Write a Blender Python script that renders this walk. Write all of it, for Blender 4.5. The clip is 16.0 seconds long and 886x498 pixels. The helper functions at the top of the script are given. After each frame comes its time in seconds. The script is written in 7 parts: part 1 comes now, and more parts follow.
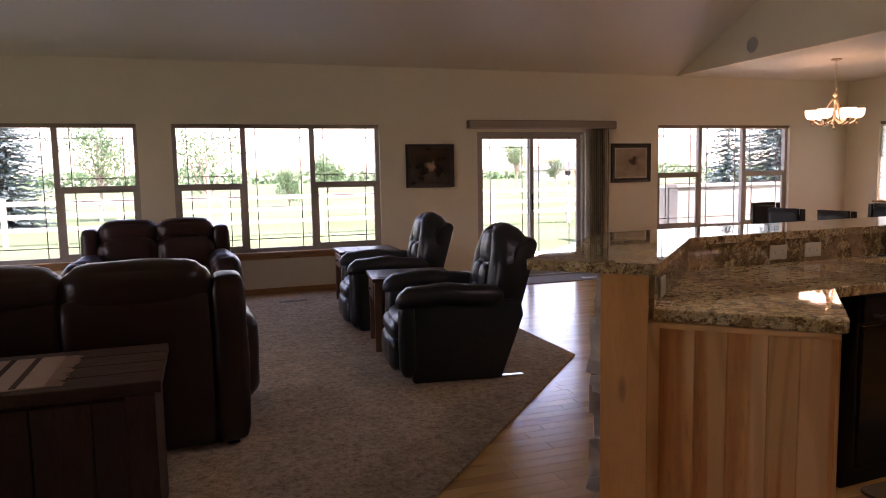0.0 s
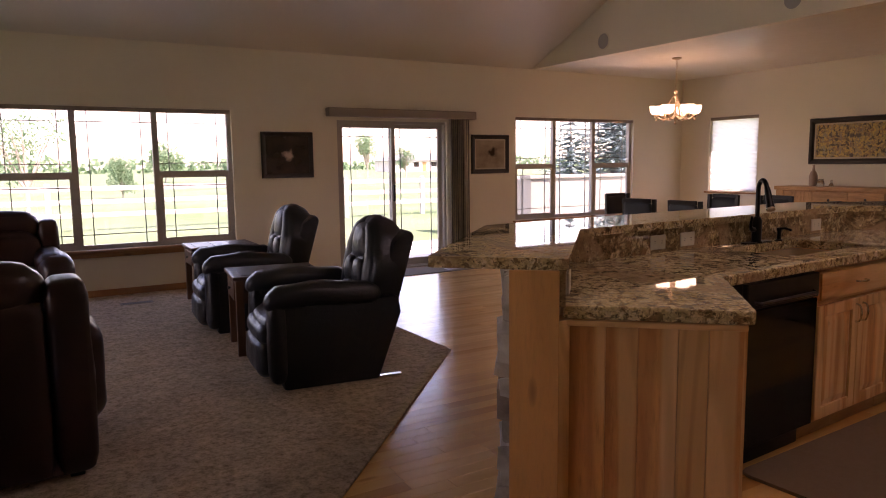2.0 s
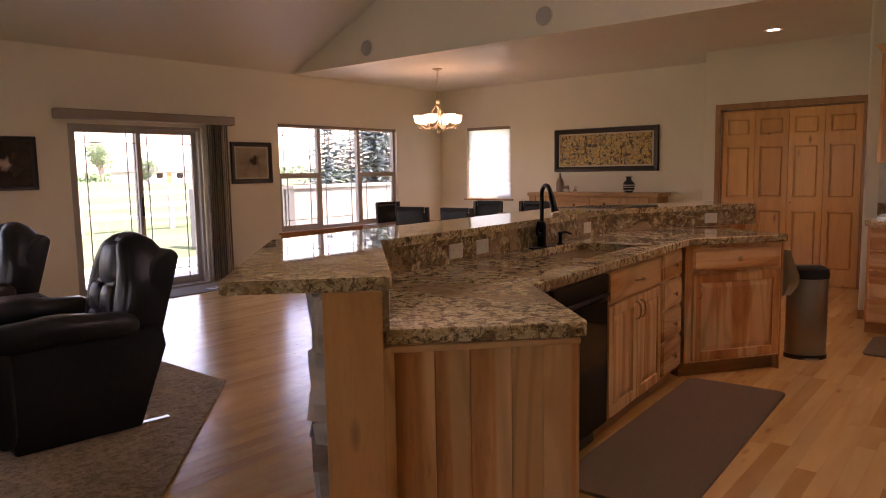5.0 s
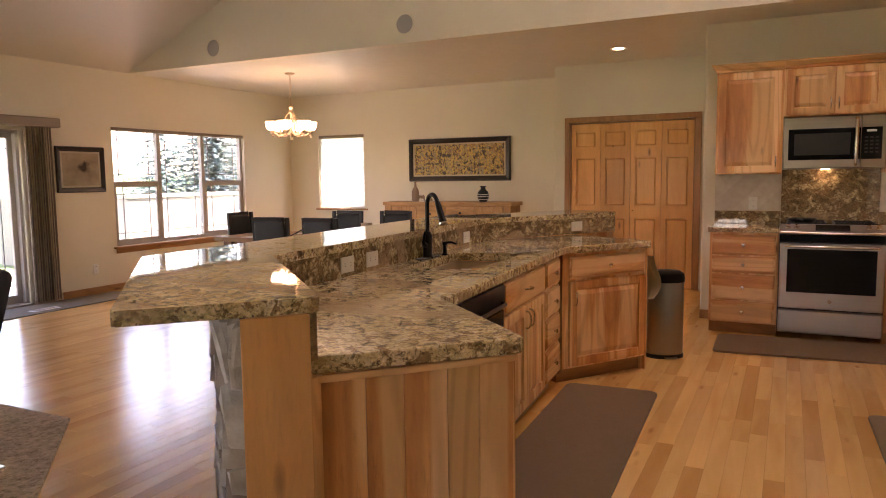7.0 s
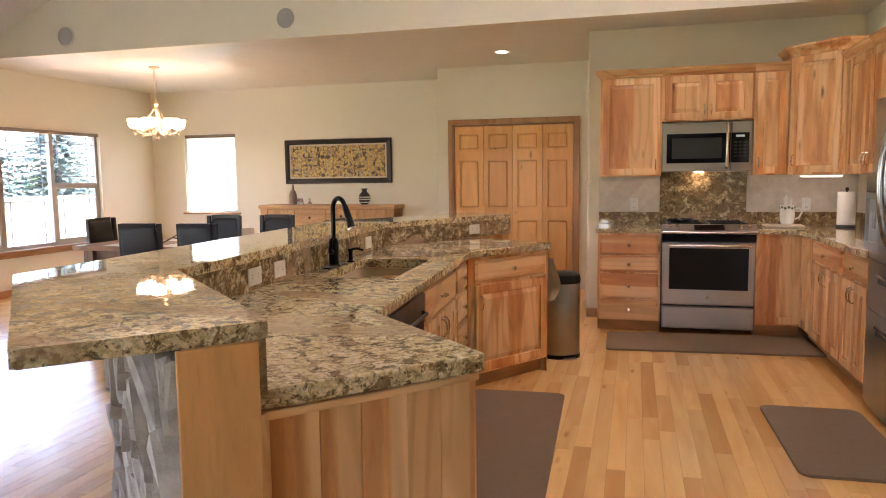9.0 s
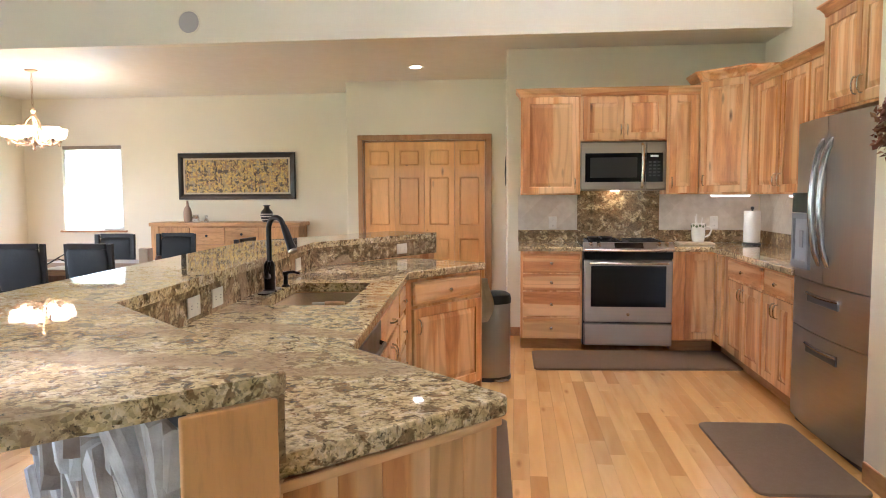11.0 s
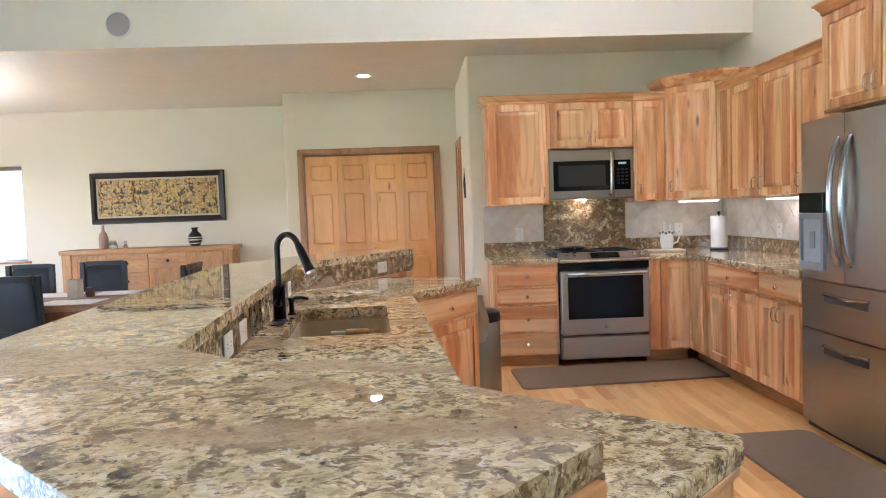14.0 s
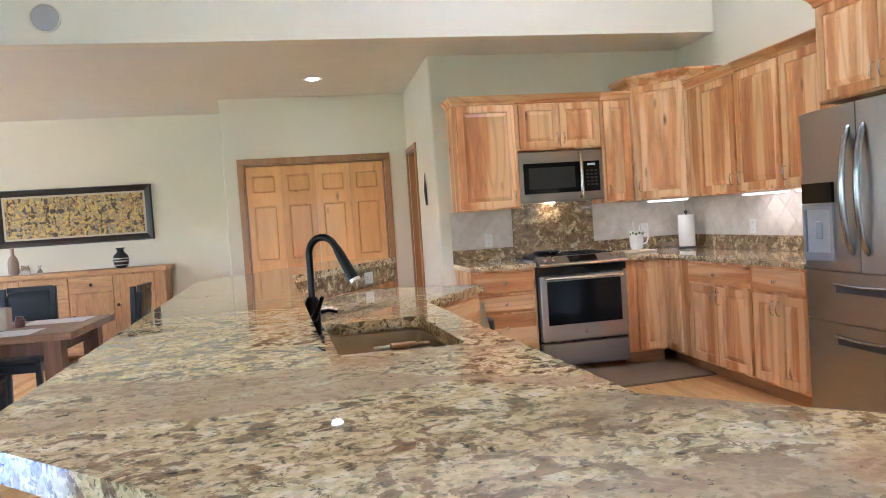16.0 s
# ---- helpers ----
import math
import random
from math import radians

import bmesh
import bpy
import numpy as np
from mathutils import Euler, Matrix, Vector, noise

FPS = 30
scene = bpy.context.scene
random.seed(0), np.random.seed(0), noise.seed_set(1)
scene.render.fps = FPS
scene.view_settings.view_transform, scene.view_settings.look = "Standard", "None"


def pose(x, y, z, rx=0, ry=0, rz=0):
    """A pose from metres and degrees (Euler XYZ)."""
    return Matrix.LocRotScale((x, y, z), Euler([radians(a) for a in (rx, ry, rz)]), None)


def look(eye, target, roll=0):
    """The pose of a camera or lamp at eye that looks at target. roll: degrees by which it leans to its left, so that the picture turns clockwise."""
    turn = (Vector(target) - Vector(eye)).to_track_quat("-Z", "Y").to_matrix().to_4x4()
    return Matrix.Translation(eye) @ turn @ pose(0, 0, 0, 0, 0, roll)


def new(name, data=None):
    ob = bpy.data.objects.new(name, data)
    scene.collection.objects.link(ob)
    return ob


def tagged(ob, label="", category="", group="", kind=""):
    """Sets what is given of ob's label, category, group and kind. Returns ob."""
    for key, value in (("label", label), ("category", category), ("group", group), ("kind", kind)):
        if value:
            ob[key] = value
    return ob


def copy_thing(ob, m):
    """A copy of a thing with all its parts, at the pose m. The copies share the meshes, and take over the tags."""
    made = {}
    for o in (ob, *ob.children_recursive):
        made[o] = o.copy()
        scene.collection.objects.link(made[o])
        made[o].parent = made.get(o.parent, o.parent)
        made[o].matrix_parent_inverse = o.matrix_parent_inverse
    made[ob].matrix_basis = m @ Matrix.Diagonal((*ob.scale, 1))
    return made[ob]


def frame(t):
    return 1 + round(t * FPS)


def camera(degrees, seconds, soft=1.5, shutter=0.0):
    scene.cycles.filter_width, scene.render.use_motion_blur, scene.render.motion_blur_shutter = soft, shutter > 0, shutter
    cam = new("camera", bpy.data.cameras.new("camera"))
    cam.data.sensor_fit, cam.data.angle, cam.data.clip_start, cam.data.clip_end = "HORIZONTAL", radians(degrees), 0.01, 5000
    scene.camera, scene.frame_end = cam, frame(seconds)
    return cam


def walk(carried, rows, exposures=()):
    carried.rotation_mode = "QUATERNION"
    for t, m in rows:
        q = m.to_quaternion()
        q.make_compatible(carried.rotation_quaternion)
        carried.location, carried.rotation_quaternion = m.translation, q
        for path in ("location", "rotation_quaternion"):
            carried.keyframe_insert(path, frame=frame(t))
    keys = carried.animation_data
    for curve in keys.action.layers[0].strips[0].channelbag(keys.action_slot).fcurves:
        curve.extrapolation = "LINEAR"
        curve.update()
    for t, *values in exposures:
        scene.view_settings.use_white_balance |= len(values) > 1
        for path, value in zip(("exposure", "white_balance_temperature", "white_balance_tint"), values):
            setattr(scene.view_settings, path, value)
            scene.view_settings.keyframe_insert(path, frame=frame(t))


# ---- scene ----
cam = camera(64.4, 16.0, soft=1.0)
PATH = [
    (0, (0.849, 2.141, 1.392), (1.488, 4.024, 1.184), -1.1),
    (0.5, (0.86, 2.204, 1.37), (1.586, 4.054, 1.145), -1.0),
    (1, (0.83, 2.263, 1.374), (1.652, 4.071, 1.139), -1.0),
    (1.5, (0.819, 2.353, 1.384), (1.737, 4.114, 1.145), -0.8),
    (2, (0.8, 2.442, 1.385), (1.823, 4.144, 1.145), -0.7),
    (2.5, (0.81, 2.525, 1.38), (1.928, 4.166, 1.14), -0.6),
    (3, (0.844, 2.612, 1.369), (2.052, 4.189, 1.131), -0.7),
    (3.5, (0.89, 2.669, 1.356), (2.181, 4.179, 1.124), -0.8),
    (4, (0.884, 2.724, 1.358), (2.262, 4.155, 1.13), -0.9),
    (6.5, (0.923, 3.031, 1.374), (2.656, 4.009, 1.168), -0.8),
    (7, (0.905, 3.134, 1.364), (2.691, 4.013, 1.163), -0.7),
    (7.5, (0.901, 3.21, 1.357), (2.729, 3.995, 1.157), -0.8),
    (8, (0.931, 3.278, 1.353), (2.795, 3.975, 1.156), -0.9),
    (8.5, (0.962, 3.355, 1.362), (2.857, 3.963, 1.163), -0.8),
    (9, (0.994, 3.425, 1.37), (2.914, 3.949, 1.17), -0.7),
    (9.5, (1.041, 3.497, 1.374), (2.982, 3.937, 1.177), -0.5),
    (10, (1.076, 3.572, 1.384), (3.034, 3.932, 1.197), -0.2),
    (12.5, (1.331, 4.104, 1.367), (3.328, 4.113, 1.254), -1.1),
    (13, (1.413, 4.188, 1.36), (3.41, 4.152, 1.256), -1.2),
    (13.5, (1.479, 4.291, 1.35), (3.476, 4.234, 1.248), -1.5),
    (14, (1.502, 4.387, 1.351), (3.497, 4.309, 1.24), -2.0),
    (14.5, (1.513, 4.517, 1.344), (3.504, 4.373, 1.23), -2.7),
    (15, (1.681, 4.677, 1.317), (3.664, 4.447, 1.206), -3.3),
    (15.5, (1.828, 4.82, 1.299), (3.804, 4.522, 1.206), -3.6),
    (16, (1.874, 4.926, 1.303), (3.841, 4.574, 1.223), -3.8),
]
EXPOSURES = [(0.0, 2.7, 7500, 49), (3.5, 2.58, 8000, 58), (4.0, 2.6, 8000, 57), (6.5, 3.46, 8200, 45), (9.0, 4.27, 6800, 33), (10.0, 4.47, 6350, 29), (12.5, 4.72, 5650, 25), (16.0, 4.7, 5300, 23)]
walk(cam, [(t, look(eye, target, roll)) for t, eye, target, roll in PATH], EXPOSURES)

# ---- daylight ----
SUN_ELEV, SUN_AZ = 52.0, 200.0
world = bpy.data.worlds.new("sky")
scene.world = world
world.use_nodes = True
_nt = world.node_tree
_bg = _nt.nodes["Background"]
_sky = _nt.nodes.new("ShaderNodeTexSky")
_sky.sky_type = "NISHITA"
_sky.sun_disc = False
_sky.sun_elevation = radians(SUN_ELEV)
_sky.sun_rotation = radians(SUN_AZ)
_sky.dust_density = 1.2
_nt.links.new(_sky.outputs[0], _bg.inputs[0])
_bg.inputs[1].default_value = 0.15
sun = new("sun", bpy.data.lights.new("sun", "SUN"))
sun.data.energy, sun.data.angle, sun.data.color = 3.6, radians(0.5), (1, 0.97, 0.92)
sun.matrix_world = look((0, 0, 20), (20 * math.sin(radians(-SUN_AZ)) * -0.6, -20 * math.cos(radians(SUN_AZ)) * 0.6 * 1.0, 0))

# ---- mesh tools ----
def thing(name, label, category, m=None, group="", kind=""):
    """An empty at the base of a thing."""
    ob = new(name)
    ob.empty_display_size = 0.1
    ob.matrix_world = m if m is not None else Matrix()
    return tagged(ob, label, category, group, kind)


def mesh_of(bm, name, material, smooth=False):
    """smooth: True, or the angle in degrees past which an edge stays sharp."""
    me = bpy.data.meshes.new(name)
    bmesh.ops.recalc_face_normals(bm, faces=bm.faces)
    bm.to_mesh(me)
    bm.free()
    for mt in material if isinstance(material, (list, tuple)) else [material]:
        me.materials.append(mt)
    if smooth:
        for p in me.polygons:
            p.use_smooth = True
        me.set_sharp_from_angle(angle=radians(38 if smooth is True else smooth))
    return me


def part(name, bm, material, parent, label="", smooth=False, m=None):
    ob = new(name, mesh_of(bm, name, material, smooth))
    ob.parent = parent
    if m is not None:
        ob.matrix_basis = m
    if label:
        ob["label"] = label
    return ob


def solo(name, bm, material, label, category, m=None, smooth=False, group="", kind=""):
    ob = new(name, mesh_of(bm, name, material, smooth))
    if m is not None:
        ob.matrix_world = m
    return tagged(ob, label, category, group, kind)


def structure(name, bm, material, label, category="", smooth=False):
    return solo(name, bm, material, label, category or name.split("_")[0], kind="structure", smooth=smooth)


def merge(a, b, m=None):
    """Adds the bmesh b to a and frees it."""
    me = bpy.data.meshes.new("tmp")
    b.to_mesh(me)
    b.free()
    if m is not None:
        me.transform(m)
    a.from_mesh(me)
    bpy.data.meshes.remove(me)
    return a


def box(x0, x1, y0, y1, z0, z1, r=0.0, seg=2, bm=None):
    b = bmesh.new()
    v = [b.verts.new((x, y, z)) for z in (z0, z1) for x, y in ((x0, y0), (x1, y0), (x1, y1), (x0, y1))]
    for q in ((0, 3, 2, 1), (4, 5, 6, 7), (0, 1, 5, 4), (1, 2, 6, 5), (2, 3, 7, 6), (3, 0, 4, 7)):
        b.faces.new([v[i] for i in q])
    if r > 0:
        bmesh.ops.bevel(b, geom=b.edges[:], offset=r, segments=seg, profile=0.5, affect="EDGES", clamp_overlap=True)
    return merge(bm, b) if bm is not None else b


def prism(poly, z0, z1, r=0.0, seg=2, bm=None):
    """An upright prism over a plan polygon; r rounds its top and bottom rims."""
    b = bmesh.new()
    lo = [b.verts.new((x, y, z0)) for x, y in poly]
    hi = [b.verts.new((x, y, z1)) for x, y in poly]
    n = len(poly)
    b.faces.new(lo[::-1])
    b.faces.new(hi)
    for i in range(n):
        b.faces.new((lo[i], lo[(i + 1) % n], hi[(i + 1) % n], hi[i]))
    if r > 0:
        rim = [e for e in b.edges if abs(e.verts[0].co.z - e.verts[1].co.z) < 1e-6]
        bmesh.ops.bevel(b, geom=rim, offset=r, segments=seg, profile=0.5, affect="EDGES", clamp_overlap=True)
    return merge(bm, b) if bm is not None else b


def round_poly(poly, r, n=4):
    """Rounds the corners of a plan polygon; r: one radius or one for each corner."""
    out, k = [], len(poly)
    for i in range(k):
        p, a, c = Vector(poly[i]), Vector(poly[i - 1]), Vector(poly[(i + 1) % k])
        rr = r[i] if isinstance(r, (list, tuple)) else r
        if rr <= 0:
            out.append(tuple(p))
            continue
        u, w = (a - p).normalized(), (c - p).normalized()
        half = u.angle(w) / 2
        d = min(rr / math.tan(half), (a - p).length * 0.49, (c - p).length * 0.49)
        p0, p1 = p + u * d, p + w * d
        for j in range(n + 1):
            t = j / n
            out.append(tuple((1 - t) ** 2 * p0 + 2 * t * (1 - t) * p + t * t * p1))
    return out


def lathe(profile, n=20, bm=None, m=None):
    """Turns (radius, height) pairs round z."""
    b = bmesh.new()
    rings = []
    for r, z in profile:
        if r < 1e-5:
            rings.append([b.verts.new((0, 0, z))])
        else:
            rings.append([b.verts.new((r * math.cos(2 * math.pi * i / n), r * math.sin(2 * math.pi * i / n), z)) for i in range(n)])
    for p, q in zip(rings, rings[1:]):
        for i in range(n):
            j = (i + 1) % n
            if len(p) == 1 and len(q) > 1:
                b.faces.new((p[0], q[i], q[j]))
            elif len(q) == 1 and len(p) > 1:
                b.faces.new((p[i], p[j], q[0]))
            elif len(p) > 1:
                b.faces.new((p[i], p[j], q[j], q[i]))
    if m is not None:
        b.transform(m)
    return merge(bm, b) if bm is not None else b


def tube(points, r, n=10, bm=None, closed_ends=True):
    """A round bar along points; r: one radius or one for each point."""
    b = bmesh.new()
    pts = [Vector(p) for p in points]
    rings, up = [], None
    for i, p in enumerate(pts):
        d = (pts[min(i + 1, len(pts) - 1)] - pts[max(i - 1, 0)]).normalized()
        if up is None:
            up = d.orthogonal().normalized()
        up = (up - d * up.dot(d)).normalized()
        side = d.cross(up)
        rr = r[i] if isinstance(r, (list, tuple)) else r
        rings.append([b.verts.new(p + rr * (math.cos(2 * math.pi * k / n) * up + math.sin(2 * math.pi * k / n) * side)) for k in range(n)])
    for p, q in zip(rings, rings[1:]):
        for i in range(n):
            b.faces.new((p[i], p[(i + 1) % n], q[(i + 1) % n], q[i]))
    if closed_ends:
        b.faces.new(rings[0][::-1])
        b.faces.new(rings[-1])
    return merge(bm, b) if bm is not None else b


def arc(cx, cz, r, a0, a1, n=10, y=0.0):
    return [(cx + r * math.cos(radians(a0 + (a1 - a0) * i / n)), y, cz + r * math.sin(radians(a0 + (a1 - a0) * i / n))) for i in range(n + 1)]


def holed(axis, at0, at1, u0, u1, z0, z1, holes, bm=None):
    """A wall slab with rectangular openings. axis: the one that the wall runs along; holes: (u0, u1, z0, z1)."""
    bm = bm or bmesh.new()
    us = sorted({u0, u1, *[h[0] for h in holes], *[h[1] for h in holes]})
    for a, c in zip(us, us[1:]):
        cuts = sorted((h[2], h[3]) for h in holes if h[0] <= a + 1e-6 and h[1] >= c - 1e-6)
        z = z0
        for lo, hi in [*cuts, (z1, z1)]:
            if lo - z > 1e-4:
                if axis == "x":
                    box(a, c, at0, at1, z, lo, bm=bm)
                else:
                    box(at0, at1, a, c, z, lo, bm=bm)
            z = hi
    bmesh.ops.remove_doubles(bm, verts=bm.verts, dist=1e-4)
    return bm


def soft(bm, size, amount, seed=0.0):
    """Gently uneven surface, for upholstery and stone."""
    for v in bm.verts:
        n = noise.noise_vector(v.co / size + Vector((seed, seed * 1.7, seed * 0.6)))
        v.co += n * amount
    return bm


def puff(x0, x1, y0, y1, z0, z1, r, cuts=3, bulge=0.0, seed=1.0):
    """A stuffed cushion: a rounded block with a bulged, uneven skin."""
    b = bmesh.new()
    bmesh.ops.create_cube(b, size=1.0)
    bmesh.ops.subdivide_edges(b, edges=b.edges[:], cuts=cuts * 2 + 1, use_grid_fill=True)
    sx, sy, sz = x1 - x0, y1 - y0, z1 - z0
    c = Vector(((x0 + x1) / 2, (y0 + y1) / 2, (z0 + z1) / 2))
    hx, hy, hz = sx / 2, sy / 2, sz / 2
    r = min(r, hx * 0.98, hy * 0.98, hz * 0.98)
    for v in b.verts:
        p = Vector((v.co.x * sx, v.co.y * sy, v.co.z * sz))
        q = Vector((max(-hx + r, min(hx - r, p.x)), max(-hy + r, min(hy - r, p.y)), max(-hz + r, min(hz - r, p.z))))
        d = p - q
        if d.length > 1e-6:
            p = q + d.normalized() * r
        f = (1 - (2 * v.co.x) ** 2) * (1 - (2 * v.co.y) ** 2) + (1 - (2 * v.co.x) ** 2) * (1 - (2 * v.co.z) ** 2) + (1 - (2 * v.co.y) ** 2) * (1 - (2 * v.co.z) ** 2)
        if p.length > 1e-6:
            p += p.normalized() * bulge * f
        p += noise.noise_vector(p * 6 + Vector((seed, seed, seed))) * 0.006
        v.co = p + c
    return b

# ---- materials ----
class Mat:
    """A small builder for node materials."""

    def __init__(self, name, rough=0.5, metal=0.0, color=(0.5, 0.5, 0.5), coat=0.0, spec=0.5):
        self.mat = bpy.data.materials.new(name)
        self.mat.use_nodes = True
        self.t = self.mat.node_tree
        self.b = self.t.nodes["Principled BSDF"]
        self.b.inputs["Base Color"].default_value = (*color, 1)
        self.b.inputs["Roughness"].default_value = rough
        self.b.inputs["Metallic"].default_value = metal
        self.b.inputs["Coat Weight"].default_value = coat
        self.b.inputs["Coat Roughness"].default_value = 0.08
        self.b.inputs["Specular IOR Level"].default_value = spec
        self._co = None

    def n(self, kind, **sets):
        node = self.t.nodes.new(kind)
        for k, v in sets.items():
            if k == "op":
                node.operation = v
            elif k == "feature":
                node.feature = v
            else:
                node.inputs[k].default_value = v
        return node

    def link(self, a, b):
        self.t.links.new(a, b)

    def coords(self, scale=(1, 1, 1), world=False, random_shift=False):
        tc = self.n("ShaderNodeNewGeometry" if world else "ShaderNodeTexCoord")
        out = tc.outputs["Position"] if world else tc.outputs["Object"]
        mp = self.n("ShaderNodeMapping")
        mp.inputs["Scale"].default_value = scale
        self.link(out, mp.inputs[0])
        if random_shift:
            info = self.n("ShaderNodeObjectInfo")
            mul = self.n("ShaderNodeVectorMath")
            mul.operation = "SCALE"
            mul.inputs[0].default_value = (37.0, 53.0, 71.0)
            self.link(info.outputs["Random"], mul.inputs["Scale"])
            self.link(mul.outputs[0], mp.inputs["Location"])
        return mp.outputs[0]

    def island_shift(self, vec):
        g = self.n("ShaderNodeNewGeometry")
        mul = self.n("ShaderNodeVectorMath")
        mul.operation = "SCALE"
        mul.inputs[0].default_value = (37.0, 53.0, 71.0)
        self.link(g.outputs["Random Per Island"], mul.inputs["Scale"])
        add = self.n("ShaderNodeVectorMath")
        self.link(vec, add.inputs[0])
        self.link(mul.outputs[0], add.inputs[1])
        return add.outputs[0]

    def noise(self, vec, scale, detail=4.0, rough=0.55, distort=0.0):
        nz = self.n("ShaderNodeTexNoise", Scale=scale, Detail=detail, Roughness=rough, Distortion=distort)
        self.link(vec, nz.inputs["Vector"])
        return nz.outputs["Fac"]

    def ramp(self, fac, *stops, constant=False):
        r = self.n("ShaderNodeValToRGB")
        if constant:
            r.color_ramp.interpolation = "CONSTANT"
        el = r.color_ramp.elements
        for i, (p, c) in enumerate(stops):
            e = el[i] if i < 2 else el.new(p)
            e.position = p
            e.color = (*c, 1) if len(c) == 3 else c
        self.link(fac, r.inputs[0])
        return r.outputs[0]

    def mix(self, a, b, fac, mode="MIX"):
        m = self.n("ShaderNodeMix")
        m.data_type, m.blend_type = "RGBA", mode
        for sock, v in ((m.inputs[6], a), (m.inputs[7], b), (m.inputs[0], fac)):
            if isinstance(v, (int, float)):
                sock.default_value = v
            elif isinstance(v, tuple):
                sock.default_value = (*v, 1)
            else:
                self.link(v, sock)
        return m.outputs[2]

    def grey(self, fac, lo, hi, a=0.3, b=0.7):
        m = self.n("ShaderNodeMapRange")
        for k, v in zip(("From Min", "From Max", "To Min", "To Max"), (a, b, lo, hi)):
            m.inputs[k].default_value = v
        self.link(fac, m.inputs["Value"])
        return m.outputs[0]

    def color(self, c):
        self.link(c, self.b.inputs["Base Color"])
        return self

    def rough(self, r):
        self.link(r, self.b.inputs["Roughness"])
        return self

    def bump(self, h, strength=0.2, dist=0.01):
        bp = self.n("ShaderNodeBump", Strength=strength, Distance=dist)
        self.link(h, bp.inputs["Height"])
        self.link(bp.outputs[0], self.b.inputs["Normal"])
        return self


def paint(name, color, rough, grain=90.0, strength=0.12):
    m = Mat(name, rough=rough)
    v = m.coords(world=True)
    big = m.noise(v, 1.3, 3)
    m.color(m.mix(tuple(c * 0.94 for c in color), tuple(min(1, c * 1.04) for c in color), big))
    m.rough(m.grey(m.noise(v, 9, 2), rough - 0.06, rough + 0.08))
    m.bump(m.noise(v, grain, 3, 0.6), strength, 0.004)
    return m.mat


TONES = {False: ((0.0, (0.86, 0.80, 0.74)), (0.5, (1, 1, 1)), (1.0, (1.08, 1.12, 1.18))), True: ((0.0, (0.80, 0.70, 0.60)), (0.12, (0.91, 0.86, 0.80)), (0.5, (1, 1, 1)), (1.0, (1.10, 1.09, 1.07)))}


def wood(name, light, dark, knot, axis="z", rough=0.36, coat=0.10, streak=1.0, world=False, island=False, plank=False, sap=None):
    """Knotty timber with its grain along one axis."""
    m = Mat(name, rough=rough, coat=coat)
    st = {"x": (1.1, 9, 9), "y": (9, 1.1, 9), "z": (9, 9, 1.1)}[axis]
    v = m.coords(st, world=world, random_shift=not island)
    if island:
        v = m.island_shift(v)
    base = m.noise(v, 1.0, 2 if plank else 5, 0.6, 0.6)
    fine = m.noise(v, 9.0, 5, 0.7, 0.2)
    col = m.ramp(base, (0.28, dark), (0.46, tuple((a + b) / 2 for a, b in zip(light, dark))), (0.68, light))
    col = m.mix(col, tuple(c * 0.62 for c in dark), m.grey(fine, 0.0, 0.55 * streak, 0.50, 0.78))
    if sap:
        stave = m.noise(m.coords(tuple(c * (0.75 if c > 5 else 0.3) for c in st), world=world, random_shift=True), 1.0, 2.5, 0.5, 0.25)
        col = m.mix(col, sap, m.grey(stave, 0.0, 0.7, 0.475, 0.525))
        col = m.mix(col, tuple(c * 0.8 for c in dark), m.grey(stave, 0.42, 0.0, 0.36, 0.42))
    ring = m.n("ShaderNodeMath", op="SINE")
    mul = m.n("ShaderNodeMath", op="MULTIPLY")
    broad = m.noise(m.coords(tuple(c * 0.42 for c in st), world=world, random_shift=not island), 1.0, 1.0, 0.4, 0.3)
    m.link(broad, mul.inputs[0])
    mul.inputs[1].default_value = 62.0
    m.link(mul.outputs[0], ring.inputs[0])
    col = m.mix(col, tuple(c * 0.7 for c in dark), m.grey(ring.outputs[0], 0.0, (0.12 if plank else 0.26) * min(1.0, streak), 0.35, 1.0))
    v2 = m.coords({"x": (2.6, 9, 9), "y": (9, 2.6, 9), "z": (9, 9, 2.6)}[axis], world=world, random_shift=not island)
    if island:
        v2 = m.island_shift(v2)
    vor = m.n("ShaderNodeTexVoronoi", Scale=0.75)
    m.link(v2, vor.inputs["Vector"])
    col = m.mix(col, knot, m.grey(vor.outputs["Distance"], 0.85, 0.0, 0.03, 0.13))
    if island:
        g = m.n("ShaderNodeNewGeometry")
        col = m.mix(col, m.ramp(g.outputs["Random Per Island"], *TONES[plank]), 1.0, "MULTIPLY")
    else:
        info = m.n("ShaderNodeObjectInfo")
        col = m.mix(col, m.ramp(info.outputs["Random"], *TONES[plank]), 1.0, "MULTIPLY")
    m.color(col)
    m.rough(m.grey(base, rough - 0.03, rough + 0.05) if plank else m.grey(fine, rough - 0.05, rough + 0.12))
    m.bump(fine, 0.012 if plank else 0.06, 0.002)
    return m.mat


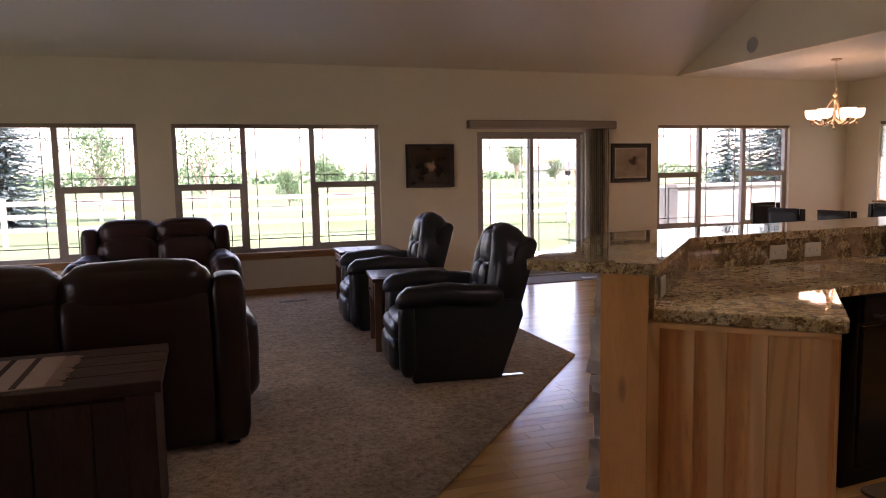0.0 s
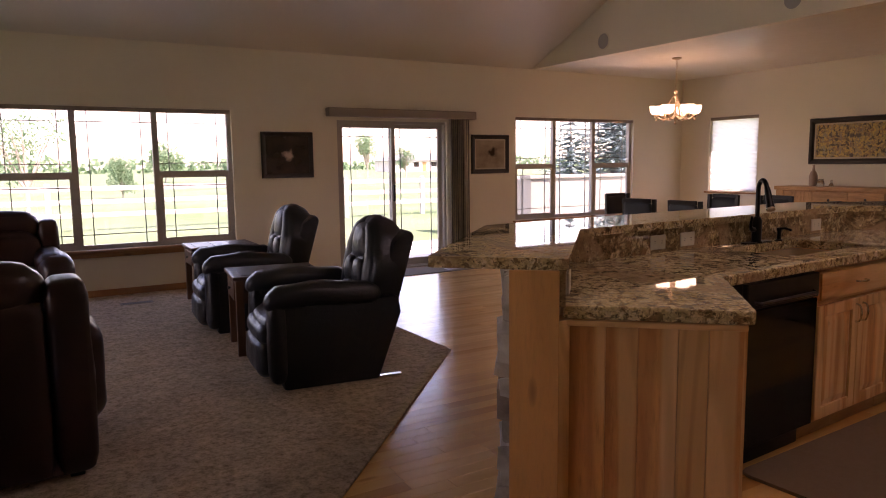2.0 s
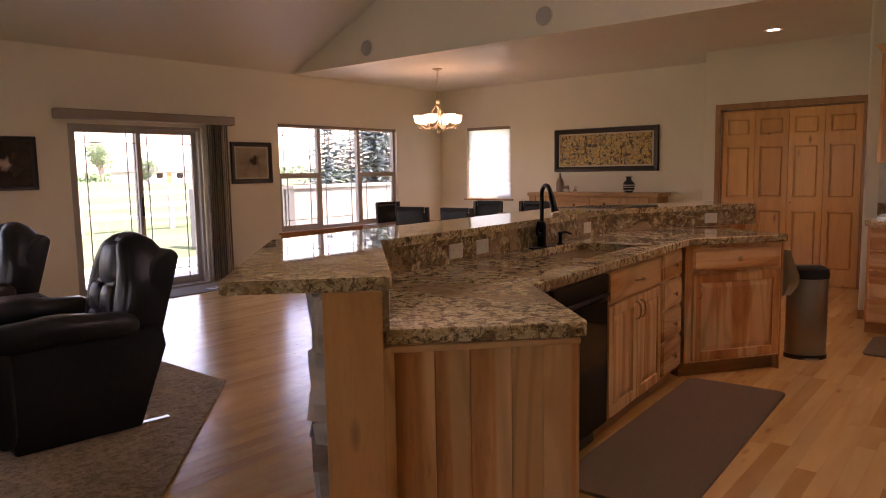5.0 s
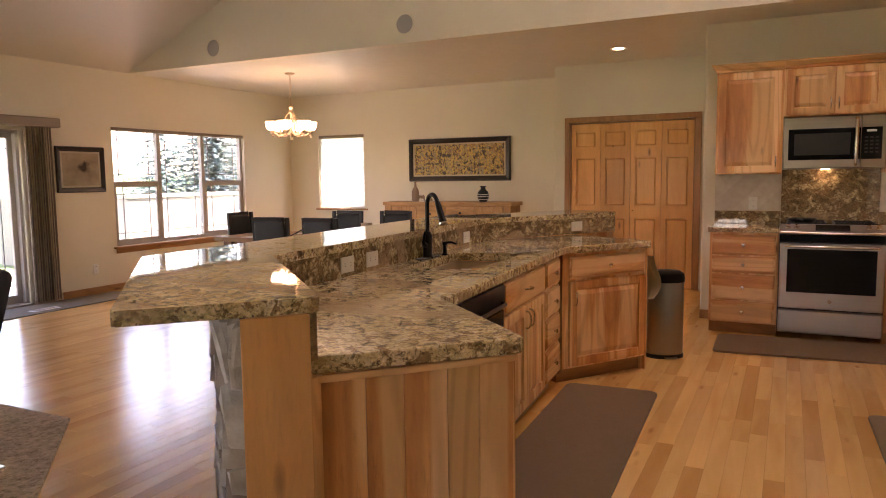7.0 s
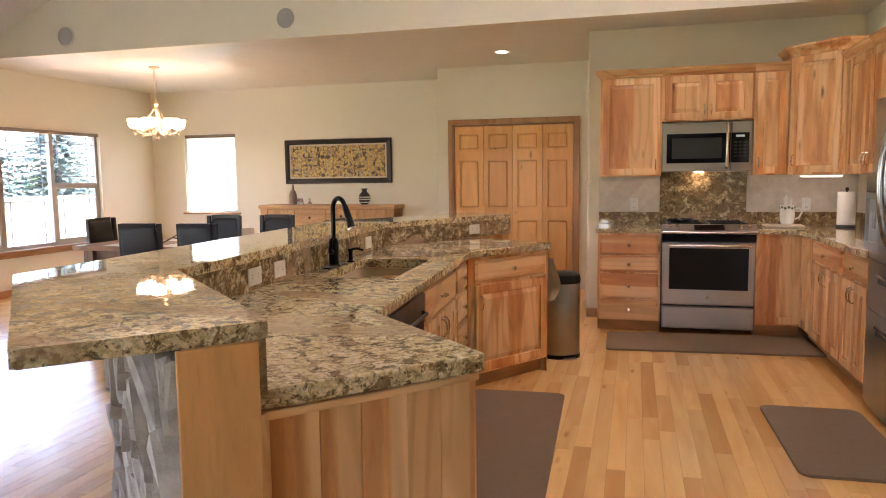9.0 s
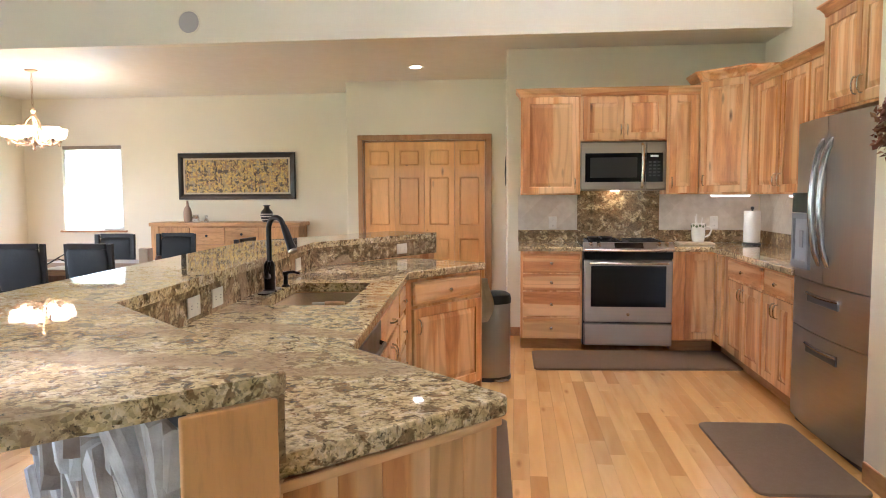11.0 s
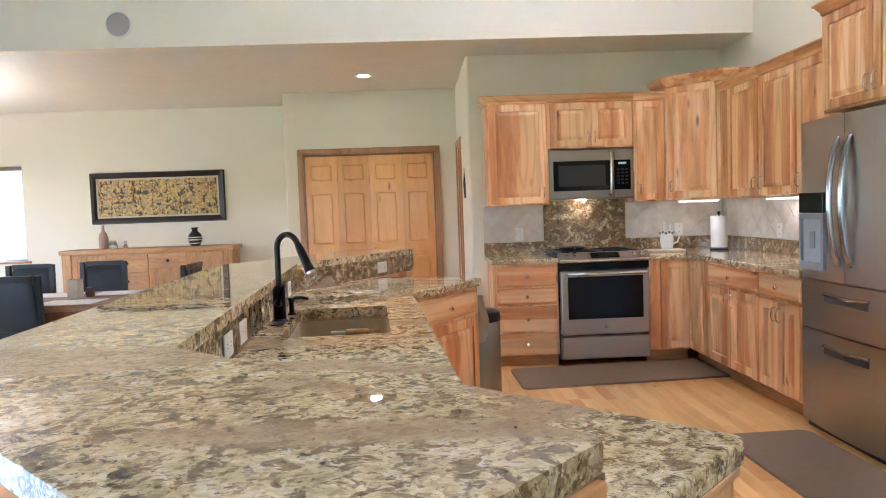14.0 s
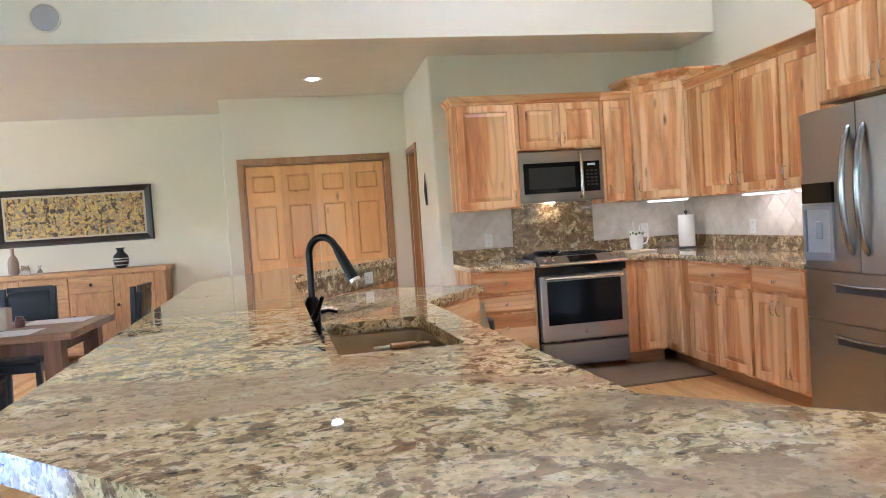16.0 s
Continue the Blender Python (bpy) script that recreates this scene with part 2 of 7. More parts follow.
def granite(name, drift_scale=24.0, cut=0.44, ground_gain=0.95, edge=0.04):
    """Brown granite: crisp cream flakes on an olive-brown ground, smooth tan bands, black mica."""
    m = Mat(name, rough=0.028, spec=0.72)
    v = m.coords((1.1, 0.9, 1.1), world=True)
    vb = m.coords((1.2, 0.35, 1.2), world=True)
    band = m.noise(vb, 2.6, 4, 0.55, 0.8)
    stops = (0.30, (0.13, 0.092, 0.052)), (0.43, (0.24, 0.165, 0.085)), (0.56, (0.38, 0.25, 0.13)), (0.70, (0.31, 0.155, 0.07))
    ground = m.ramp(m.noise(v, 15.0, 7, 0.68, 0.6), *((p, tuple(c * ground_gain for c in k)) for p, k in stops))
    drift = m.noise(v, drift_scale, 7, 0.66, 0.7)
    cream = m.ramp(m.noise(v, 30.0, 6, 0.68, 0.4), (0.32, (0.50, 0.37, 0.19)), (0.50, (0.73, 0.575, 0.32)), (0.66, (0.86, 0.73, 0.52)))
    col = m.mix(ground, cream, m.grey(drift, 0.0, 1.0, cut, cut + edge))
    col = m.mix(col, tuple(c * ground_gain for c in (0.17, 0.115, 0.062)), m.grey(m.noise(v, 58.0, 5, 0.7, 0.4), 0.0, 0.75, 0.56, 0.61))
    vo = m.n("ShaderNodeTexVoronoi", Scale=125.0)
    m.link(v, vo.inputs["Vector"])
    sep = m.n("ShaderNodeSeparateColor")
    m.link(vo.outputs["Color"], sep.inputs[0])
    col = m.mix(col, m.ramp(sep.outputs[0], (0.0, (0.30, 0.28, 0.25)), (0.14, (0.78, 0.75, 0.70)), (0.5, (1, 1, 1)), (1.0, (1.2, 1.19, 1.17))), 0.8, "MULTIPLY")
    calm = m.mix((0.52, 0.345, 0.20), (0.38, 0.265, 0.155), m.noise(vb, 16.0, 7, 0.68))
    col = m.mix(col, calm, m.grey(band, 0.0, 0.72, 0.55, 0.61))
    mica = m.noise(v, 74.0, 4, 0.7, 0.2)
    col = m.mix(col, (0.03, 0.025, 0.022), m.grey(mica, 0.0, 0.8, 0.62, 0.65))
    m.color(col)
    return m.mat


def leather(name, color, rough=0.36, wrinkle=0.45):
    m = Mat(name, rough=rough, spec=0.5)
    v = m.coords()
    fold = m.noise(v, 10, 3, 0.5, 0.4)
    pore = m.n("ShaderNodeTexVoronoi", Scale=160.0)
    m.link(v, pore.inputs["Vector"])
    m.color(m.mix(tuple(c * 0.8 for c in color), tuple(c * 1.35 for c in color), fold))
    m.rough(m.grey(fold, rough - 0.02, rough + 0.12))
    add = m.n("ShaderNodeMath", op="MULTIPLY_ADD")
    m.link(pore.outputs["Distance"], add.inputs[0])
    add.inputs[1].default_value = 0.12
    m.link(fold, add.inputs[2])
    m.bump(add.outputs[0], wrinkle, 0.012)
    return m.mat


def plain(name, color, rough=0.5, metal=0.0, scale=30.0, vary=0.12, bumpy=0.05, coat=0.0):
    m = Mat(name, rough=rough, metal=metal, coat=coat)
    v = m.coords()
    f = m.noise(v, scale, 4)
    m.color(m.mix(tuple(c * (1 - vary) for c in color), tuple(min(1, c * (1 + vary)) for c in color), f))
    m.rough(m.grey(m.noise(v, scale * 0.3, 3), max(0.02, rough - 0.05), rough + 0.06))
    if bumpy:
        m.bump(f, bumpy, 0.004)
    return m.mat


def brushed(name, color, rough, axis="x"):
    """Brushed steel: faint long streaks in its tone and soft smears."""
    m = Mat(name, rough=rough, metal=1.0)
    st = {"x": (0.6, 70, 70), "y": (70, 0.6, 70), "z": (70, 70, 0.6)}[axis]
    f = m.noise(m.coords(st), 1.0, 2)
    m.color(m.mix(tuple(c * 0.93 for c in color), tuple(c * 1.05 for c in color), f))
    m.rough(m.grey(m.noise(m.coords(), 3.0, 3), rough - 0.02, rough + 0.04))
    return m.mat


def glow(name, color, strength):
    m = Mat(name, color=(0.8, 0.8, 0.8), rough=0.4)
    m.b.inputs["Emission Color"].default_value = (*color, 1)
    m.b.inputs["Emission Strength"].default_value = strength
    return m.mat


def clear_glass(name):
    mat = bpy.data.materials.new(name)
    mat.use_nodes = True
    t = mat.node_tree
    t.nodes.clear()
    out = t.nodes.new("ShaderNodeOutputMaterial")
    mixer = t.nodes.new("ShaderNodeMixShader")
    tr = t.nodes.new("ShaderNodeBsdfTransparent")
    gl = t.nodes.new("ShaderNodeBsdfGlossy")
    tr.inputs[0].default_value = (0.96, 0.98, 0.97, 1)
    gl.inputs["Roughness"].default_value = 0.01
    mixer.inputs[0].default_value = 0.06
    for a, b in ((tr.outputs[0], mixer.inputs[1]), (gl.outputs[0], mixer.inputs[2]), (mixer.outputs[0], out.inputs[0])):
        t.links.new(a, b)
    return mat


def carpet_mat(name):
    m = Mat(name, rough=0.95, spec=0.1)
    v = m.coords(world=True)
    tuft = m.noise(v, 30, 5, 0.78)
    blot = m.noise(v, 5.0, 5, 0.65)
    col = m.ramp(tuft, (0.32, (0.34, 0.24, 0.15)), (0.5, (0.69, 0.53, 0.365)), (0.68, (0.90, 0.73, 0.54)))
    m.color(m.mix(col, m.mix((0.62, 0.62, 0.62), (1.25, 1.22, 1.18), blot), 1.0, "MULTIPLY"))
    m.bump(tuft, 1.0, 0.035)
    return m.mat


M_WALL = paint("wall_paint", (0.785, 0.72, 0.565), 0.5)
M_CEIL = paint("ceiling_paint", (0.72, 0.67, 0.555), 0.4, 60.0, 0.2)
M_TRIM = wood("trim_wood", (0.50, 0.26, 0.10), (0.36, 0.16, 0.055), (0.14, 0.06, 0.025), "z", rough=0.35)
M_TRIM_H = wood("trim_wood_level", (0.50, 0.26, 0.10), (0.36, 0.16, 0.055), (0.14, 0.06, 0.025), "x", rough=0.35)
HICK = ((0.87, 0.44, 0.165), (0.57, 0.195, 0.056), (0.11, 0.034, 0.011))
M_END = wood("smooth_end_wood", (0.84, 0.44, 0.16), (0.72, 0.335, 0.105), (0.26, 0.11, 0.04), "z", streak=0.6)
SAP = (0.94, 0.63, 0.315)
M_WOOD_V = wood("knotty_hickory_upright", *HICK, "z", sap=SAP)
M_WOOD_H = wood("knotty_hickory_level", *HICK, "x", sap=SAP)
M_DOOR_V = wood("bifold_pine_upright", (0.92, 0.51, 0.18), (0.82, 0.405, 0.12), (0.25, 0.09, 0.025), "z", streak=0.5)
M_FLOOR = wood("hickory_floor", (0.92, 0.55, 0.215), (0.82, 0.435, 0.145), (0.56, 0.25, 0.08), "x", rough=0.215, coat=0.6, world=True, streak=0.12, plank=True)
M_FLOOR_REST = wood("hickory_floor_far", (0.92, 0.55, 0.215), (0.82, 0.435, 0.145), (0.56, 0.25, 0.08), "x", rough=0.215, coat=0.6, world=True, island=True, streak=0.12, plank=True)
for _m in (M_FLOOR, M_FLOOR_REST):
    _m.node_tree.nodes["Principled BSDF"].inputs["Coat Roughness"].default_value = 0.2
M_GRANITE = granite("polished_granite")
# same granite for upright faces, its ground darkened to paint in their shade
M_GRANITE_SHADED = granite("polished_granite_shaded_upright", 17.0, 0.49, 0.8, 0.16)
M_CARPET = carpet_mat("frieze_carpet")
M_LEATHER_BLK = leather("black_leather", (0.010, 0.011, 0.014), 0.31, 0.6)
M_LEATHER_BRN = leather("dark_brown_leather", (0.024, 0.0065, 0.0048), 0.31, 0.07)
M_STEEL = brushed("brushed_steel", (0.40, 0.355, 0.305), 0.31, "x")
M_STEEL_V = brushed("brushed_steel_upright", (0.41, 0.38, 0.345), 0.31, "z")
M_CHROME = plain("satin_nickel", (0.72, 0.69, 0.64), 0.2, 1.0, bumpy=0)
M_BLACK = plain("black_plastic", (0.012, 0.012, 0.013), 0.34, bumpy=0.02)
M_BLACKGLASS = plain("black_glass", (0.008, 0.008, 0.009), 0.08, bumpy=0)
M_BLACKGLASS.node_tree.nodes["Principled BSDF"].inputs["Specular IOR Level"].default_value = 0.28
M_BRONZE = plain("oil_rubbed_bronze", (0.02, 0.017, 0.015), 0.34, 0.8, bumpy=0.02)
M_DARKWOOD = wood("dark_stained_wood", (0.10, 0.045, 0.022), (0.055, 0.022, 0.011), (0.02, 0.008, 0.005), "x", rough=0.34)
M_RUSTIC = wood("rustic_oak", (0.64, 0.36, 0.145), (0.40, 0.195, 0.068), (0.06, 0.024, 0.010), "x", rough=0.45, coat=0.05, streak=1.6)
M_RUSTIC_V = wood("rustic_oak_upright", (0.64, 0.36, 0.145), (0.40, 0.195, 0.068), (0.06, 0.024, 0.010), "z", rough=0.45, coat=0.05, streak=1.6)
M_FRAME = plain("window_frame_almond", (0.40, 0.36, 0.31), 0.45)
M_MUNTIN = plain("window_grid_bronze", (0.20, 0.19, 0.18), 0.5)
M_GLASS = clear_glass("window_glass")
M_WHITE = plain("white_plastic", (0.80, 0.79, 0.75), 0.4, bumpy=0)
M_ALMOND = plain("almond_plastic", (0.72, 0.67, 0.55), 0.4, bumpy=0)
M_MAT = plain("taupe_floor_mat", (0.20, 0.128, 0.072), 0.75, scale=120, bumpy=0.3)
M_BLIND = plain("taupe_fabric", (0.33, 0.265, 0.205), 0.85, scale=150, bumpy=0.2)
M_SINK = plain("composite_sink", (0.52, 0.37, 0.22), 0.45, scale=220, vary=0.3)

# ---- the shell of the house ----
NY, EX = 10.73, 10.55            # north wall, east wall of the dining corner
FLAT, BEAM_X = 2.735, 7.33       # flat ceiling, face of the drop beam
RIDGE_Y, SLOPE = 4.2, 0.44
RIDGE_Z = FLAT + SLOPE * (NY - RIDGE_Y)
W1, W2, W3 = (-2.23, 0.19, 0.52, 2.03), (0.55, 2.96, 0.52, 2.03), (7.03, 9.41, 0.55, 2.05)
SLIDER = (4.26, 5.86, 0.0, 1.945)
W4 = (9.27, 10.16, 0.89, 2.08)


def vault(y):
    return RIDGE_Z - SLOPE * abs(y - RIDGE_Y)


def gable(x0, x1, y0, y1, z0, cut=None):
    """A wall along y that ends under the vault."""
    ys = sorted({y0, y1, *([RIDGE_Y] if y0 < RIDGE_Y < y1 else [])})
    b = bmesh.new()
    ring = [(y0, z0), *[(y, vault(y)) for y in ys], (y1, z0)]
    a = [b.verts.new((x0, y, z)) for y, z in ring]
    c = [b.verts.new((x1, y, z)) for y, z in ring]
    b.faces.new(a)
    b.faces.new(c[::-1])
    for i in range(len(ring)):
        j = (i + 1) % len(ring)
        b.faces.new((a[i], c[i], c[j], a[j]))
    return b


structure("wall_north", holed("x", NY, NY + 0.16, -4.5, EX + 0.15, 0, FLAT, [W1, W2, SLIDER, W3]), M_WALL, "cream painted wall with windows and a sliding door")
structure("wall_east", holed("y", EX, EX + 0.15, 5.84, NY, 0, FLAT, [W4]), M_WALL, "cream painted dining wall with a small window")
structure("wall_return", box(9.79, EX + 0.15, 5.69, 5.84, 0, FLAT), M_WALL, "short cream wall beside the dining corner")
structure("wall_closet", holed("y", 9.64, 9.79, 3.87, 5.80, 0, FLAT, [(4.13, 5.635, 0, 2.03)]), M_WALL, "cream wall round the folding closet doors")
structure("wall_corner", prism(round_poly([(9.64, 5.80), (9.79, 5.80), (9.79, 5.84), (9.64, 5.84)], [0, 0, 0, 0.024], 6), 0, FLAT), M_WALL, "rounded plaster corner of the closet wall")
structure("wall_passage", holed("x", 3.72, 3.87, 8.1, 9.79, 0, FLAT, [(8.98, 9.56, 0, 2.05)]), M_WALL, "cream wall with a narrow doorway")
structure("wall_range", prism(round_poly([(7.95, 1.37), (8.1, 1.37), (8.1, 3.87), (7.95, 3.87)], [0, 0, 0, 0.024], 6), 0, FLAT), M_WALL, "cream painted kitchen wall behind the range")
structure("wall_south_kitchen", box(4.61, 7.95, 1.37, 1.52, 0, vault(1.52)), M_WALL, "cream painted kitchen wall behind the refrigerator")
structure("wall_beside_refrigerator", box(3.2, 4.615, 0.4, 2.12, 0, vault(0.4) + 0.3), M_WALL, "cream wall that encloses the refrigerator")
structure("wall_hall", box(3.2, 3.35, -2.5, 0.4, 0, 4.6), M_WALL, "plain cream wall behind the walker")
structure("wall_south", box(-4.5, 3.2, -2.65, -2.5, 0, 2.7), M_WALL, "plain cream wall behind the walker")
# both openings are added in this unseen wall to let fill daylight in
structure("wall_west", holed("y", -4.65, -4.5, -2.65, NY + 0.16, 0, 2.6, [(4.1, 5.6, 0.6, 2.1), (6.2, 8.6, 0.6, 2.1)]), M_WALL, "cream living room end wall with added unseen light openings")
structure("wall_west_gable", gable(-4.65, -4.5, -2.5, NY, 2.6), M_WALL, "cream gable under the vaulted ceiling", "wall")
structure("beam_face", gable(BEAM_X, BEAM_X + 0.12, 1.52, NY, FLAT), M_WALL, "cream drop beam between the vault and flat ceiling", "beam")
structure("ceiling_flat", box(BEAM_X + 0.12, EX + 0.15, 1.37, NY, FLAT, FLAT + 0.12), M_CEIL, "flat cream ceiling over dining corner and range", "ceiling")


def slope_slab(y0, y1, x0=-4.65, x1=BEAM_X + 0.12, bm=None):
    b = bm or bmesh.new()
    v = [b.verts.new((x, y, vault(y) + dz)) for dz in (0, 0.15) for x, y in ((x0, y0), (x1, y0), (x1, y1), (x0, y1))]
    for q in ((0, 3, 2, 1), (4, 5, 6, 7), (0, 1, 5, 4), (1, 2, 6, 5), (2, 3, 7, 6), (3, 0, 4, 7)):
        b.faces.new([v[i] for i in q])
    return b


structure("ceiling_vault_north", slope_slab(RIDGE_Y, NY + 0.16), M_CEIL, "vaulted cream ceiling rising from the window wall", "ceiling")
# unseen roof opening added to bring fill daylight down onto the kitchen
FILL_OPENING = (4.4, 5.6, 2.4, 3.35)
_b = slope_slab(-2.65, FILL_OPENING[2])
slope_slab(FILL_OPENING[3], RIDGE_Y, bm=_b)
slope_slab(FILL_OPENING[2], FILL_OPENING[3], -4.65, FILL_OPENING[0], bm=_b)
slope_slab(FILL_OPENING[2], FILL_OPENING[3], FILL_OPENING[1], bm=_b)
structure("ceiling_vault_south", _b, M_CEIL, "vaulted cream ceiling with an added light opening", "ceiling")
structure("subfloor", box(-4.65, EX + 0.15, -2.65, NY + 0.16, -0.2, -0.012), M_DARKWOOD, "dark subfloor under the boards", "floor")
# closes the closet and passage behind their doors
structure("wall_behind_closet", box(10.5, 10.6, 3.72, 5.69, 0, FLAT), M_WALL, "plain wall inside the closet", "wall")
structure("wall_behind_passage", box(8.1, 10.6, 2.4, 2.5, 0, FLAT), M_WALL, "plain wall inside the passage", "wall")
structure("wall_passage_end", box(10.5, 10.6, 2.5, 3.72, 0, FLAT), M_WALL, "plain wall at the passage end", "wall")

# baseboards
for x0, x1 in ((-4.5, 4.2), (6.25, EX)):
    structure("baseboard", box(x0, x1, NY - 0.014, NY, 0, 0.085, 0.004), M_TRIM_H, "stained wooden baseboard along the window wall", "baseboard")
structure("baseboard", box(EX - 0.014, EX, 5.84, NY - 0.014, 0, 0.085, 0.004), M_TRIM_H, "stained wooden baseboard in the dining corner", "baseboard")
structure("baseboard", box(7.936, 7.95, 3.735, 3.87, 0, 0.085, 0.004), M_TRIM_H, "short stained baseboard beside the drawers", "baseboard")
structure("baseboard", box(3.2, 4.6, 2.12, 2.134, 0, 0.1, 0.004), M_TRIM_H, "stained baseboard beside the refrigerator", "baseboard")
structure("baseboard", box(9.626, 9.64, 5.705, 5.815, 0, 0.085, 0.004), M_TRIM_H, "short stained baseboard beside the closet", "baseboard")
structure("baseboard", box(8.1, 8.9, 3.87, 3.884, 0, 0.085, 0.004), M_TRIM_H, "stained baseboard by the doorway", "baseboard")


# ---- windows ----
def prairie(bm, x0, x1, z0, z1, y, inset=0.11, t=0.0048, verticals=True, tops=True):
    """Thin bars near the edges of a pane."""
    if verticals:
        for x in (x0 + inset, x1 - inset):
            box(x - t, x + t, y - 0.005, y + 0.005, z0, z1, bm=bm)
    for z in ((z0 + inset, z1 - inset) if tops else (z0 + inset,)):
        box(x0, x1, y - 0.004, y + 0.004, z - t, z + t, bm=bm)


def picture_window(name, w, label):
    """A three-light window: two single-hung lights round a fixed pane, with a wooden sill."""
    x0, x1, z0, z1 = w
    top = thing(name, label, "window", kind="structure")
    f = bmesh.new()
    y0, y1, t = NY + 0.05, NY + 0.12, 0.045
    holed("x", y0, y1, x0, x1, z0, z1, [(x0 + t, x1 - t, z0 + t, z1 - t)], bm=f)
    part("window_frame", f, M_FRAME, top)
    third = (x1 - x0) / 3
    a, c = x0 + third * 0.97, x1 - third * 1.03
    for x in (a, c):
        part("mullion", box(x - 0.03, x + 0.03, y0, y1 - 0.005, z0 + t, z1 - t, 0.004), M_FRAME, top)
    mid = z0 + (z1 - z0) * 0.53
    for u, v in ((x0 + t, a - 0.03), (c + 0.03, x1 - t)):
        part("meeting_rail", box(u, v, y0 + 0.008, y1 - 0.01, mid - 0.024, mid + 0.024, 0.004), M_FRAME, top)
        part("lower_sash", holed("x", y0 + 0.004, y0 + 0.03, u, v, z0 + t, mid - 0.024, [(u + 0.03, v - 0.03, z0 + t + 0.035, mid - 0.05)]), M_FRAME, top)
        g = bmesh.new()
        prairie(g, u, v, mid, z1 - t, y0 + 0.045)
        part("upper_grid", g, M_MUNTIN, top)
        g = bmesh.new()
        prairie(g, u + 0.03, v - 0.03, z0 + t, mid - 0.03, y0 + 0.02)
        part("lower_grid", g, M_MUNTIN, top)
        part("pane", box(u, v, y0 + 0.05, y0 + 0.054, mid, z1 - t), M_GLASS, top).visible_shadow = False
        part("pane", box(u + 0.02, v - 0.02, y0 + 0.025, y0 + 0.029, z0 + t, mid), M_GLASS, top).visible_shadow = False
    g = bmesh.new()
    prairie(g, a + 0.03, c - 0.03, z0 + t, z1 - t, y0 + 0.035)
    part("centre_grid", g, M_MUNTIN, top)
    part("pane", box(a + 0.03, c - 0.03, y0 + 0.04, y0 + 0.044, z0 + t, z1 - t), M_GLASS, top).visible_shadow = False
    part("window_sill", box(x0 - 0.05, x1 + 0.05, NY - 0.045, NY + 0.05, z0 - 0.028, z0 - 0.002, 0.006), M_TRIM_H, top, "stained wooden sill")
    part("apron", box(x0 - 0.02, x1 + 0.02, NY - 0.014, NY - 0.001, z0 - 0.085, z0 - 0.03, 0.004), M_TRIM_H, top, "stained wooden apron")
    part("shade_headrail", box(x0 + 0.01, x1 - 0.01, NY + 0.008, NY + 0.045, z1 - 0.045, z1 - 0.003, 0.004), M_BLIND, top, "rolled-up taupe shade")
    return top


picture_window("window_1", W1, "three-light window with thin grid bars and wooden sill")
picture_window("window_2", W2, "three-light window with thin grid bars beside the sofa")
picture_window("window_3", W3, "three-light dining window with thin grid bars")

w4 = thing("window_4", "small dining window behind a lowered white shade", "window", kind="structure")
part("window_frame", holed("y", EX + 0.05, EX + 0.11, W4[0], W4[1], W4[2], W4[3], [(W4[0] + 0.045, W4[1] - 0.045, W4[2] + 0.045, W4[3] - 0.045)]), M_FRAME, w4)
part("pane", box(EX + 0.08, EX + 0.084, W4[0] + 0.045, W4[1] - 0.045, W4[2] + 0.045, W4[3] - 0.045), M_GLASS, w4).visible_shadow = False
part("window_sill", box(EX - 0.04, EX + 0.05, W4[0] - 0.05, W4[1] + 0.05, W4[2] - 0.028, W4[2] - 0.002, 0.006), M_TRIM_H, w4, "stained wooden sill")
_m = Mat("shade_cloth", rough=0.9)
_tr = _m.n("ShaderNodeBsdfTranslucent")
_tr.inputs[0].default_value = (0.93, 0.91, 0.86, 1)
_mx = _m.n("ShaderNodeMixShader")
_mx.inputs[0].default_value = 0.8
_m.b.inputs["Base Color"].default_value = (0.85, 0.83, 0.78, 1)
_m.link(_m.b.outputs[0], _mx.inputs[1])
_m.link(_tr.outputs[0], _mx.inputs[2])
_m.link(_mx.outputs[0], _m.t.nodes["Material Output"].inputs[0])
M_SHADE = _m.mat
# translucent sheet in the added opening, a soft source out of view
_b = bmesh.new()
_b.faces.new([_b.verts.new((x, y, vault(y) + 0.12)) for x, y in ((FILL_OPENING[0], FILL_OPENING[2]), (FILL_OPENING[1], FILL_OPENING[2]), (FILL_OPENING[1], FILL_OPENING[3]), (FILL_OPENING[0], FILL_OPENING[3]))])
structure("skylight", _b, M_SHADE, "added unseen fill light panel over the kitchen", "skylight")
_b = bmesh.new()
_n = 58
for i in range(_n):
    za = W4[2] + 0.01 + (W4[3] - W4[2] - 0.06) * i / _n
    zb = W4[2] + 0.01 + (W4[3] - W4[2] - 0.06) * (i + 1) / _n
    for p, q in (((0.0, za), (0.008, (za + zb) / 2)), ((0.008, (za + zb) / 2), (0.0, zb))):
        vs = [_b.verts.new((EX + 0.03 + p[0], W4[0] + 0.01, p[1])), _b.verts.new((EX + 0.03 + p[0], W4[1] - 0.01, p[1])), _b.verts.new((EX + 0.03 + q[0], W4[1] - 0.01, q[1])), _b.verts.new((EX + 0.03 + q[0], W4[0] + 0.01, q[1]))]
        _b.faces.new(vs)
bmesh.ops.remove_doubles(_b, verts=_b.verts, dist=1e-4)
part("pleated_shade", _b, M_SHADE, w4, "lowered white pleated shade")
part("shade_headrail", box(EX + 0.012, EX + 0.05, W4[0] + 0.005, W4[1] - 0.005, W4[3] - 0.05, W4[3] - 0.003, 0.004), M_BLIND, w4)

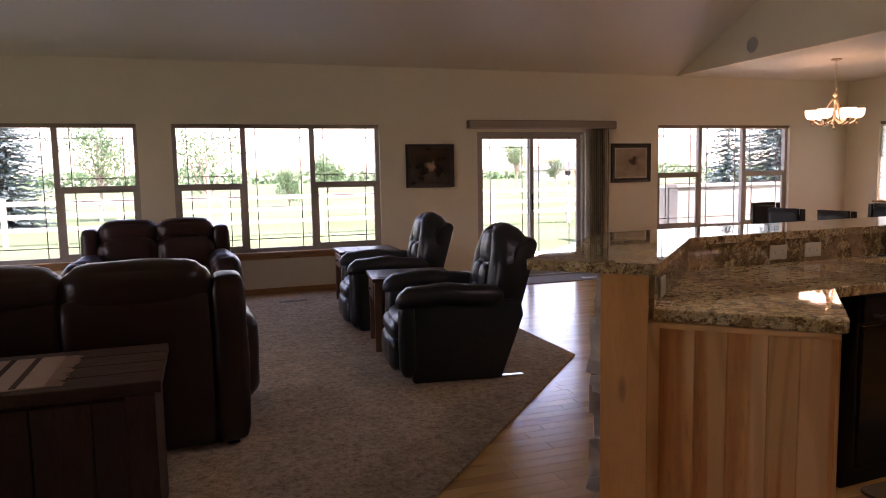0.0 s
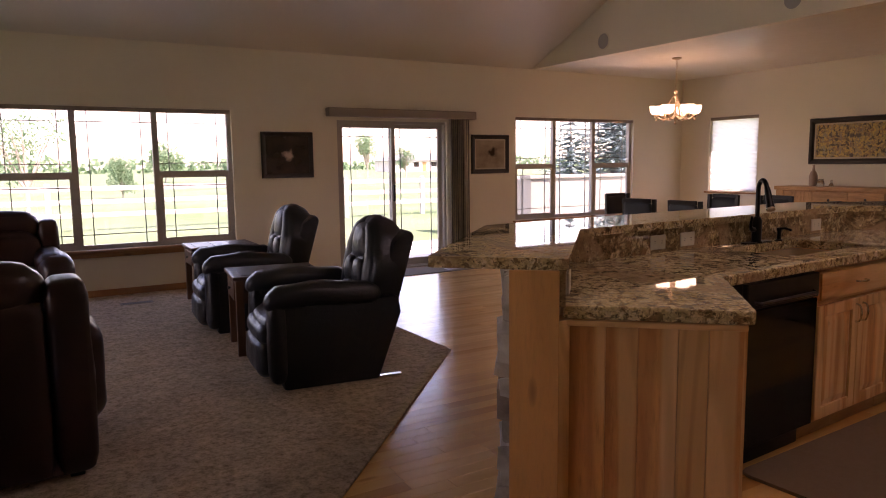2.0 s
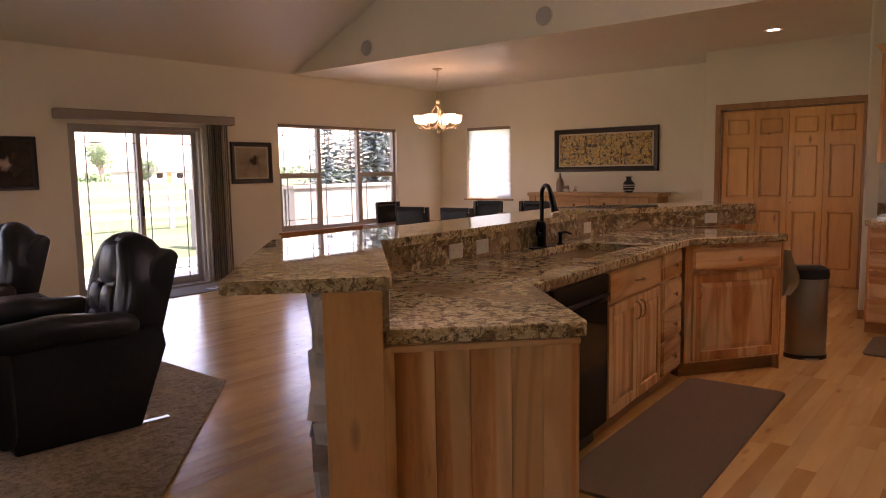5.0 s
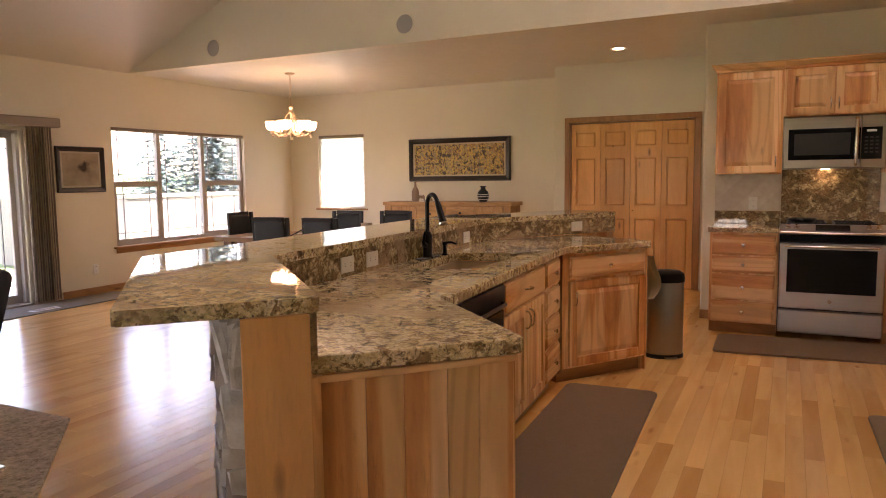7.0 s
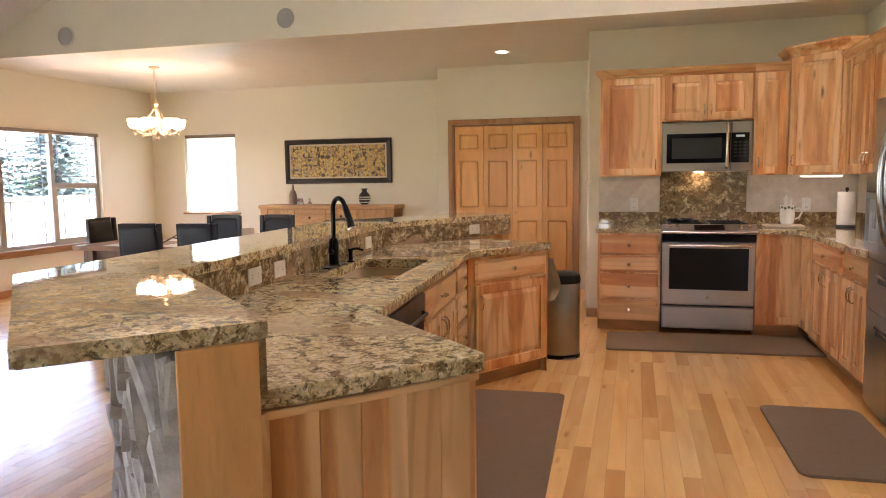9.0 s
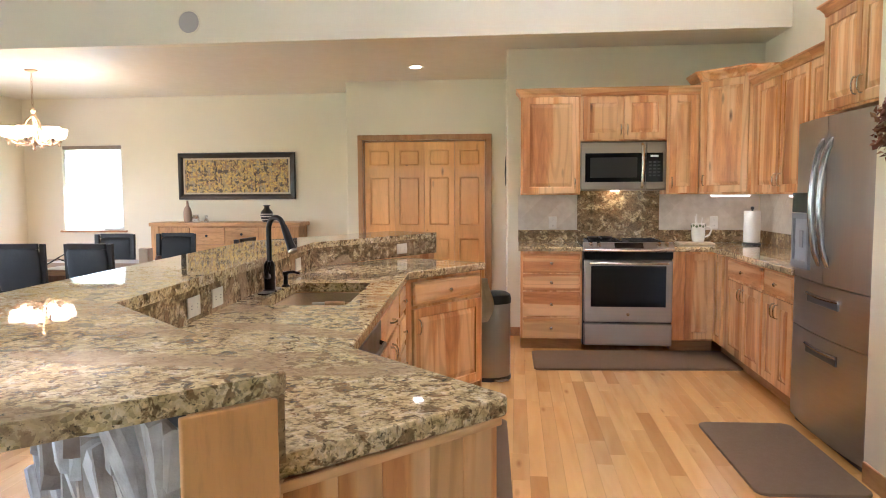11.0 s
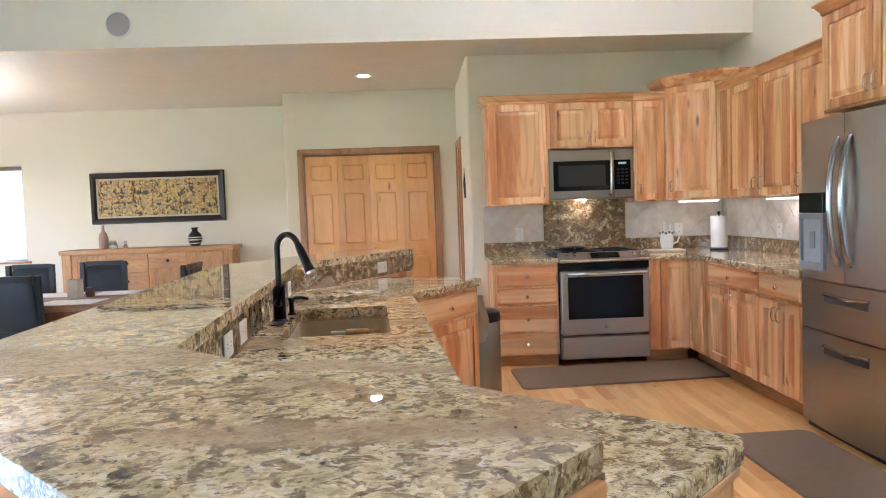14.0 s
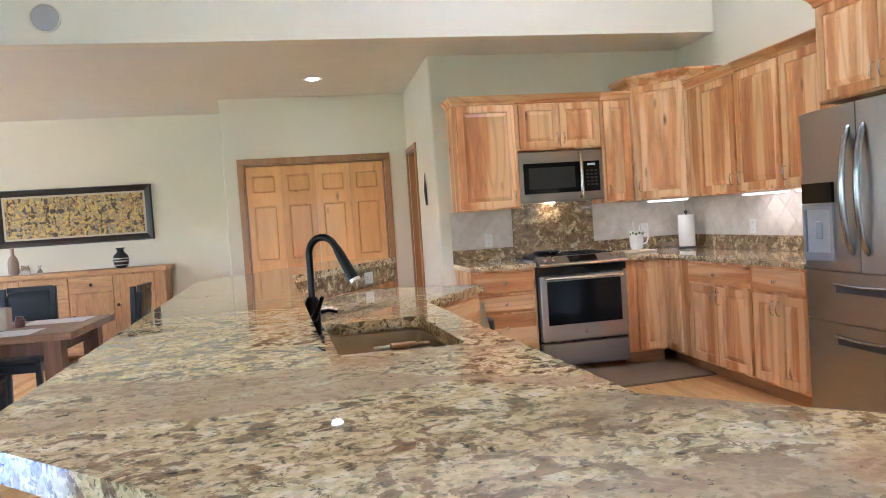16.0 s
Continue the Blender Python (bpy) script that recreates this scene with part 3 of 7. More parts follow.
# the sliding glass door
sl = thing("door_1", "sliding glass patio door with thin grid bars", "sliding door", kind="structure")
x0, x1, z0, z1 = SLIDER
part("door_frame", holed("x", NY + 0.03, NY + 0.14, x0, x1, z0, z1, [(x0 + 0.035, x1 - 0.035, 0.03, z1 - 0.035)]), M_FRAME, sl)
xm = (x0 + x1) / 2
for u, v, y, nm in ((x0 + 0.035, xm + 0.03, NY + 0.045, "sliding_panel"), (xm - 0.03, x1 - 0.035, NY + 0.09, "fixed_panel")):
    pn = part(nm, holed("x", y, y + 0.035, u, v, 0.03, z1 - 0.035, [(u + 0.055, v - 0.055, 0.12, z1 - 0.09)]), M_FRAME, sl)
    g = bmesh.new()
    prairie(g, u + 0.055, v - 0.055, 0.12, z1 - 0.09, y + 0.016)
    part("grid", g, M_MUNTIN, pn)
    part("pane", box(u + 0.05, v - 0.05, y + 0.02, y + 0.024, 0.115, z1 - 0.085), M_GLASS, pn).visible_shadow = False
part("door_handle", box(xm - 0.015, xm + 0.015, NY + 0.012, NY + 0.045, 0.9, 1.12, 0.008), M_BLACK, sl)
part("threshold", box(x0 - 0.02, x1 + 0.02, NY - 0.03, NY + 0.03, 0, 0.025, 0.006), M_FRAME, sl)

vb = thing("vertical_blind", "taupe vertical blind drawn aside under a valance", "blind")
part("valance", box(4.11, 6.27, NY - 0.13, NY - 0.004, 1.985, 2.09, 0.012), M_BLIND, vb)
for i in range(11):
    m = pose(5.875 + i * 0.03, NY - 0.065, 0, 0, 0, 62 + 6 * math.sin(i * 2.1))
    part("vane", box(-0.045, 0.045, -0.0012, 0.0012, 0.03, 1.985), M_BLIND, vb, m=m)

# folding closet doors with their casing
def casing(bm, axis, at, out, u0, u1, z1, w=0.062, t=0.018):
    for a, c, lo, hi in ((u0 - w, u0, 0, z1), (u1, u1 + w, 0, z1), (u0 - w, u1 + w, z1, z1 + w)):
        if axis == "y":
            box(min(at, at + out * t), max(at, at + out * t), a, c, lo, hi, 0.004, bm=bm)
        else:
            box(a, c, min(at, at + out * t), max(at, at + out * t), lo, hi, 0.004, bm=bm)
    return bm


def six_panel(w, h):
    """A moulded door leaf, in its own frame: x along, front at y = 0 towards -y."""
    b = bmesh.new()
    holes = []
    rows = ((0.18, 0.835), (0.985, 1.58), (1.71, 1.905)) if h > 1.9 else ((0.2, h - 0.2),)
    st = 0.056
    for lo, hi in rows:
        holes.append((st, w - st, lo, min(hi, h - 0.07)))
    holed("x", 0, 0.035, 0, w, 0, h, holes, bm=b)
    for a, c, lo, hi in holes:
        box(a, c, 0.02, 0.03, lo, hi, bm=b)
        box(a + 0.012, c - 0.012, 0.005, 0.026, lo + 0.012, hi - 0.012, 0.016, 1, bm=b)
    return b


closet = thing("door_2", "closed folding closet doors of honey-coloured pine", "closet door", kind="structure")
part("casing", casing(bmesh.new(), "y", 9.64, -1, 4.13, 5.635, 2.03), M_TRIM, closet)
part("jamb", holed("y", 9.643, 9.787, 4.131, 5.634, 0, 2.029, [(4.147, 5.618, 0, 2.013)]), M_TRIM, closet)
leaf_w = 1.467 / 4
for i in range(4):
    lf = part("door_leaf", six_panel(leaf_w - 0.004, 2.0), M_DOOR_V, closet, m=pose(9.66, 5.616 - i * leaf_w, 0.008, 0, 0, -90))
    if i in (1, 2):
        kx = leaf_w - 0.035 if i == 1 else 0.035
        part("knob", lathe([(0, -0.028), (0.012, -0.028), (0.016, -0.02), (0.007, -0.01), (0.007, 0), (0, 0)], 12, m=pose(kx, 0, 0.93, 90)), M_CHROME, lf, smooth=True) if i == 2 else None

pd = thing("door_3", "wood-cased passage doorway with a stained door", "door", kind="structure")
part("casing", casing(bmesh.new(), "x", 3.87, 1, 8.98, 9.56, 2.05), M_TRIM, pd)
part("jamb", holed("x", 3.725, 3.867, 8.981, 9.559, 0, 2.049, [(8.997, 9.543, 0, 2.033)]), M_TRIM, pd)
part("door_leaf", six_panel(0.544, 2.02), M_DOOR_V, pd, m=pose(9.542, 3.79, 0.008, 0, 0, 180))

# ---- kitchen ----
def offset(line, d):
    """A polyline moved to its left by d."""
    pts = [Vector(p) for p in line]
    out = []
    for i, p in enumerate(pts):
        ns = []
        for a, c in ((i - 1, i), (i, i + 1)):
            if a >= 0 and c < len(pts):
                u = (pts[c] - pts[a]).normalized()
                ns.append(Vector((-u.y, u.x)))
        n = (ns[0] + ns[-1]).normalized()
        out.append(tuple(p + n * d / n.dot(ns[0])))
    return out


def strip(line, d0, d1):
    return offset(line, d0) + offset(line, d1)[::-1]


def door_panel(w, h):
    """The frame of a raised-panel cabinet door: x from 0 to w, front at y = -0.02."""
    s = min(0.056, h * 0.24)
    b = holed("x", -0.02, 0, 0, w, 0, h, [(s, w - s, s, h - s)])
    rim = [e for e in b.edges if len(e.link_faces) == 2 and e.calc_face_angle(0) > 1.0 and all(v.co.y < -0.019 for v in e.verts)]
    bmesh.ops.bevel(b, geom=rim, offset=0.003, segments=1, affect="EDGES")
    return b


def raised_panel(w, h):
    """The fielded panel of a cabinet door."""
    s = min(0.056, h * 0.24)
    b = bmesh.new()
    loops = []
    for d, y in ((s - 0.004, -0.002), (s - 0.004, -0.011), (s + 0.006, -0.010), (s + 0.034, -0.0185), (s + 0.036, -0.0185)):
        d = min(d, w / 2 - 0.004, h / 2 - 0.004)
        loops.append([b.verts.new((x, y, z)) for x, z in ((d, d), (w - d, d), (w - d, h - d), (d, h - d))])
    for lo, hi in zip(loops, loops[1:]):
        for i in range(4):
            b.faces.new((lo[i], lo[(i + 1) % 4], hi[(i + 1) % 4], hi[i]))
    b.faces.new(loops[-1])
    b.faces.new(loops[0][::-1])
    return b


def slab(w, h):
    """A drawer front with a stepped, rounded edge."""
    b = box(0, w, -0.012, 0, 0, h, 0.002, 1)
    return box(0.010, w - 0.010, -0.021, -0.0118, 0.010, h - 0.010, 0.006, 2, bm=b)


def pull(b=None):
    """A small arched bar pull, upright, centred on its own middle."""
    pts = [(0, -0.002, -0.045), (0, -0.02, -0.042), (0, -0.028, -0.025), (0, -0.03, 0), (0, -0.028, 0.025), (0, -0.02, 0.042), (0, -0.002, 0.045)]
    return tube(pts, [0.006, 0.0045, 0.005, 0.006, 0.005, 0.0045, 0.006], 8)


def knob_mesh():
    return lathe([(0, 0.027), (0.008, 0.027), (0.014, 0.022), (0.014, 0.017), (0.006, 0.011), (0.006, 0.0), (0, 0)], 12, m=pose(0, 0, 0, 90))


def front(cab, kind, x0, x1, z0, z1, grip=None, y=0.0):
    """A door or drawer front on a cabinet. grip: ('pull' or 'knob', x, z) or None."""
    w, h = x1 - x0, z1 - z0
    bm = door_panel(w, h) if kind == "door" else slab(w, h)
    ob = part(kind, bm, M_WOOD_V if kind == "door" else M_WOOD_H, cab, m=pose(x0, y, z0))
    if kind == "door":
        part("panel", raised_panel(w, h), M_WOOD_V, ob)
    if grip:
        sort, gx, gz = grip
        part("handle" if sort != "knob" else "knob", pull() if sort != "knob" else knob_mesh(), M_CHROME, ob, "satin nickel", True,
             pose(gx - x0, -0.02, gz - z0, 0, 90 if sort == "bar" else 0, 0))
    return ob


def base_cabinet(m, w, label, depth=0.6, height=0.875, toe=0.1):
    c = thing("base_cabinet", label, "cabinet", m, "kitchen base cabinets")
    part("body", box(0, w, 0.001, depth, toe, height, 0.002, 1), M_WOOD_V, c)
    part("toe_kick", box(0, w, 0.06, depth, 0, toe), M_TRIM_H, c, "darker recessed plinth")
    return c


def wall_cabinet(m, w, z0, z1, label, depth=0.31, crown=0.09, ends=(0, 0)):
    c = thing("wall_cabinet", label, "cabinet", m, "kitchen wall cabinets")
    part("body", box(0, w, 0.001, depth, z0, z1, 0.002, 1), M_WOOD_V, c)
    if crown:
        b = bmesh.new()
        loops = []
        for o, z in ((0.002, z1 - 0.035), (0.010, z1 - 0.030), (0.013, z1 - 0.012), (0.034, z1 + 0.018), (0.044, z1 + 0.024), (0.046, z1 + 0.036), (0.0, z1 + 0.036)):
            loops.append([b.verts.new(p) for p in ((-o * ends[0], -o, z), (w + o * ends[1], -o, z), (w + o * ends[1], depth, z), (-o * ends[0], depth, z))])
        for lo, hi in zip(loops, loops[1:]):
            for i in range(4):
                b.faces.new((lo[i], lo[(i + 1) % 4], hi[(i + 1) % 4], hi[i]))
        b.faces.new(loops[-1])
        b.faces.new(loops[0][::-1])
        part("crown_moulding", b, M_WOOD_H, c)
    return c


E_RANGE = lambda y, z=0.0: pose(7.35, y, z, 0, 0, -90)
E_UP = lambda y: pose(7.64, y, 0, 0, 0, -90)
S_BASE = lambda x: pose(x, 2.08, 0, 0, 0, 180)
S_UP = lambda x: pose(x, 1.83, 0, 0, 0, 180)

# drawers beside the range
c = base_cabinet(E_RANGE(3.735), 0.535, "knotty wood cabinet with four drawers beside the range")
for a, z in ((0.685, 0.855), (0.53, 0.672), (0.30, 0.517), (0.105, 0.288)):
    front(c, "drawer", 0.02, 0.515, a, z, ("knob", 0.2675, (a + z) / 2))
# corner cabinet with two doors that meet in the corner
c = thing("base_cabinet", "knotty wood corner cabinet with two inset doors", "cabinet", E_RANGE(2.435), "kitchen base cabinets")
part("body", box(0, 0.355, 0.001, 0.6, 0.1, 0.875, 0.002, 1), M_WOOD_V, c)
part("return_body", box(0.356, 0.91, 0.27, 0.6, 0.1, 0.875), M_WOOD_V, c)
part("toe_kick", box(0, 0.355, 0.06, 0.6, 0, 0.1), M_TRIM_H, c)
front(c, "door", 0.105, 0.35, 0.12, 0.855, None)
c = base_cabinet(S_BASE(7.325), 0.375, "narrow knotty wood cabinet side in the corner", depth=0.55)
front(c, "door", 0.01, 0.25, 0.12, 0.855, None)
for xa, w in ((6.95, 0.82), (6.13, 0.54)):
    c = base_cabinet(S_BASE(xa), w - 0.002, "knotty wood base cabinet with drawer and doors", depth=0.55)
    front(c, "drawer", 0.02, w - 0.02, 0.71, 0.855, ("knob", w / 2, 0.782))
    if w > 0.7:
        front(c, "door", 0.02, w / 2 - 0.003, 0.12, 0.69, ("pull", w / 2 - 0.035, 0.61))
        front(c, "door", w / 2 + 0.003, w - 0.02, 0.12, 0.69, ("pull", w / 2 + 0.035, 0.61))
    else:
        front(c, "door", 0.02, w / 2 - 0.002, 0.12, 0.69, ("pull", w / 2 - 0.03, 0.61))
        front(c, "door", w / 2 + 0.002, w - 0.02, 0.12, 0.69, ("pull", w / 2 + 0.03, 0.61))

# wall cabinets
c = wall_cabinet(E_UP(3.735), 0.535, 1.365, 2.28, "knotty wood wall cabinet with one raised-panel door", ends=(1, 0))
front(c, "door", 0.02, 0.515, 1.38, 2.235, ("pull", 0.485, 1.47))
c = wall_cabinet(E_UP(3.199), 0.758, 1.845, 2.28, "short knotty wood wall cabinet above the microwave")
front(c, "door", 0.02, 0.376, 1.86, 2.235, ("pull", 0.35, 1.94))
front(c, "door", 0.382, 0.738, 1.86, 2.235, ("pull", 0.408, 1.94))
c = wall_cabinet(E_UP(2.44), 0.275, 1.365, 2.28, "narrow knotty wood wall cabinet beside the microwave")
front(c, "door", 0.02, 0.255, 1.38, 2.235, ("pull", 0.04, 1.47))
# tall diagonal corner cabinet
c = thing("wall_cabinet", "tall diagonal corner wall cabinet of knotty wood", "cabinet", Matrix(), "kitchen wall cabinets")
DIAG = [(7.64, 2.16), (7.28, 1.83), (7.28, 1.522), (7.948, 1.522), (7.948, 2.16)]
part("body", prism(DIAG, 1.365, 2.38), M_WOOD_V, c)
b = bmesh.new()
_l = []
for e, z in ((0.002, 2.345), (0.012, 2.352), (0.016, 2.372), (0.044, 2.41), (0.056, 2.416), (0.058, 2.432), (0.0, 2.432)):
    _l.append([b.verts.new((x, y, z)) for x, y in ((7.64 - e * 0.6, 2.16 + e), (7.28 - e, 1.83 + e * 0.6), (7.28 - e, 1.522), (7.948, 1.522), (7.948, 2.16 + e))])
for lo, hi in zip(_l, _l[1:]):
    for i in range(5):
        b.faces.new((lo[i], lo[(i + 1) % 5], hi[(i + 1) % 5], hi[i]))
b.faces.new(_l[-1])
b.faces.new(_l[0][::-1])
part("crown_moulding", b, M_WOOD_H, c)
dl = math.hypot(0.36, 0.33)
dg = part("door", door_panel(dl - 0.05, 0.955), M_WOOD_V, c, m=pose(7.64, 2.16, 1.385, 0, 0, math.degrees(math.atan2(-0.33, -0.36))) @ pose(0.025, -0.001, 0))
part("panel", raised_panel(dl - 0.05, 0.955), M_WOOD_V, dg)
part("handle", pull(), M_CHROME, dg, "satin nickel", True, pose(0.04, -0.02, 0.1))
c = wall_cabinet(S_UP(7.278), 0.678, 1.365, 2.28, "knotty wood wall cabinet with one door", depth=0.305)
front(c, "door", 0.175, 0.665, 1.38, 2.235, ("pull", 0.63, 1.47))
c = wall_cabinet(S_UP(6.598), 0.508, 1.365, 2.28, "knotty wood wall cabinet with a staved door", depth=0.305)
front(c, "door", 0.01, 0.498, 1.38, 2.235, ("pull", 0.045, 1.47))
c = wall_cabinet(S_UP(6.088), 0.518, 1.365, 2.28, "knotty wood wall cabinet next to the refrigerator", depth=0.305)
front(c, "door", 0.01, 0.508, 1.38, 2.235, ("pull", 0.04, 1.47))
c = wall_cabinet(pose(5.565, 1.97, 0, 0, 0, 180), 0.945, 1.835, 2.43, "knotty wood cabinet above the refrigerator", depth=0.44, ends=(1, 0))
front(c, "door", 0.02, 0.469, 1.85, 2.385, ("pull", 0.44, 1.94))
front(c, "door", 0.475, 0.925, 1.85, 2.385, ("pull", 0.505, 1.94))

# worktop along both walls, with its low upstand
SPLASH = ((7.928, 2.435), (7.928, 1.544), (5.57, 1.544))
wt = thing("worktop", "polished brown granite worktop round the kitchen corner", "countertop")
part("slab", prism(round_poly([(7.31, 3.755), (7.31, 3.2), (7.948, 3.2), (7.948, 3.755)], [0.03, 0, 0, 0]), 0.876, 0.915, 0.006), M_GRANITE, wt)
part("slab", prism([(7.31, 2.435), (7.31, 2.12), (5.575, 2.12), (5.575, 1.524), (7.948, 1.524), (7.948, 2.435)], 0.876, 0.915, 0.006), M_GRANITE, wt)
part("upstand", box(7.928, 7.948, 3.2, 3.755, 0.916, 1.03, 0.003), M_GRANITE_SHADED, wt)
part("upstand", box(7.928, 7.948, 1.524, 2.44, 0.916, 1.03, 0.003), M_GRANITE_SHADED, wt)
part("upstand", box(5.575, 7.927, 1.524, 1.544, 0.916, 1.03, 0.003), M_GRANITE_SHADED, wt)
rs = solo("range_splashback", box(7.934, 7.949, 2.441, 3.199, 0.92, 1.40, 0.002), M_GRANITE_SHADED, "polished granite panel behind the range", "backsplash")

# ---- range ----
rg = thing("range", "stainless steel slide-in electric range with dark oven window", "oven", E_RANGE(3.195))
part("body", box(0, 0.756, 0.0, 0.58, 0.05, 0.905, 0.004), M_BLACK, rg)
od = part("oven_door", box(0.006, 0.75, -0.075, -0.002, 0.265, 0.80, 0.012, 3), M_STEEL, rg, smooth=15)
part("oven_window", box(0.062, 0.694, -0.079, -0.07, 0.40, 0.755, 0.003), M_BLACKGLASS, od, "dark glass")
part("oven_handle", tube([(0.05, -0.075, 0.778), (0.055, -0.115, 0.78), (0.09, -0.122, 0.78), (0.666, -0.122, 0.78), (0.70, -0.115, 0.78), (0.706, -0.075, 0.778)], 0.011, 10), M_CHROME, od, smooth=True)
part("emblem", lathe([(0, 0.004), (0.013, 0.004), (0.015, 0), (0, 0)], 14, m=pose(0.378, -0.075, 0.335, 90)), M_CHROME, od)
part("storage_drawer", box(0.006, 0.75, -0.07, -0.002, 0.06, 0.25, 0.01, 2), M_STEEL, rg, smooth=15)
part("front_band", box(0.002, 0.754, -0.055, -0.002, 0.812, 0.872, 0.006), M_BLACKGLASS, rg)
cp = bmesh.new()
v = [cp.verts.new((x, y, z)) for x in (0.0, 0.756) for y, z in ((-0.09, 0.876), (-0.098, 0.90), (-0.02, 0.952), (0.03, 0.952), (0.03, 0.876))]
cp.faces.new(v[:5]); cp.faces.new(v[5:][::-1])
for i in range(5):
    cp.faces.new((v[i], v[(i + 1) % 5], v[5 + (i + 1) % 5], v[5 + i]))
pn = part("control_panel", cp, M_STEEL, rg)
part("front_lip", tube([(0.004, -0.096, 0.893), (0.19, -0.102, 0.889), (0.378, -0.104, 0.887), (0.566, -0.102, 0.889), (0.752, -0.096, 0.893)], 0.011, 10), M_CHROME, pn, "bright rounded lip", True)
tilt = pose(0, -0.06, 0.928, 33.7, 0, 0)
part("display", box(0.26, 0.50, -0.035, 0.035, 0.0, 0.004), M_BLACKGLASS, pn, m=tilt)
for kx in (0.06, 0.125, 0.63, 0.695):
    part("knob", lathe([(0.021, 0), (0.021, 0.006), (0.017, 0.01), (0.015, 0.028), (0, 0.03)], 16), M_CHROME, pn, smooth=True, m=tilt @ pose(kx, 0.0, 0.0))
part("cooktop", box(0.0, 0.756, 0.031, 0.575, 0.905, 0.93, 0.004), M_BLACKGLASS, rg)
for gx in (0.2, 0.55):
    g = bmesh.new()
    for k in range(5):
        box(gx - 0.15, gx + 0.15, 0.08 + k * 0.105, 0.092 + k * 0.105, 0.931, 0.958, 0.003, 1, bm=g)
    for k in (-0.15, 0.138):
        box(gx + k, gx + k + 0.012, 0.08, 0.512, 0.931, 0.957, 0.003, 1, bm=g)
    part("grate", g, M_BLACK, rg)

# ---- microwave ----
M_SCREEN = plain("oven_mesh", (0.016, 0.015, 0.015), 0.35, scale=400)
mw = thing("microwave", "stainless steel microwave mounted above the range", "microwave", pose(7.67, 3.196, 1.402, 0, 0, -90))
part("body", box(0, 0.755, 0.02, 0.275, 0, 0.438, 0.003), M_STEEL, mw)
dr = part("door", box(0.002, 0.575, -0.02, 0.019, 0.004, 0.434, 0.006), M_STEEL, mw)
part("window", box(0.04, 0.572, -0.0235, -0.018, 0.075, 0.335, 0.002), M_BLACKGLASS, dr, "dark glass")
part("window_screen", box(0.085, 0.50, -0.0245, -0.0232, 0.115, 0.295, 0.001), M_SCREEN, dr, "fine dark mesh")
part("handle", tube([(0.543, -0.02, 0.03), (0.543, -0.055, 0.045), (0.543, -0.066, 0.12), (0.543, -0.068, 0.22), (0.543, -0.066, 0.32), (0.543, -0.055, 0.395), (0.543, -0.02, 0.41)], 0.015, 12), M_CHROME, dr, smooth=True)
cpn = part("control_panel", box(0.578, 0.753, -0.02, 0.019, 0.004, 0.434, 0.006), M_STEEL, mw)
part("keypad", box(0.5785, 0.725, -0.0235, -0.019, 0.075, 0.335, 0.002), M_BLACKGLASS, cpn)
M_KEY = plain("keypad_print", (0.022, 0.022, 0.022), 0.6, bumpy=0)
k = bmesh.new()
for r in range(5):
    for q in range(3):
        box(0.602 + q * 0.038, 0.625 + q * 0.038, -0.0255, -0.0235, 0.125 + r * 0.03, 0.139 + r * 0.03, bm=k)
part("keys", k, M_KEY, cpn)
M_DISP = glow("clock_digits", (0.2, 0.9, 0.8), 0.006)
part("clock_display", box(0.615, 0.685, -0.0255, -0.0235, 0.297, 0.315), M_DISP, cpn)
M_LAMP = glow("warm_lamp", (1.0, 0.80, 0.52), 2.2)
part("cooktop_lamp", box(0.30, 0.37, 0.17, 0.22, -0.006, -0.001), M_LAMP, mw, "lit lamp")

# ---- refrigerator ----
fg = thing("refrigerator", "stainless steel French-door refrigerator with ice dispenser", "refrigerator", pose(5.565, 2.03, 0, 0, 0, 180))
part("body", box(0, 0.925, 0.0, 0.49, 0.03, 1.76, 0.006), plain("fridge_side_grey", (0.12, 0.12, 0.12), 0.45), fg)


def bowed(x0, x1, z0, z1, bow=0.03, thick=0.075, full=0.925):
    """A gently bowed steel front."""
    b = bmesh.new()
    n = 10
    fr, bk = [], []
    for i in range(n + 1):
        x = x0 + (x1 - x0) * i / n
        y = -thick - bow * (1 - ((x - full / 2) / (full / 2)) ** 2)
        fr.append([b.verts.new((x, y, z)) for z in (z0, z1)])
        bk.append([b.verts.new((x, -0.004, z)) for z in (z0, z1)])
    for i in range(n):
        b.faces.new((fr[i][0], fr[i + 1][0], fr[i + 1][1], fr[i][1]))
        b.faces.new((bk[i][0], bk[i][1], bk[i + 1][1], bk[i + 1][0]))
        b.faces.new((fr[i][1], fr[i + 1][1], bk[i + 1][1], bk[i][1]))
        b.faces.new((fr[i][0], bk[i][0], bk[i + 1][0], fr[i + 1][0]))
    for q in (0, n):
        b.faces.new((fr[q][0], fr[q][1], bk[q][1], bk[q][0]))
    rim = [e for e in b.edges if len(e.link_faces) == 2 and e.calc_face_angle(0) > 1.0]
    bmesh.ops.bevel(b, geom=rim, offset=0.006, segments=2, affect="EDGES")
    return b


def long_pull(x, z0, z1, lean):
    n = 12
    pts = [(x, -0.095, z0)]
    for i in range(n + 1):
        t = i / n
        pts.append((x + lean * math.sin(math.pi * t), -0.105 - 0.055 * math.sin(math.pi * t) ** 0.6, z0 + 0.01 + (z1 - z0 - 0.02) * t))
    pts.append((x, -0.095, z1))
    return tube(pts, [0.012] + [0.017] * (n + 1) + [0.012], 10)


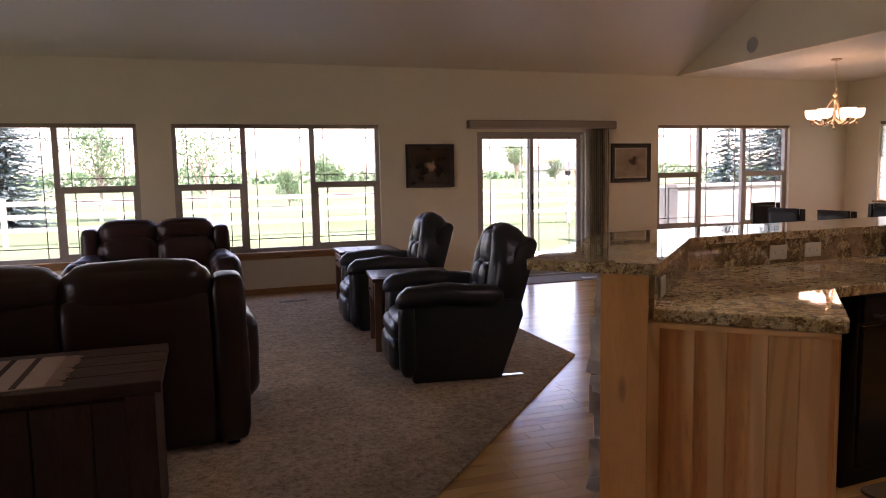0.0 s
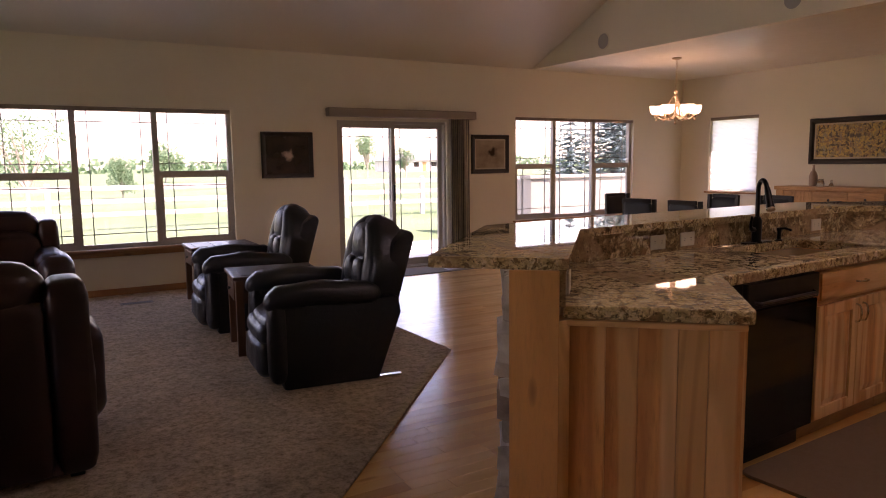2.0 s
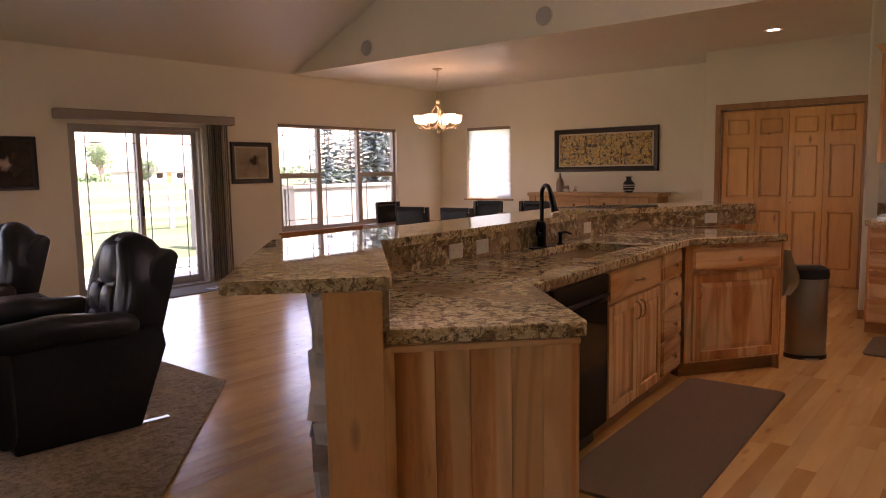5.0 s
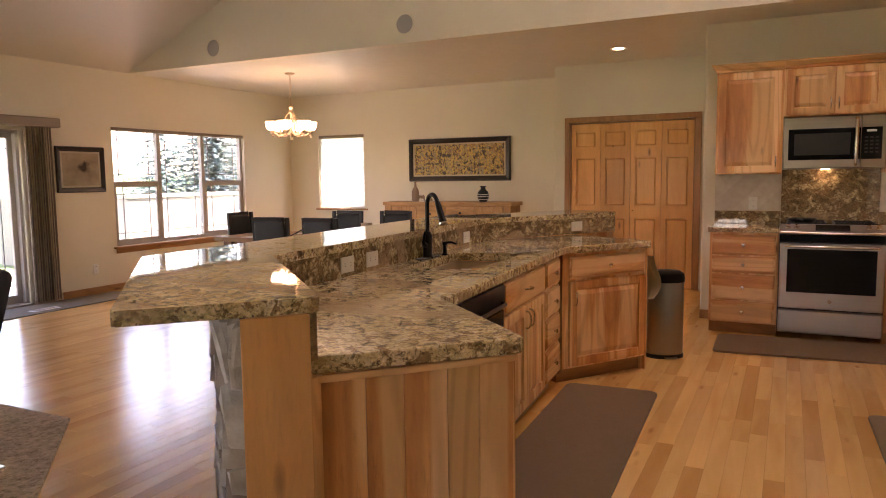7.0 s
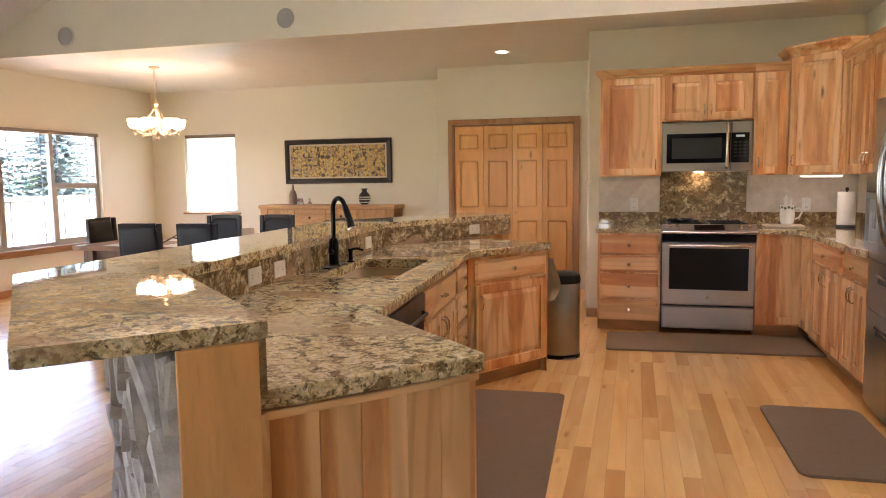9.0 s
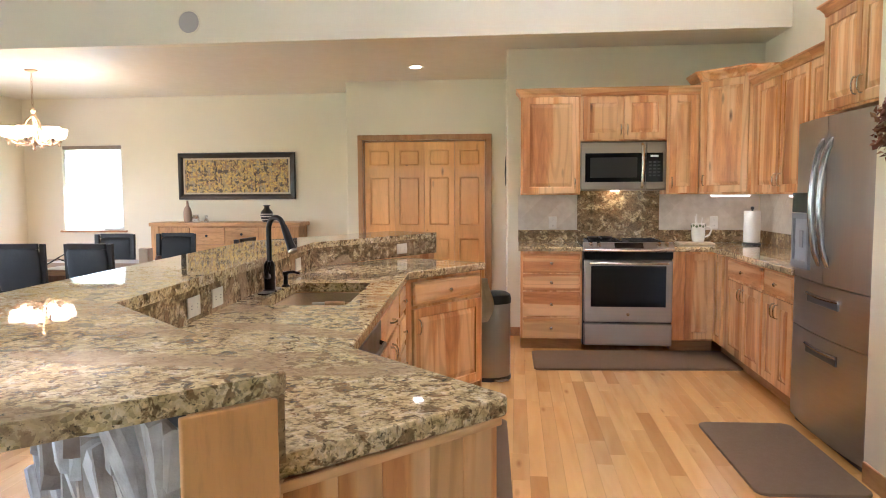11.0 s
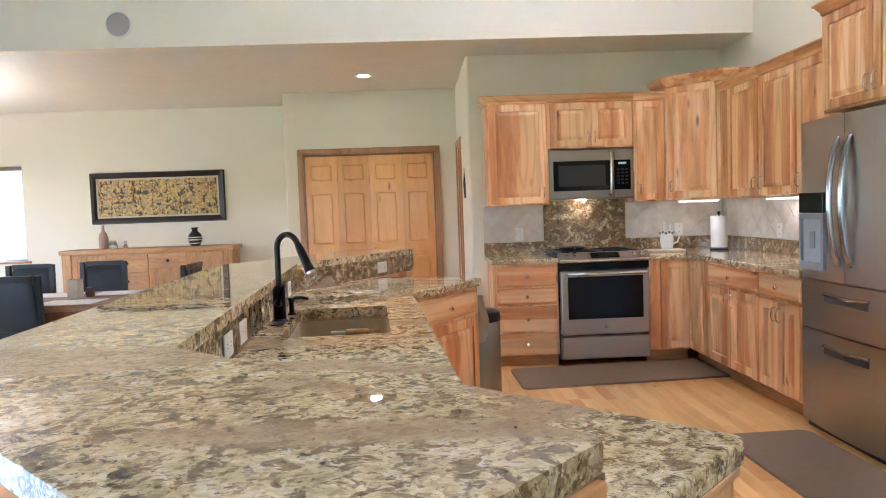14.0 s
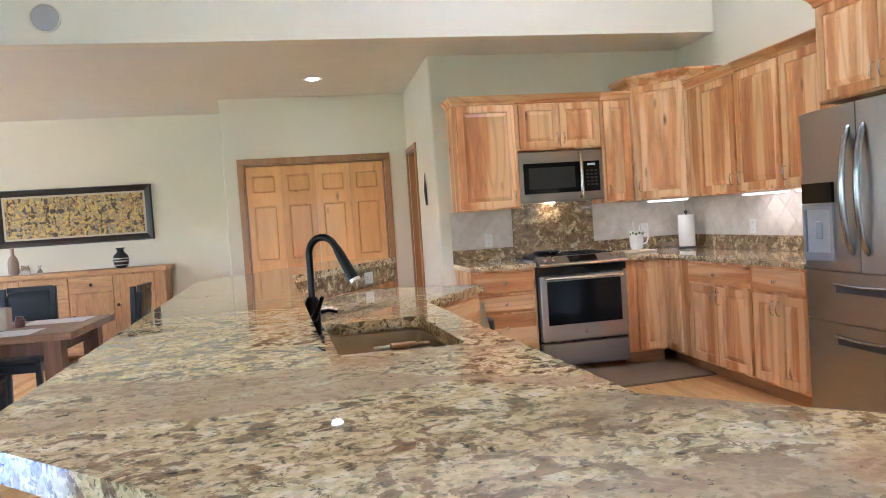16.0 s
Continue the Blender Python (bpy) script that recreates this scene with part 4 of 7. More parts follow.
M_DISPENSER = plain("dispenser_grey", (0.24, 0.25, 0.27), 0.35)
M_GRIP = plain("grip_shade_grey", (0.07, 0.07, 0.075), 0.4)
M_PULL = plain("brushed_steel_pull", (0.36, 0.37, 0.40), 0.2, 1.0, bumpy=0)
M_DISPENSER_IN = plain("dispenser_recess_grey", (0.36, 0.38, 0.42), 0.36)
ld = part("left_door", bowed(0.0, 0.459, 0.885, 1.78), M_STEEL_V, fg, smooth=15)
rd = part("right_door", bowed(0.466, 0.925, 0.885, 1.78), M_STEEL_V, fg, smooth=15)
part("door_handle", long_pull(0.41, 0.98, 1.66, 0.0), M_PULL, ld, smooth=True)
part("door_handle", long_pull(0.515, 0.98, 1.66, 0.0), M_PULL, rd, smooth=True)
dp = part("dispenser", holed("x", -0.118, -0.088, 0.045, 0.285, 0.94, 1.255, [(0.068, 0.262, 0.985, 1.225)]), M_DISPENSER, ld, "grey ice and water dispenser")
part("dispenser_back", box(0.066, 0.264, -0.104, -0.096, 0.983, 1.227), M_DISPENSER_IN, dp)
part("dispenser_paddle", box(0.14, 0.19, -0.112, -0.104, 1.06, 1.16, 0.004), M_DISPENSER, dp)
part("dispenser_display", box(0.045, 0.285, -0.118, -0.088, 1.262, 1.375, 0.003), M_BLACKGLASS, ld)
part("middle_drawer", bowed(0.0, 0.925, 0.60, 0.878), M_STEEL, fg, smooth=15)
# a raised dark block below each lip paints the shade of the grip pocket
for zc, w in ((0.79, 0.36), (0.50, 0.36)):
    part("recessed_grip", box(0.27, 0.655, -0.1085, -0.095, zc - 0.026, zc + 0.020, 0.008), M_GRIP, fg, "dark block for the shade inside the grip")
    lip = [(0.262 + w * 1.1 * k / 10, -0.104 - 0.006 * math.sin(math.pi * k / 10), zc + 0.022 - 0.006 * math.sin(math.pi * k / 10)) for k in range(11)]
    part("grip_lip", tube(lip, 0.010, 8), M_PULL, fg, "bright steel lip", True)
part("freezer_drawer", bowed(0.0, 0.925, 0.045, 0.593), M_STEEL, fg, smooth=15)
part("foot_grille", box(0.02, 0.905, -0.05, 0.0, 0.0, 0.04), M_BLACK, fg)

# ---- peninsula ----
BAR = [(2.31, 4.17), (3.03, 4.917), (5.52, 5.065), (6.68, 4.40)]
FRONT = [(2.755, 3.785), (3.24, 4.28), (5.27, 4.41), (5.90, 3.97)]
pen = thing("peninsula", "angled kitchen peninsula with knotty wood ends", "kitchen island")
part("knee_wall", prism(strip(BAR, 0.03, 0.175), 0.0, 1.036), M_WOOD_V, pen, "wood-clad raised bar wall")
INNER = offset(BAR, 0.03)
FAR_END = (6.245, 4.615)
CORE = [(2.36, 4.195), (2.752, 3.83), (3.20, 4.285), (3.27, 4.42), INNER[1], INNER[0]]
part("end_body", prism(CORE, 0.0, 0.866), M_WOOD_V, pen, "knotty wood end cabinet")
# staves of the end panel
near_dir = Vector((2.752 - 2.36, 3.83 - 4.195)).normalized()
near_ang = math.degrees(math.atan2(near_dir.y, near_dir.x))
stave_w = (-0.052, 0.105, 0.21, 0.335, 0.43, 0.536)
for a, c in zip(stave_w, stave_w[1:]):
    part("stave", box(a + 0.0008, c - 0.0008, -0.013, -0.0005, 0.002, 0.864, 0.0015, 1), M_WOOD_V, pen, m=pose(2.36, 4.195, 0, 0, 0, near_ang))
side_dir = Vector((3.20 - 2.752, 4.285 - 3.83))
part("side_panel", box(0.0, side_dir.length, -0.012, -0.0005, 0.002, 0.864), M_WOOD_V, pen, m=pose(2.752, 3.83, 0, 0, 0, math.degrees(math.atan2(side_dir.y, side_dir.x))))
kn = Vector((BAR[1][0] - BAR[0][0], BAR[1][1] - BAR[0][1])).normalized()
part("bar_end_panel", box(-0.190, -0.025, -0.014, -0.001, 0.0, 1.036, 0.003), M_END, pen, "pale smooth wood end panel", m=pose(BAR[0][0], BAR[0][1], 0, 0, 0, math.degrees(math.atan2(-kn.x, kn.y))) @ pose(0, 0, 0))
part("counter_moulding", box(-0.05, 0.545, -0.022, -0.0135, 0.846, 0.866, 0.004), M_WOOD_H, pen, m=pose(2.36, 4.195, 0, 0, 0, near_ang))


def inset(poly, d):
    """A closed counter-clockwise or clockwise polygon drawn in by d."""
    k = len(poly)
    area = sum(poly[i][0] * poly[(i + 1) % k][1] - poly[(i + 1) % k][0] * poly[i][1] for i in range(k))
    s = 1 if area > 0 else -1
    out = []
    for i in range(k):
        a, p, c = Vector(poly[i - 1]), Vector(poly[i]), Vector(poly[(i + 1) % k])
        u, w = (p - a).normalized(), (c - p).normalized()
        n0, n1 = Vector((-u.y, u.x)) * s, Vector((-w.y, w.x)) * s
        n = (n0 + n1).normalized()
        out.append(tuple(p + n * d / max(0.4, n.dot(n0))))
    return out


def slab_with_hole(poly, hole, z0, z1, r):
    b = bmesh.new()
    loops = []
    for d, z in ((r, z0), (r * 0.3, z0 + r * 0.3), (0, z0 + r), (0, z1 - r), (r * 0.3, z1 - r * 0.3), (r, z1)):
        pts = inset(poly, d) if d else poly
        loops.append([b.verts.new((x, y, z)) for x, y in pts])
    k = len(poly)
    for lo, hi in zip(loops, loops[1:]):
        for i in range(k):
            b.faces.new((lo[i], lo[(i + 1) % k], hi[(i + 1) % k], hi[i]))
    h0, h1 = ([b.verts.new((x, y, z)) for x, y in hole] for z in (z0, z1))
    for i in range(len(hole)):
        j = (i + 1) % len(hole)
        b.faces.new((h0[i], h0[j], h1[j], h1[i]))
    for ring, hr in ((loops[0], h0), (loops[-1], h1)):
        es = [b.edges.get((ring[i], ring[(i + 1) % k])) for i in range(k)]
        es += [b.edges.get((hr[i], hr[(i + 1) % len(hr)])) for i in range(len(hr))]
        bmesh.ops.triangle_fill(b, edges=es, use_beauty=True)
    return b


ISL_ANG = math.degrees(math.atan2(0.13, 2.03))
SINK_M = pose(4.02, 4.485, 0, 0, 0, ISL_ANG)
HOLE = [tuple((SINK_M @ Vector((x, y, 0))).xy) for x, y in round_poly([(0, 0), (0.75, 0), (0.75, 0.395), (0, 0.395)], 0.05, 5)]
top_poly = [(2.325, 4.21), FRONT[0], FRONT[1], FRONT[2], FRONT[3], FAR_END, INNER[2], INNER[1]]
part("lower_worktop", slab_with_hole(round_poly(top_poly, [0.01, 0.035, 0.02, 0.02, 0.03, 0, 0, 0], 6), HOLE, 0.868, 0.915, 0.007), M_GRANITE, pen, "polished brown granite")
bar_poly = strip(BAR, -0.004, 0.47)
part("bar_top", prism(round_poly(bar_poly, [0.02, 0.015, 0.015, 0.02, 0.03, 0.03, 0.03, 0.012], 6), 1.037, 1.075, 0.006, 3), M_GRANITE, pen, "polished brown granite bar top")
part("splash", prism(strip(BAR, 0.006, 0.029), 0.916, 1.036), M_GRANITE_SHADED, pen, "granite splash darkened for shade")

# sink
sk = thing("sink", "brown composite undermount kitchen sink", "sink", SINK_M)
basin = bmesh.new()
prev = None
for d, z, r in ((-0.012, 0.862, 0.06), (-0.004, 0.86, 0.06), (0.004, 0.70, 0.07), (0.05, 0.675, 0.09)):
    pts = round_poly([(d, d), (0.75 - d, d), (0.75 - d, 0.395 - d), (d, 0.395 - d)], r, 5)
    lp = [basin.verts.new((x, y, z)) for x, y in pts]
    if prev:
        for i in range(len(lp)):
            basin.faces.new((prev[i], prev[(i + 1) % len(lp)], lp[(i + 1) % len(lp)], lp[i]))
    prev = lp
basin.faces.new(prev)
part("basin", basin, M_SINK, sk, smooth=True)
part("divider", box(0.39, 0.435, 0.012, 0.383, 0.676, 0.845, 0.018, 3), M_SINK, sk, smooth=True)
for dx in (0.19, 0.59):
    part("drain", lathe([(0.045, 0.677), (0.045, 0.681), (0.03, 0.679), (0, 0.678)], 18, m=pose(dx, 0.19, 0)), M_CHROME, sk, smooth=True)

br = thing("dish_brush", "wooden-handled dish brush lying across the sink divider", "brush", SINK_M @ pose(0.412, 0.03, 0.858, -90, 0, 0) @ Matrix.Scale(0.72, 4))
part("handle", lathe([(0, 0), (0.009, 0.004), (0.011, 0.04), (0.008, 0.07), (0.017, 0.075), (0.018, 0.2), (0.012, 0.206), (0, 0.208)], 12), M_RUSTIC, br, smooth=True)
part("tip", lathe([(0, 0.209), (0.009, 0.209), (0.008, 0.29), (0, 0.292)], 10), M_ALMOND, br, smooth=True)

# faucet
fc = thing("faucet", "oil-rubbed bronze high-arc kitchen faucet with side lever", "faucet", pose(4.41, 4.955, 0.915, 0, 0, ISL_ANG - 90))
part("base", lathe([(0, 0), (0.034, 0), (0.034, 0.006), (0.027, 0.012), (0.027, 0.13), (0.022, 0.14), (0.016, 0.15), (0, 0.15)], 18), M_BRONZE, fc, smooth=True)
part("deck_plate", prism(round_poly([(-0.028, -0.125), (0.028, -0.125), (0.028, 0.125), (-0.028, 0.125)], 0.026, 5), 0.0005, 0.006, 0.002), M_BRONZE, fc)
neck = [(0, 0, 0.14), (0, 0, 0.29)] + arc(0.058, 0.30, 0.058, 180, 28, 12) + [(0.119, 0, 0.311)]
SWIVEL = pose(0, 0, 0, 0, 0, -37)
part("neck", tube(neck, 0.0125, 12), M_BRONZE, fc, smooth=True, m=SWIVEL)
part("spray_head", tube([(0.115, 0, 0.319), (0.130, 0, 0.292), (0.160, 0, 0.236), (0.176, 0, 0.206)], [0.014, 0.017, 0.019, 0.023], 14), M_BRONZE, fc, smooth=True, m=SWIVEL)
part("spray_ring", tube([(0.175, 0, 0.208), (0.180, 0, 0.199)], [0.0235, 0.0235], 14), M_CHROME, fc, smooth=True, m=SWIVEL)
part("lever", tube([(0.0, -0.02, 0.075), (0.0, -0.05, 0.08), (0.008, -0.075, 0.10), (0.03, -0.10, 0.155)], [0.014, 0.014, 0.009, 0.007], 10), M_BRONZE, fc, smooth=True)
sp = thing("soap_dispenser", "oil-rubbed bronze soap pump beside the faucet", "soap dispenser", pose(4.60, 4.94, 0.915, 0, 0, -90))
part("base", lathe([(0, 0), (0.02, 0), (0.02, 0.006), (0.012, 0.012), (0.011, 0.055), (0.015, 0.06), (0.015, 0.075), (0, 0.078)], 14), M_BRONZE, sp, smooth=True)
part("nozzle", tube([(0, 0, 0.07), (0.04, 0, 0.075), (0.075, 0, 0.066)], [0.008, 0.007, 0.006], 8), M_BRONZE, sp, smooth=True)

# cabinets on the kitchen side
FM = lambda x: pose(x, FRONT[1][1] + 0.035 + (x - FRONT[1][0]) * 0.064, 0, 0, 0, ISL_ANG)
dw = thing("dishwasher", "black built-in dishwasher under the granite worktop", "dishwasher", FM(3.42))
part("body", box(0, 0.598, 0.0, 0.55, 0.1, 0.862, 0.003), M_BLACK, dw)
part("door", box(0.004, 0.594, -0.022, -0.001, 0.115, 0.735, 0.005), M_BLACKGLASS, dw)
part("control_panel", box(0.004, 0.594, -0.028, -0.001, 0.742, 0.858, 0.006), M_BLACK, dw)
part("handle", tube([(0.06, -0.025, 0.775), (0.07, -0.05, 0.77), (0.53, -0.05, 0.77), (0.54, -0.025, 0.775)], 0.009, 8), M_BLACK, dw, smooth=True)
part("toe_kick", box(0, 0.598, 0.05, 0.55, 0, 0.1), M_BLACK, dw)
c = base_cabinet(FM(4.02), 0.818, "knotty wood sink cabinet with two doors", depth=0.56, height=0.662)
part("front_rail", box(0, 0.818, 0.001, 0.03, 0.663, 0.866), M_WOOD_H, c)
front(c, "drawer", 0.02, 0.798, 0.70, 0.855, ("bar", 0.409, 0.775))
front(c, "door", 0.02, 0.406, 0.12, 0.685, ("pull", 0.375, 0.61))
front(c, "door", 0.412, 0.798, 0.12, 0.685, ("pull", 0.443, 0.61))
c = base_cabinet(FM(4.84), 0.385, "narrow knotty wood cabinet with four drawers", depth=0.56, height=0.866)
for a, z in ((0.70, 0.855), (0.52, 0.685), (0.33, 0.505), (0.12, 0.315)):
    front(c, "drawer", 0.02, 0.365, a, z, ("knob", 0.1925, (a + z) / 2))
ED = Vector((FRONT[3][0] - FRONT[2][0], FRONT[3][1] - FRONT[2][1]))
END_ANG = math.degrees(math.atan2(ED.y, ED.x))
c = base_cabinet(pose(FRONT[2][0], FRONT[2][1], 0, 0, 0, END_ANG) @ pose(0.005, 0.035, 0), ED.length - 0.035, "knotty wood peninsula end cabinet with drawer and door", depth=0.70, height=0.866)
w = ED.length - 0.035
front(c, "drawer", 0.05, w - 0.02, 0.70, 0.845, ("knob", w / 2 + 0.015, 0.77))
front(c, "door", 0.05, w - 0.02, 0.12, 0.68, ("pull", 0.085, 0.57))
part("end_panel", box(w + 0.0005, w + 0.014, 0.0, 0.70, 0.0, 0.866, 0.002), M_WOOD_V, c)

# outlets on the splash
OUT_SLOT = plain("outlet_slots", (0.05, 0.045, 0.04), 0.6, bumpy=0)


def outlet(m, level=False, label="almond electrical outlet on the granite splash", mat=None):
    o = thing("outlet", label, "outlet", m, "wall outlets")
    w, h = (0.116, 0.074) if level else (0.074, 0.116)
    part("plate", box(-w / 2, w / 2, -0.006, 0, -h / 2, h / 2, 0.004), mat or M_ALMOND, o)
    for s in (-1, 1):
        b = bmesh.new()
        cx, cz = (s * 0.026, 0) if level else (0, s * 0.026)
        for d in (-0.006, 0.006):
            if level:
                box(cx - 0.004, cx + 0.004, -0.0072, -0.0055, cz + d - 0.001, cz + d + 0.001, bm=b)
            else:
                box(cx + d - 0.001, cx + d + 0.001, -0.0072, -0.0055, cz - 0.004, cz + 0.004, bm=b)
        part("socket", b, OUT_SLOT, o)
    return o


for x in (3.60, 3.84, 5.14):
    outlet(pose(x, 4.957 + (x - 3.6) * 0.0594 - 0.001, 0.972, 0, 0, 3.4), True)
bd = Vector((BAR[3][0] - BAR[2][0], BAR[3][1] - BAR[2][1])).normalized()
pt = Vector(BAR[2]) + bd * 0.90 + Vector((-bd.y, bd.x)) * 0.005
outlet(pose(pt.x, pt.y, 0.975, 0, 0, math.degrees(math.atan2(bd.y, bd.x))), True)
pt = Vector(BAR[0]) + kn * 0.17 + Vector((-kn.y, kn.x)) * 0.005
outlet(pose(pt.x, pt.y, 0.972, 0, 0, math.degrees(math.atan2(kn.y, kn.x))), True)
outlet(pose(7.9275, 3.43, 1.10, 0, 0, -90), False, "white electrical outlet on the tiled backsplash", M_WHITE)
outlet(pose(7.9275, 1.945, 1.10, 0, 0, -90), False, "white electrical outlet on the tiled backsplash", M_WHITE)
outlet(pose(6.9, 1.5325, 1.10, 0, 0, 180), False, "white electrical outlet on the tiled backsplash", M_WHITE)

# stone veneer on the bar wall
M_STONE = Mat("ledge_stone", rough=0.75)
_v = M_STONE.coords((1, 1, 1), random_shift=True)
_c = M_STONE.ramp(M_STONE.noise(_v, 9, 5), (0.3, (0.34, 0.30, 0.26)), (0.5, (0.56, 0.53, 0.49)), (0.7, (0.70, 0.68, 0.65)))
_i = M_STONE.n("ShaderNodeObjectInfo")
M_STONE.color(M_STONE.mix(_c, M_STONE.ramp(_i.outputs["Random"], (0.0, (0.55, 0.44, 0.36)), (0.3, (0.9, 0.85, 0.8)), (1.0, (1.1, 1.12, 1.14))), 1.0, "MULTIPLY"))
M_STONE.bump(M_STONE.noise(_v, 40, 5), 0.5, 0.01)
M_STONE = M_STONE.mat
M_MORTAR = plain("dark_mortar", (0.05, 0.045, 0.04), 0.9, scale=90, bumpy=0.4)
sv = thing("stone_veneer", "rough grey-brown ledge stone facing on the bar wall", "stone wall")
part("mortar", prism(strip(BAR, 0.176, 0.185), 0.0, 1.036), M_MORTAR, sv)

def clip(poly, axis, lim, keep_less):
    out = []
    for i in range(len(poly)):
        a, c = poly[i - 1], poly[i]
        ia, ic = ((p[axis] <= lim) == keep_less for p in (a, c))
        if ia != ic:
            t = (lim - a[axis]) / (c[axis] - a[axis])
            out.append((a[0] + t * (c[0] - a[0]), a[1] + t * (c[1] - a[1])))
        if ic:
            out.append(c)
    return out


def shard(poly, deep, rng, off):
    """A flat-faced stone with a chipped rim, its outline in the plane of the wall."""
    b = bmesh.new()
    cx, cz = sum(p[0] for p in poly) / len(poly), sum(p[1] for p in poly) / len(poly)
    tilt_x, tilt_z = rng.uniform(-0.16, 0.16), rng.uniform(-0.10, 0.10)
    rings = []
    for inset, y in ((0.008, 0.0), (0.010, deep * 0.6), (0.017, deep)):
        ring = []
        for x, z in poly:
            r = math.hypot(x - cx, z - cz) + 1e-6
            f = max(0.3, 1 - (inset + rng.uniform(0, 0.007)) / r)
            yy = y if y == 0 else max(0.008, y + tilt_x * (x - cx) + tilt_z * (z - cz) + rng.uniform(-0.003, 0.003))
            ring.append(b.verts.new((cx + (x - cx) * f, off + yy, cz + (z - cz) * f)))
        rings.append(ring)
    b.faces.new(rings[2])
    n = len(poly)
    for lo, hi in zip(rings, rings[1:]):
        for a in range(n):
            b.faces.new((lo[a], lo[(a + 1) % n], hi[(a + 1) % n], hi[a]))
    bmesh.ops.recalc_face_normals(b, faces=b.faces)
    return b


rng = random.Random(5)
for q in range(3):
    p0, p1 = Vector(offset(BAR, 0.185)[q]), Vector(offset(BAR, 0.185)[q + 1])
    d = (p1 - p0)
    L = d.length
    ang = math.degrees(math.atan2(d.y, d.x))
    lean = math.radians(58)
    cu, su = math.cos(lean), math.sin(lean)
    v = -3.2
    while v < 1.4:
        fine = 0.55 if q == 0 else 1.0
        w = rng.uniform(0.06, 0.12) * fine
        u = -1.0 - rng.uniform(0, 0.3)
        while u < 4.5:
            l = rng.uniform(0.16, 0.42) * (0.7 if q == 0 else 1.0)
            bend = rng.uniform(-0.035, 0.035)
            quad = [(u, v), (u + l * 0.5, v - 0.012), (u + l + bend, v), (u + l, v + w), (u + l * 0.45, v + w + 0.012), (u - bend, v + w)]
            poly = [(a * cu - c * su, a * su + c * cu) for a, c in quad]
            for axis, lim, less in ((0, 0.003, False), (0, L - 0.003, True), (1, 0.004, False), (1, 1.026, True)):
                if poly:
                    poly = clip(poly, axis, lim, less)
            if len(poly) >= 3:
                area = abs(sum(poly[a - 1][0] * poly[a][1] - poly[a][0] * poly[a - 1][1] for a in range(len(poly)))) / 2
                if area > 0.0012:
                    part("stone", shard(poly, rng.uniform(0.018, 0.054), rng, 0.0), M_STONE, sv, m=pose(p0.x, p0.y, 0, 0, 0, ang))
            u += l
        v += w

# tiled backsplash, laid on the diagonal
M_TILE = Mat("tumbled_travertine", rough=0.45)
_v = M_TILE.coords(world=True)
_c = M_TILE.ramp(M_TILE.noise(_v, 14, 5), (0.3, (0.60, 0.54, 0.46)), (0.6, (0.69, 0.635, 0.555)), (0.8, (0.74, 0.69, 0.62)))
_i = M_TILE.n("ShaderNodeObjectInfo")
M_TILE.color(M_TILE.mix(_c, M_TILE.ramp(_i.outputs["Random"], (0.0, (0.93, 0.91, 0.89)), (0.5, (1, 1, 1)), (1.0, (1.04, 1.035, 1.03))), 1.0, "MULTIPLY"))
M_TILE.bump(M_TILE.noise(_v, 60, 4), 0.25, 0.004)
M_TILE = M_TILE.mat
M_GROUT = plain("grout", (0.60, 0.53, 0.45), 0.9, scale=150, bumpy=0.2)
for m, u1, lbl in ((pose(7.9485, 3.755, 0, 0, 0, -90), 0.555, "tan diagonal stone tiles beside the range"), (pose(7.9485, 2.44, 0, 0, 0, -90), 0.896, "tan diagonal stone tiles in the corner"), (pose(7.93, 1.5215, 0, 0, 0, 180), 2.355, "tan diagonal stone tiles behind the worktop")):
    tb = tagged(thing("tile_backsplash", lbl, "backsplash", m), kind="structure")
    part("grout_bed", box(0, u1, -0.008, -0.0005, 1.031, 1.364), M_GROUT, tb)
    s = 0.152
    hd = s / math.sqrt(2)
    for i in range(-1, int(u1 / hd) + 2):
        for j in range(0, 5):
            if (i + j) % 2:
                continue
            cx, cz = i * hd + 0.03, 1.03 + j * hd
            r = hd - 0.0018
            poly = [(cx - r, cz), (cx, cz - r), (cx + r, cz), (cx, cz + r)]
            for ax, lim, less in ((0, 0.002, False), (0, u1 - 0.002, True), (1, 1.033, False), (1, 1.362, True)):
                poly = clip(poly, ax, lim, less) if len(poly) > 2 else []
            if len(poly) < 3:
                continue
            b = bmesh.new()
            f0 = [b.verts.new((x, -0.012, z)) for x, z in poly]
            f1 = [b.verts.new((x, -0.006, z)) for x, z in poly]
            b.faces.new(f0)
            for k in range(len(poly)):
                b.faces.new((f0[k], f0[(k + 1) % len(poly)], f1[(k + 1) % len(poly)], f1[k]))
            part("tile", b, M_TILE, tb)

# lights under the cabinets and in the ceiling
M_STRIP = glow("under_cabinet_glow", (1.0, 0.93, 0.78), 0.5)
for m, w in ((pose(7.50, 1.93, 1.345, 0, 0, -137.5), 0.34), (pose(6.75, 1.68, 1.345, 0, 0, 180), 0.46), (pose(6.15, 1.68, 1.345, 0, 0, 180), 0.44)):
    u = thing("under_cabinet_light", "slim lit lamp under the wall cabinets", "lamp", m, "under cabinet lights")
    part("housing", box(-w / 2 + (0 if w < 0.4 else w / 2), w / 2 + (0 if w < 0.4 else w / 2), -0.04, 0.04, 0.006, 0.019, 0.003), M_WHITE, u)
    part("diffuser", box(-w / 2 + 0.01 + (0 if w < 0.4 else w / 2), w / 2 - 0.01 + (0 if w < 0.4 else w / 2), -0.035, 0.035, 0.0, 0.0055), M_STRIP, u, "lit diffuser")
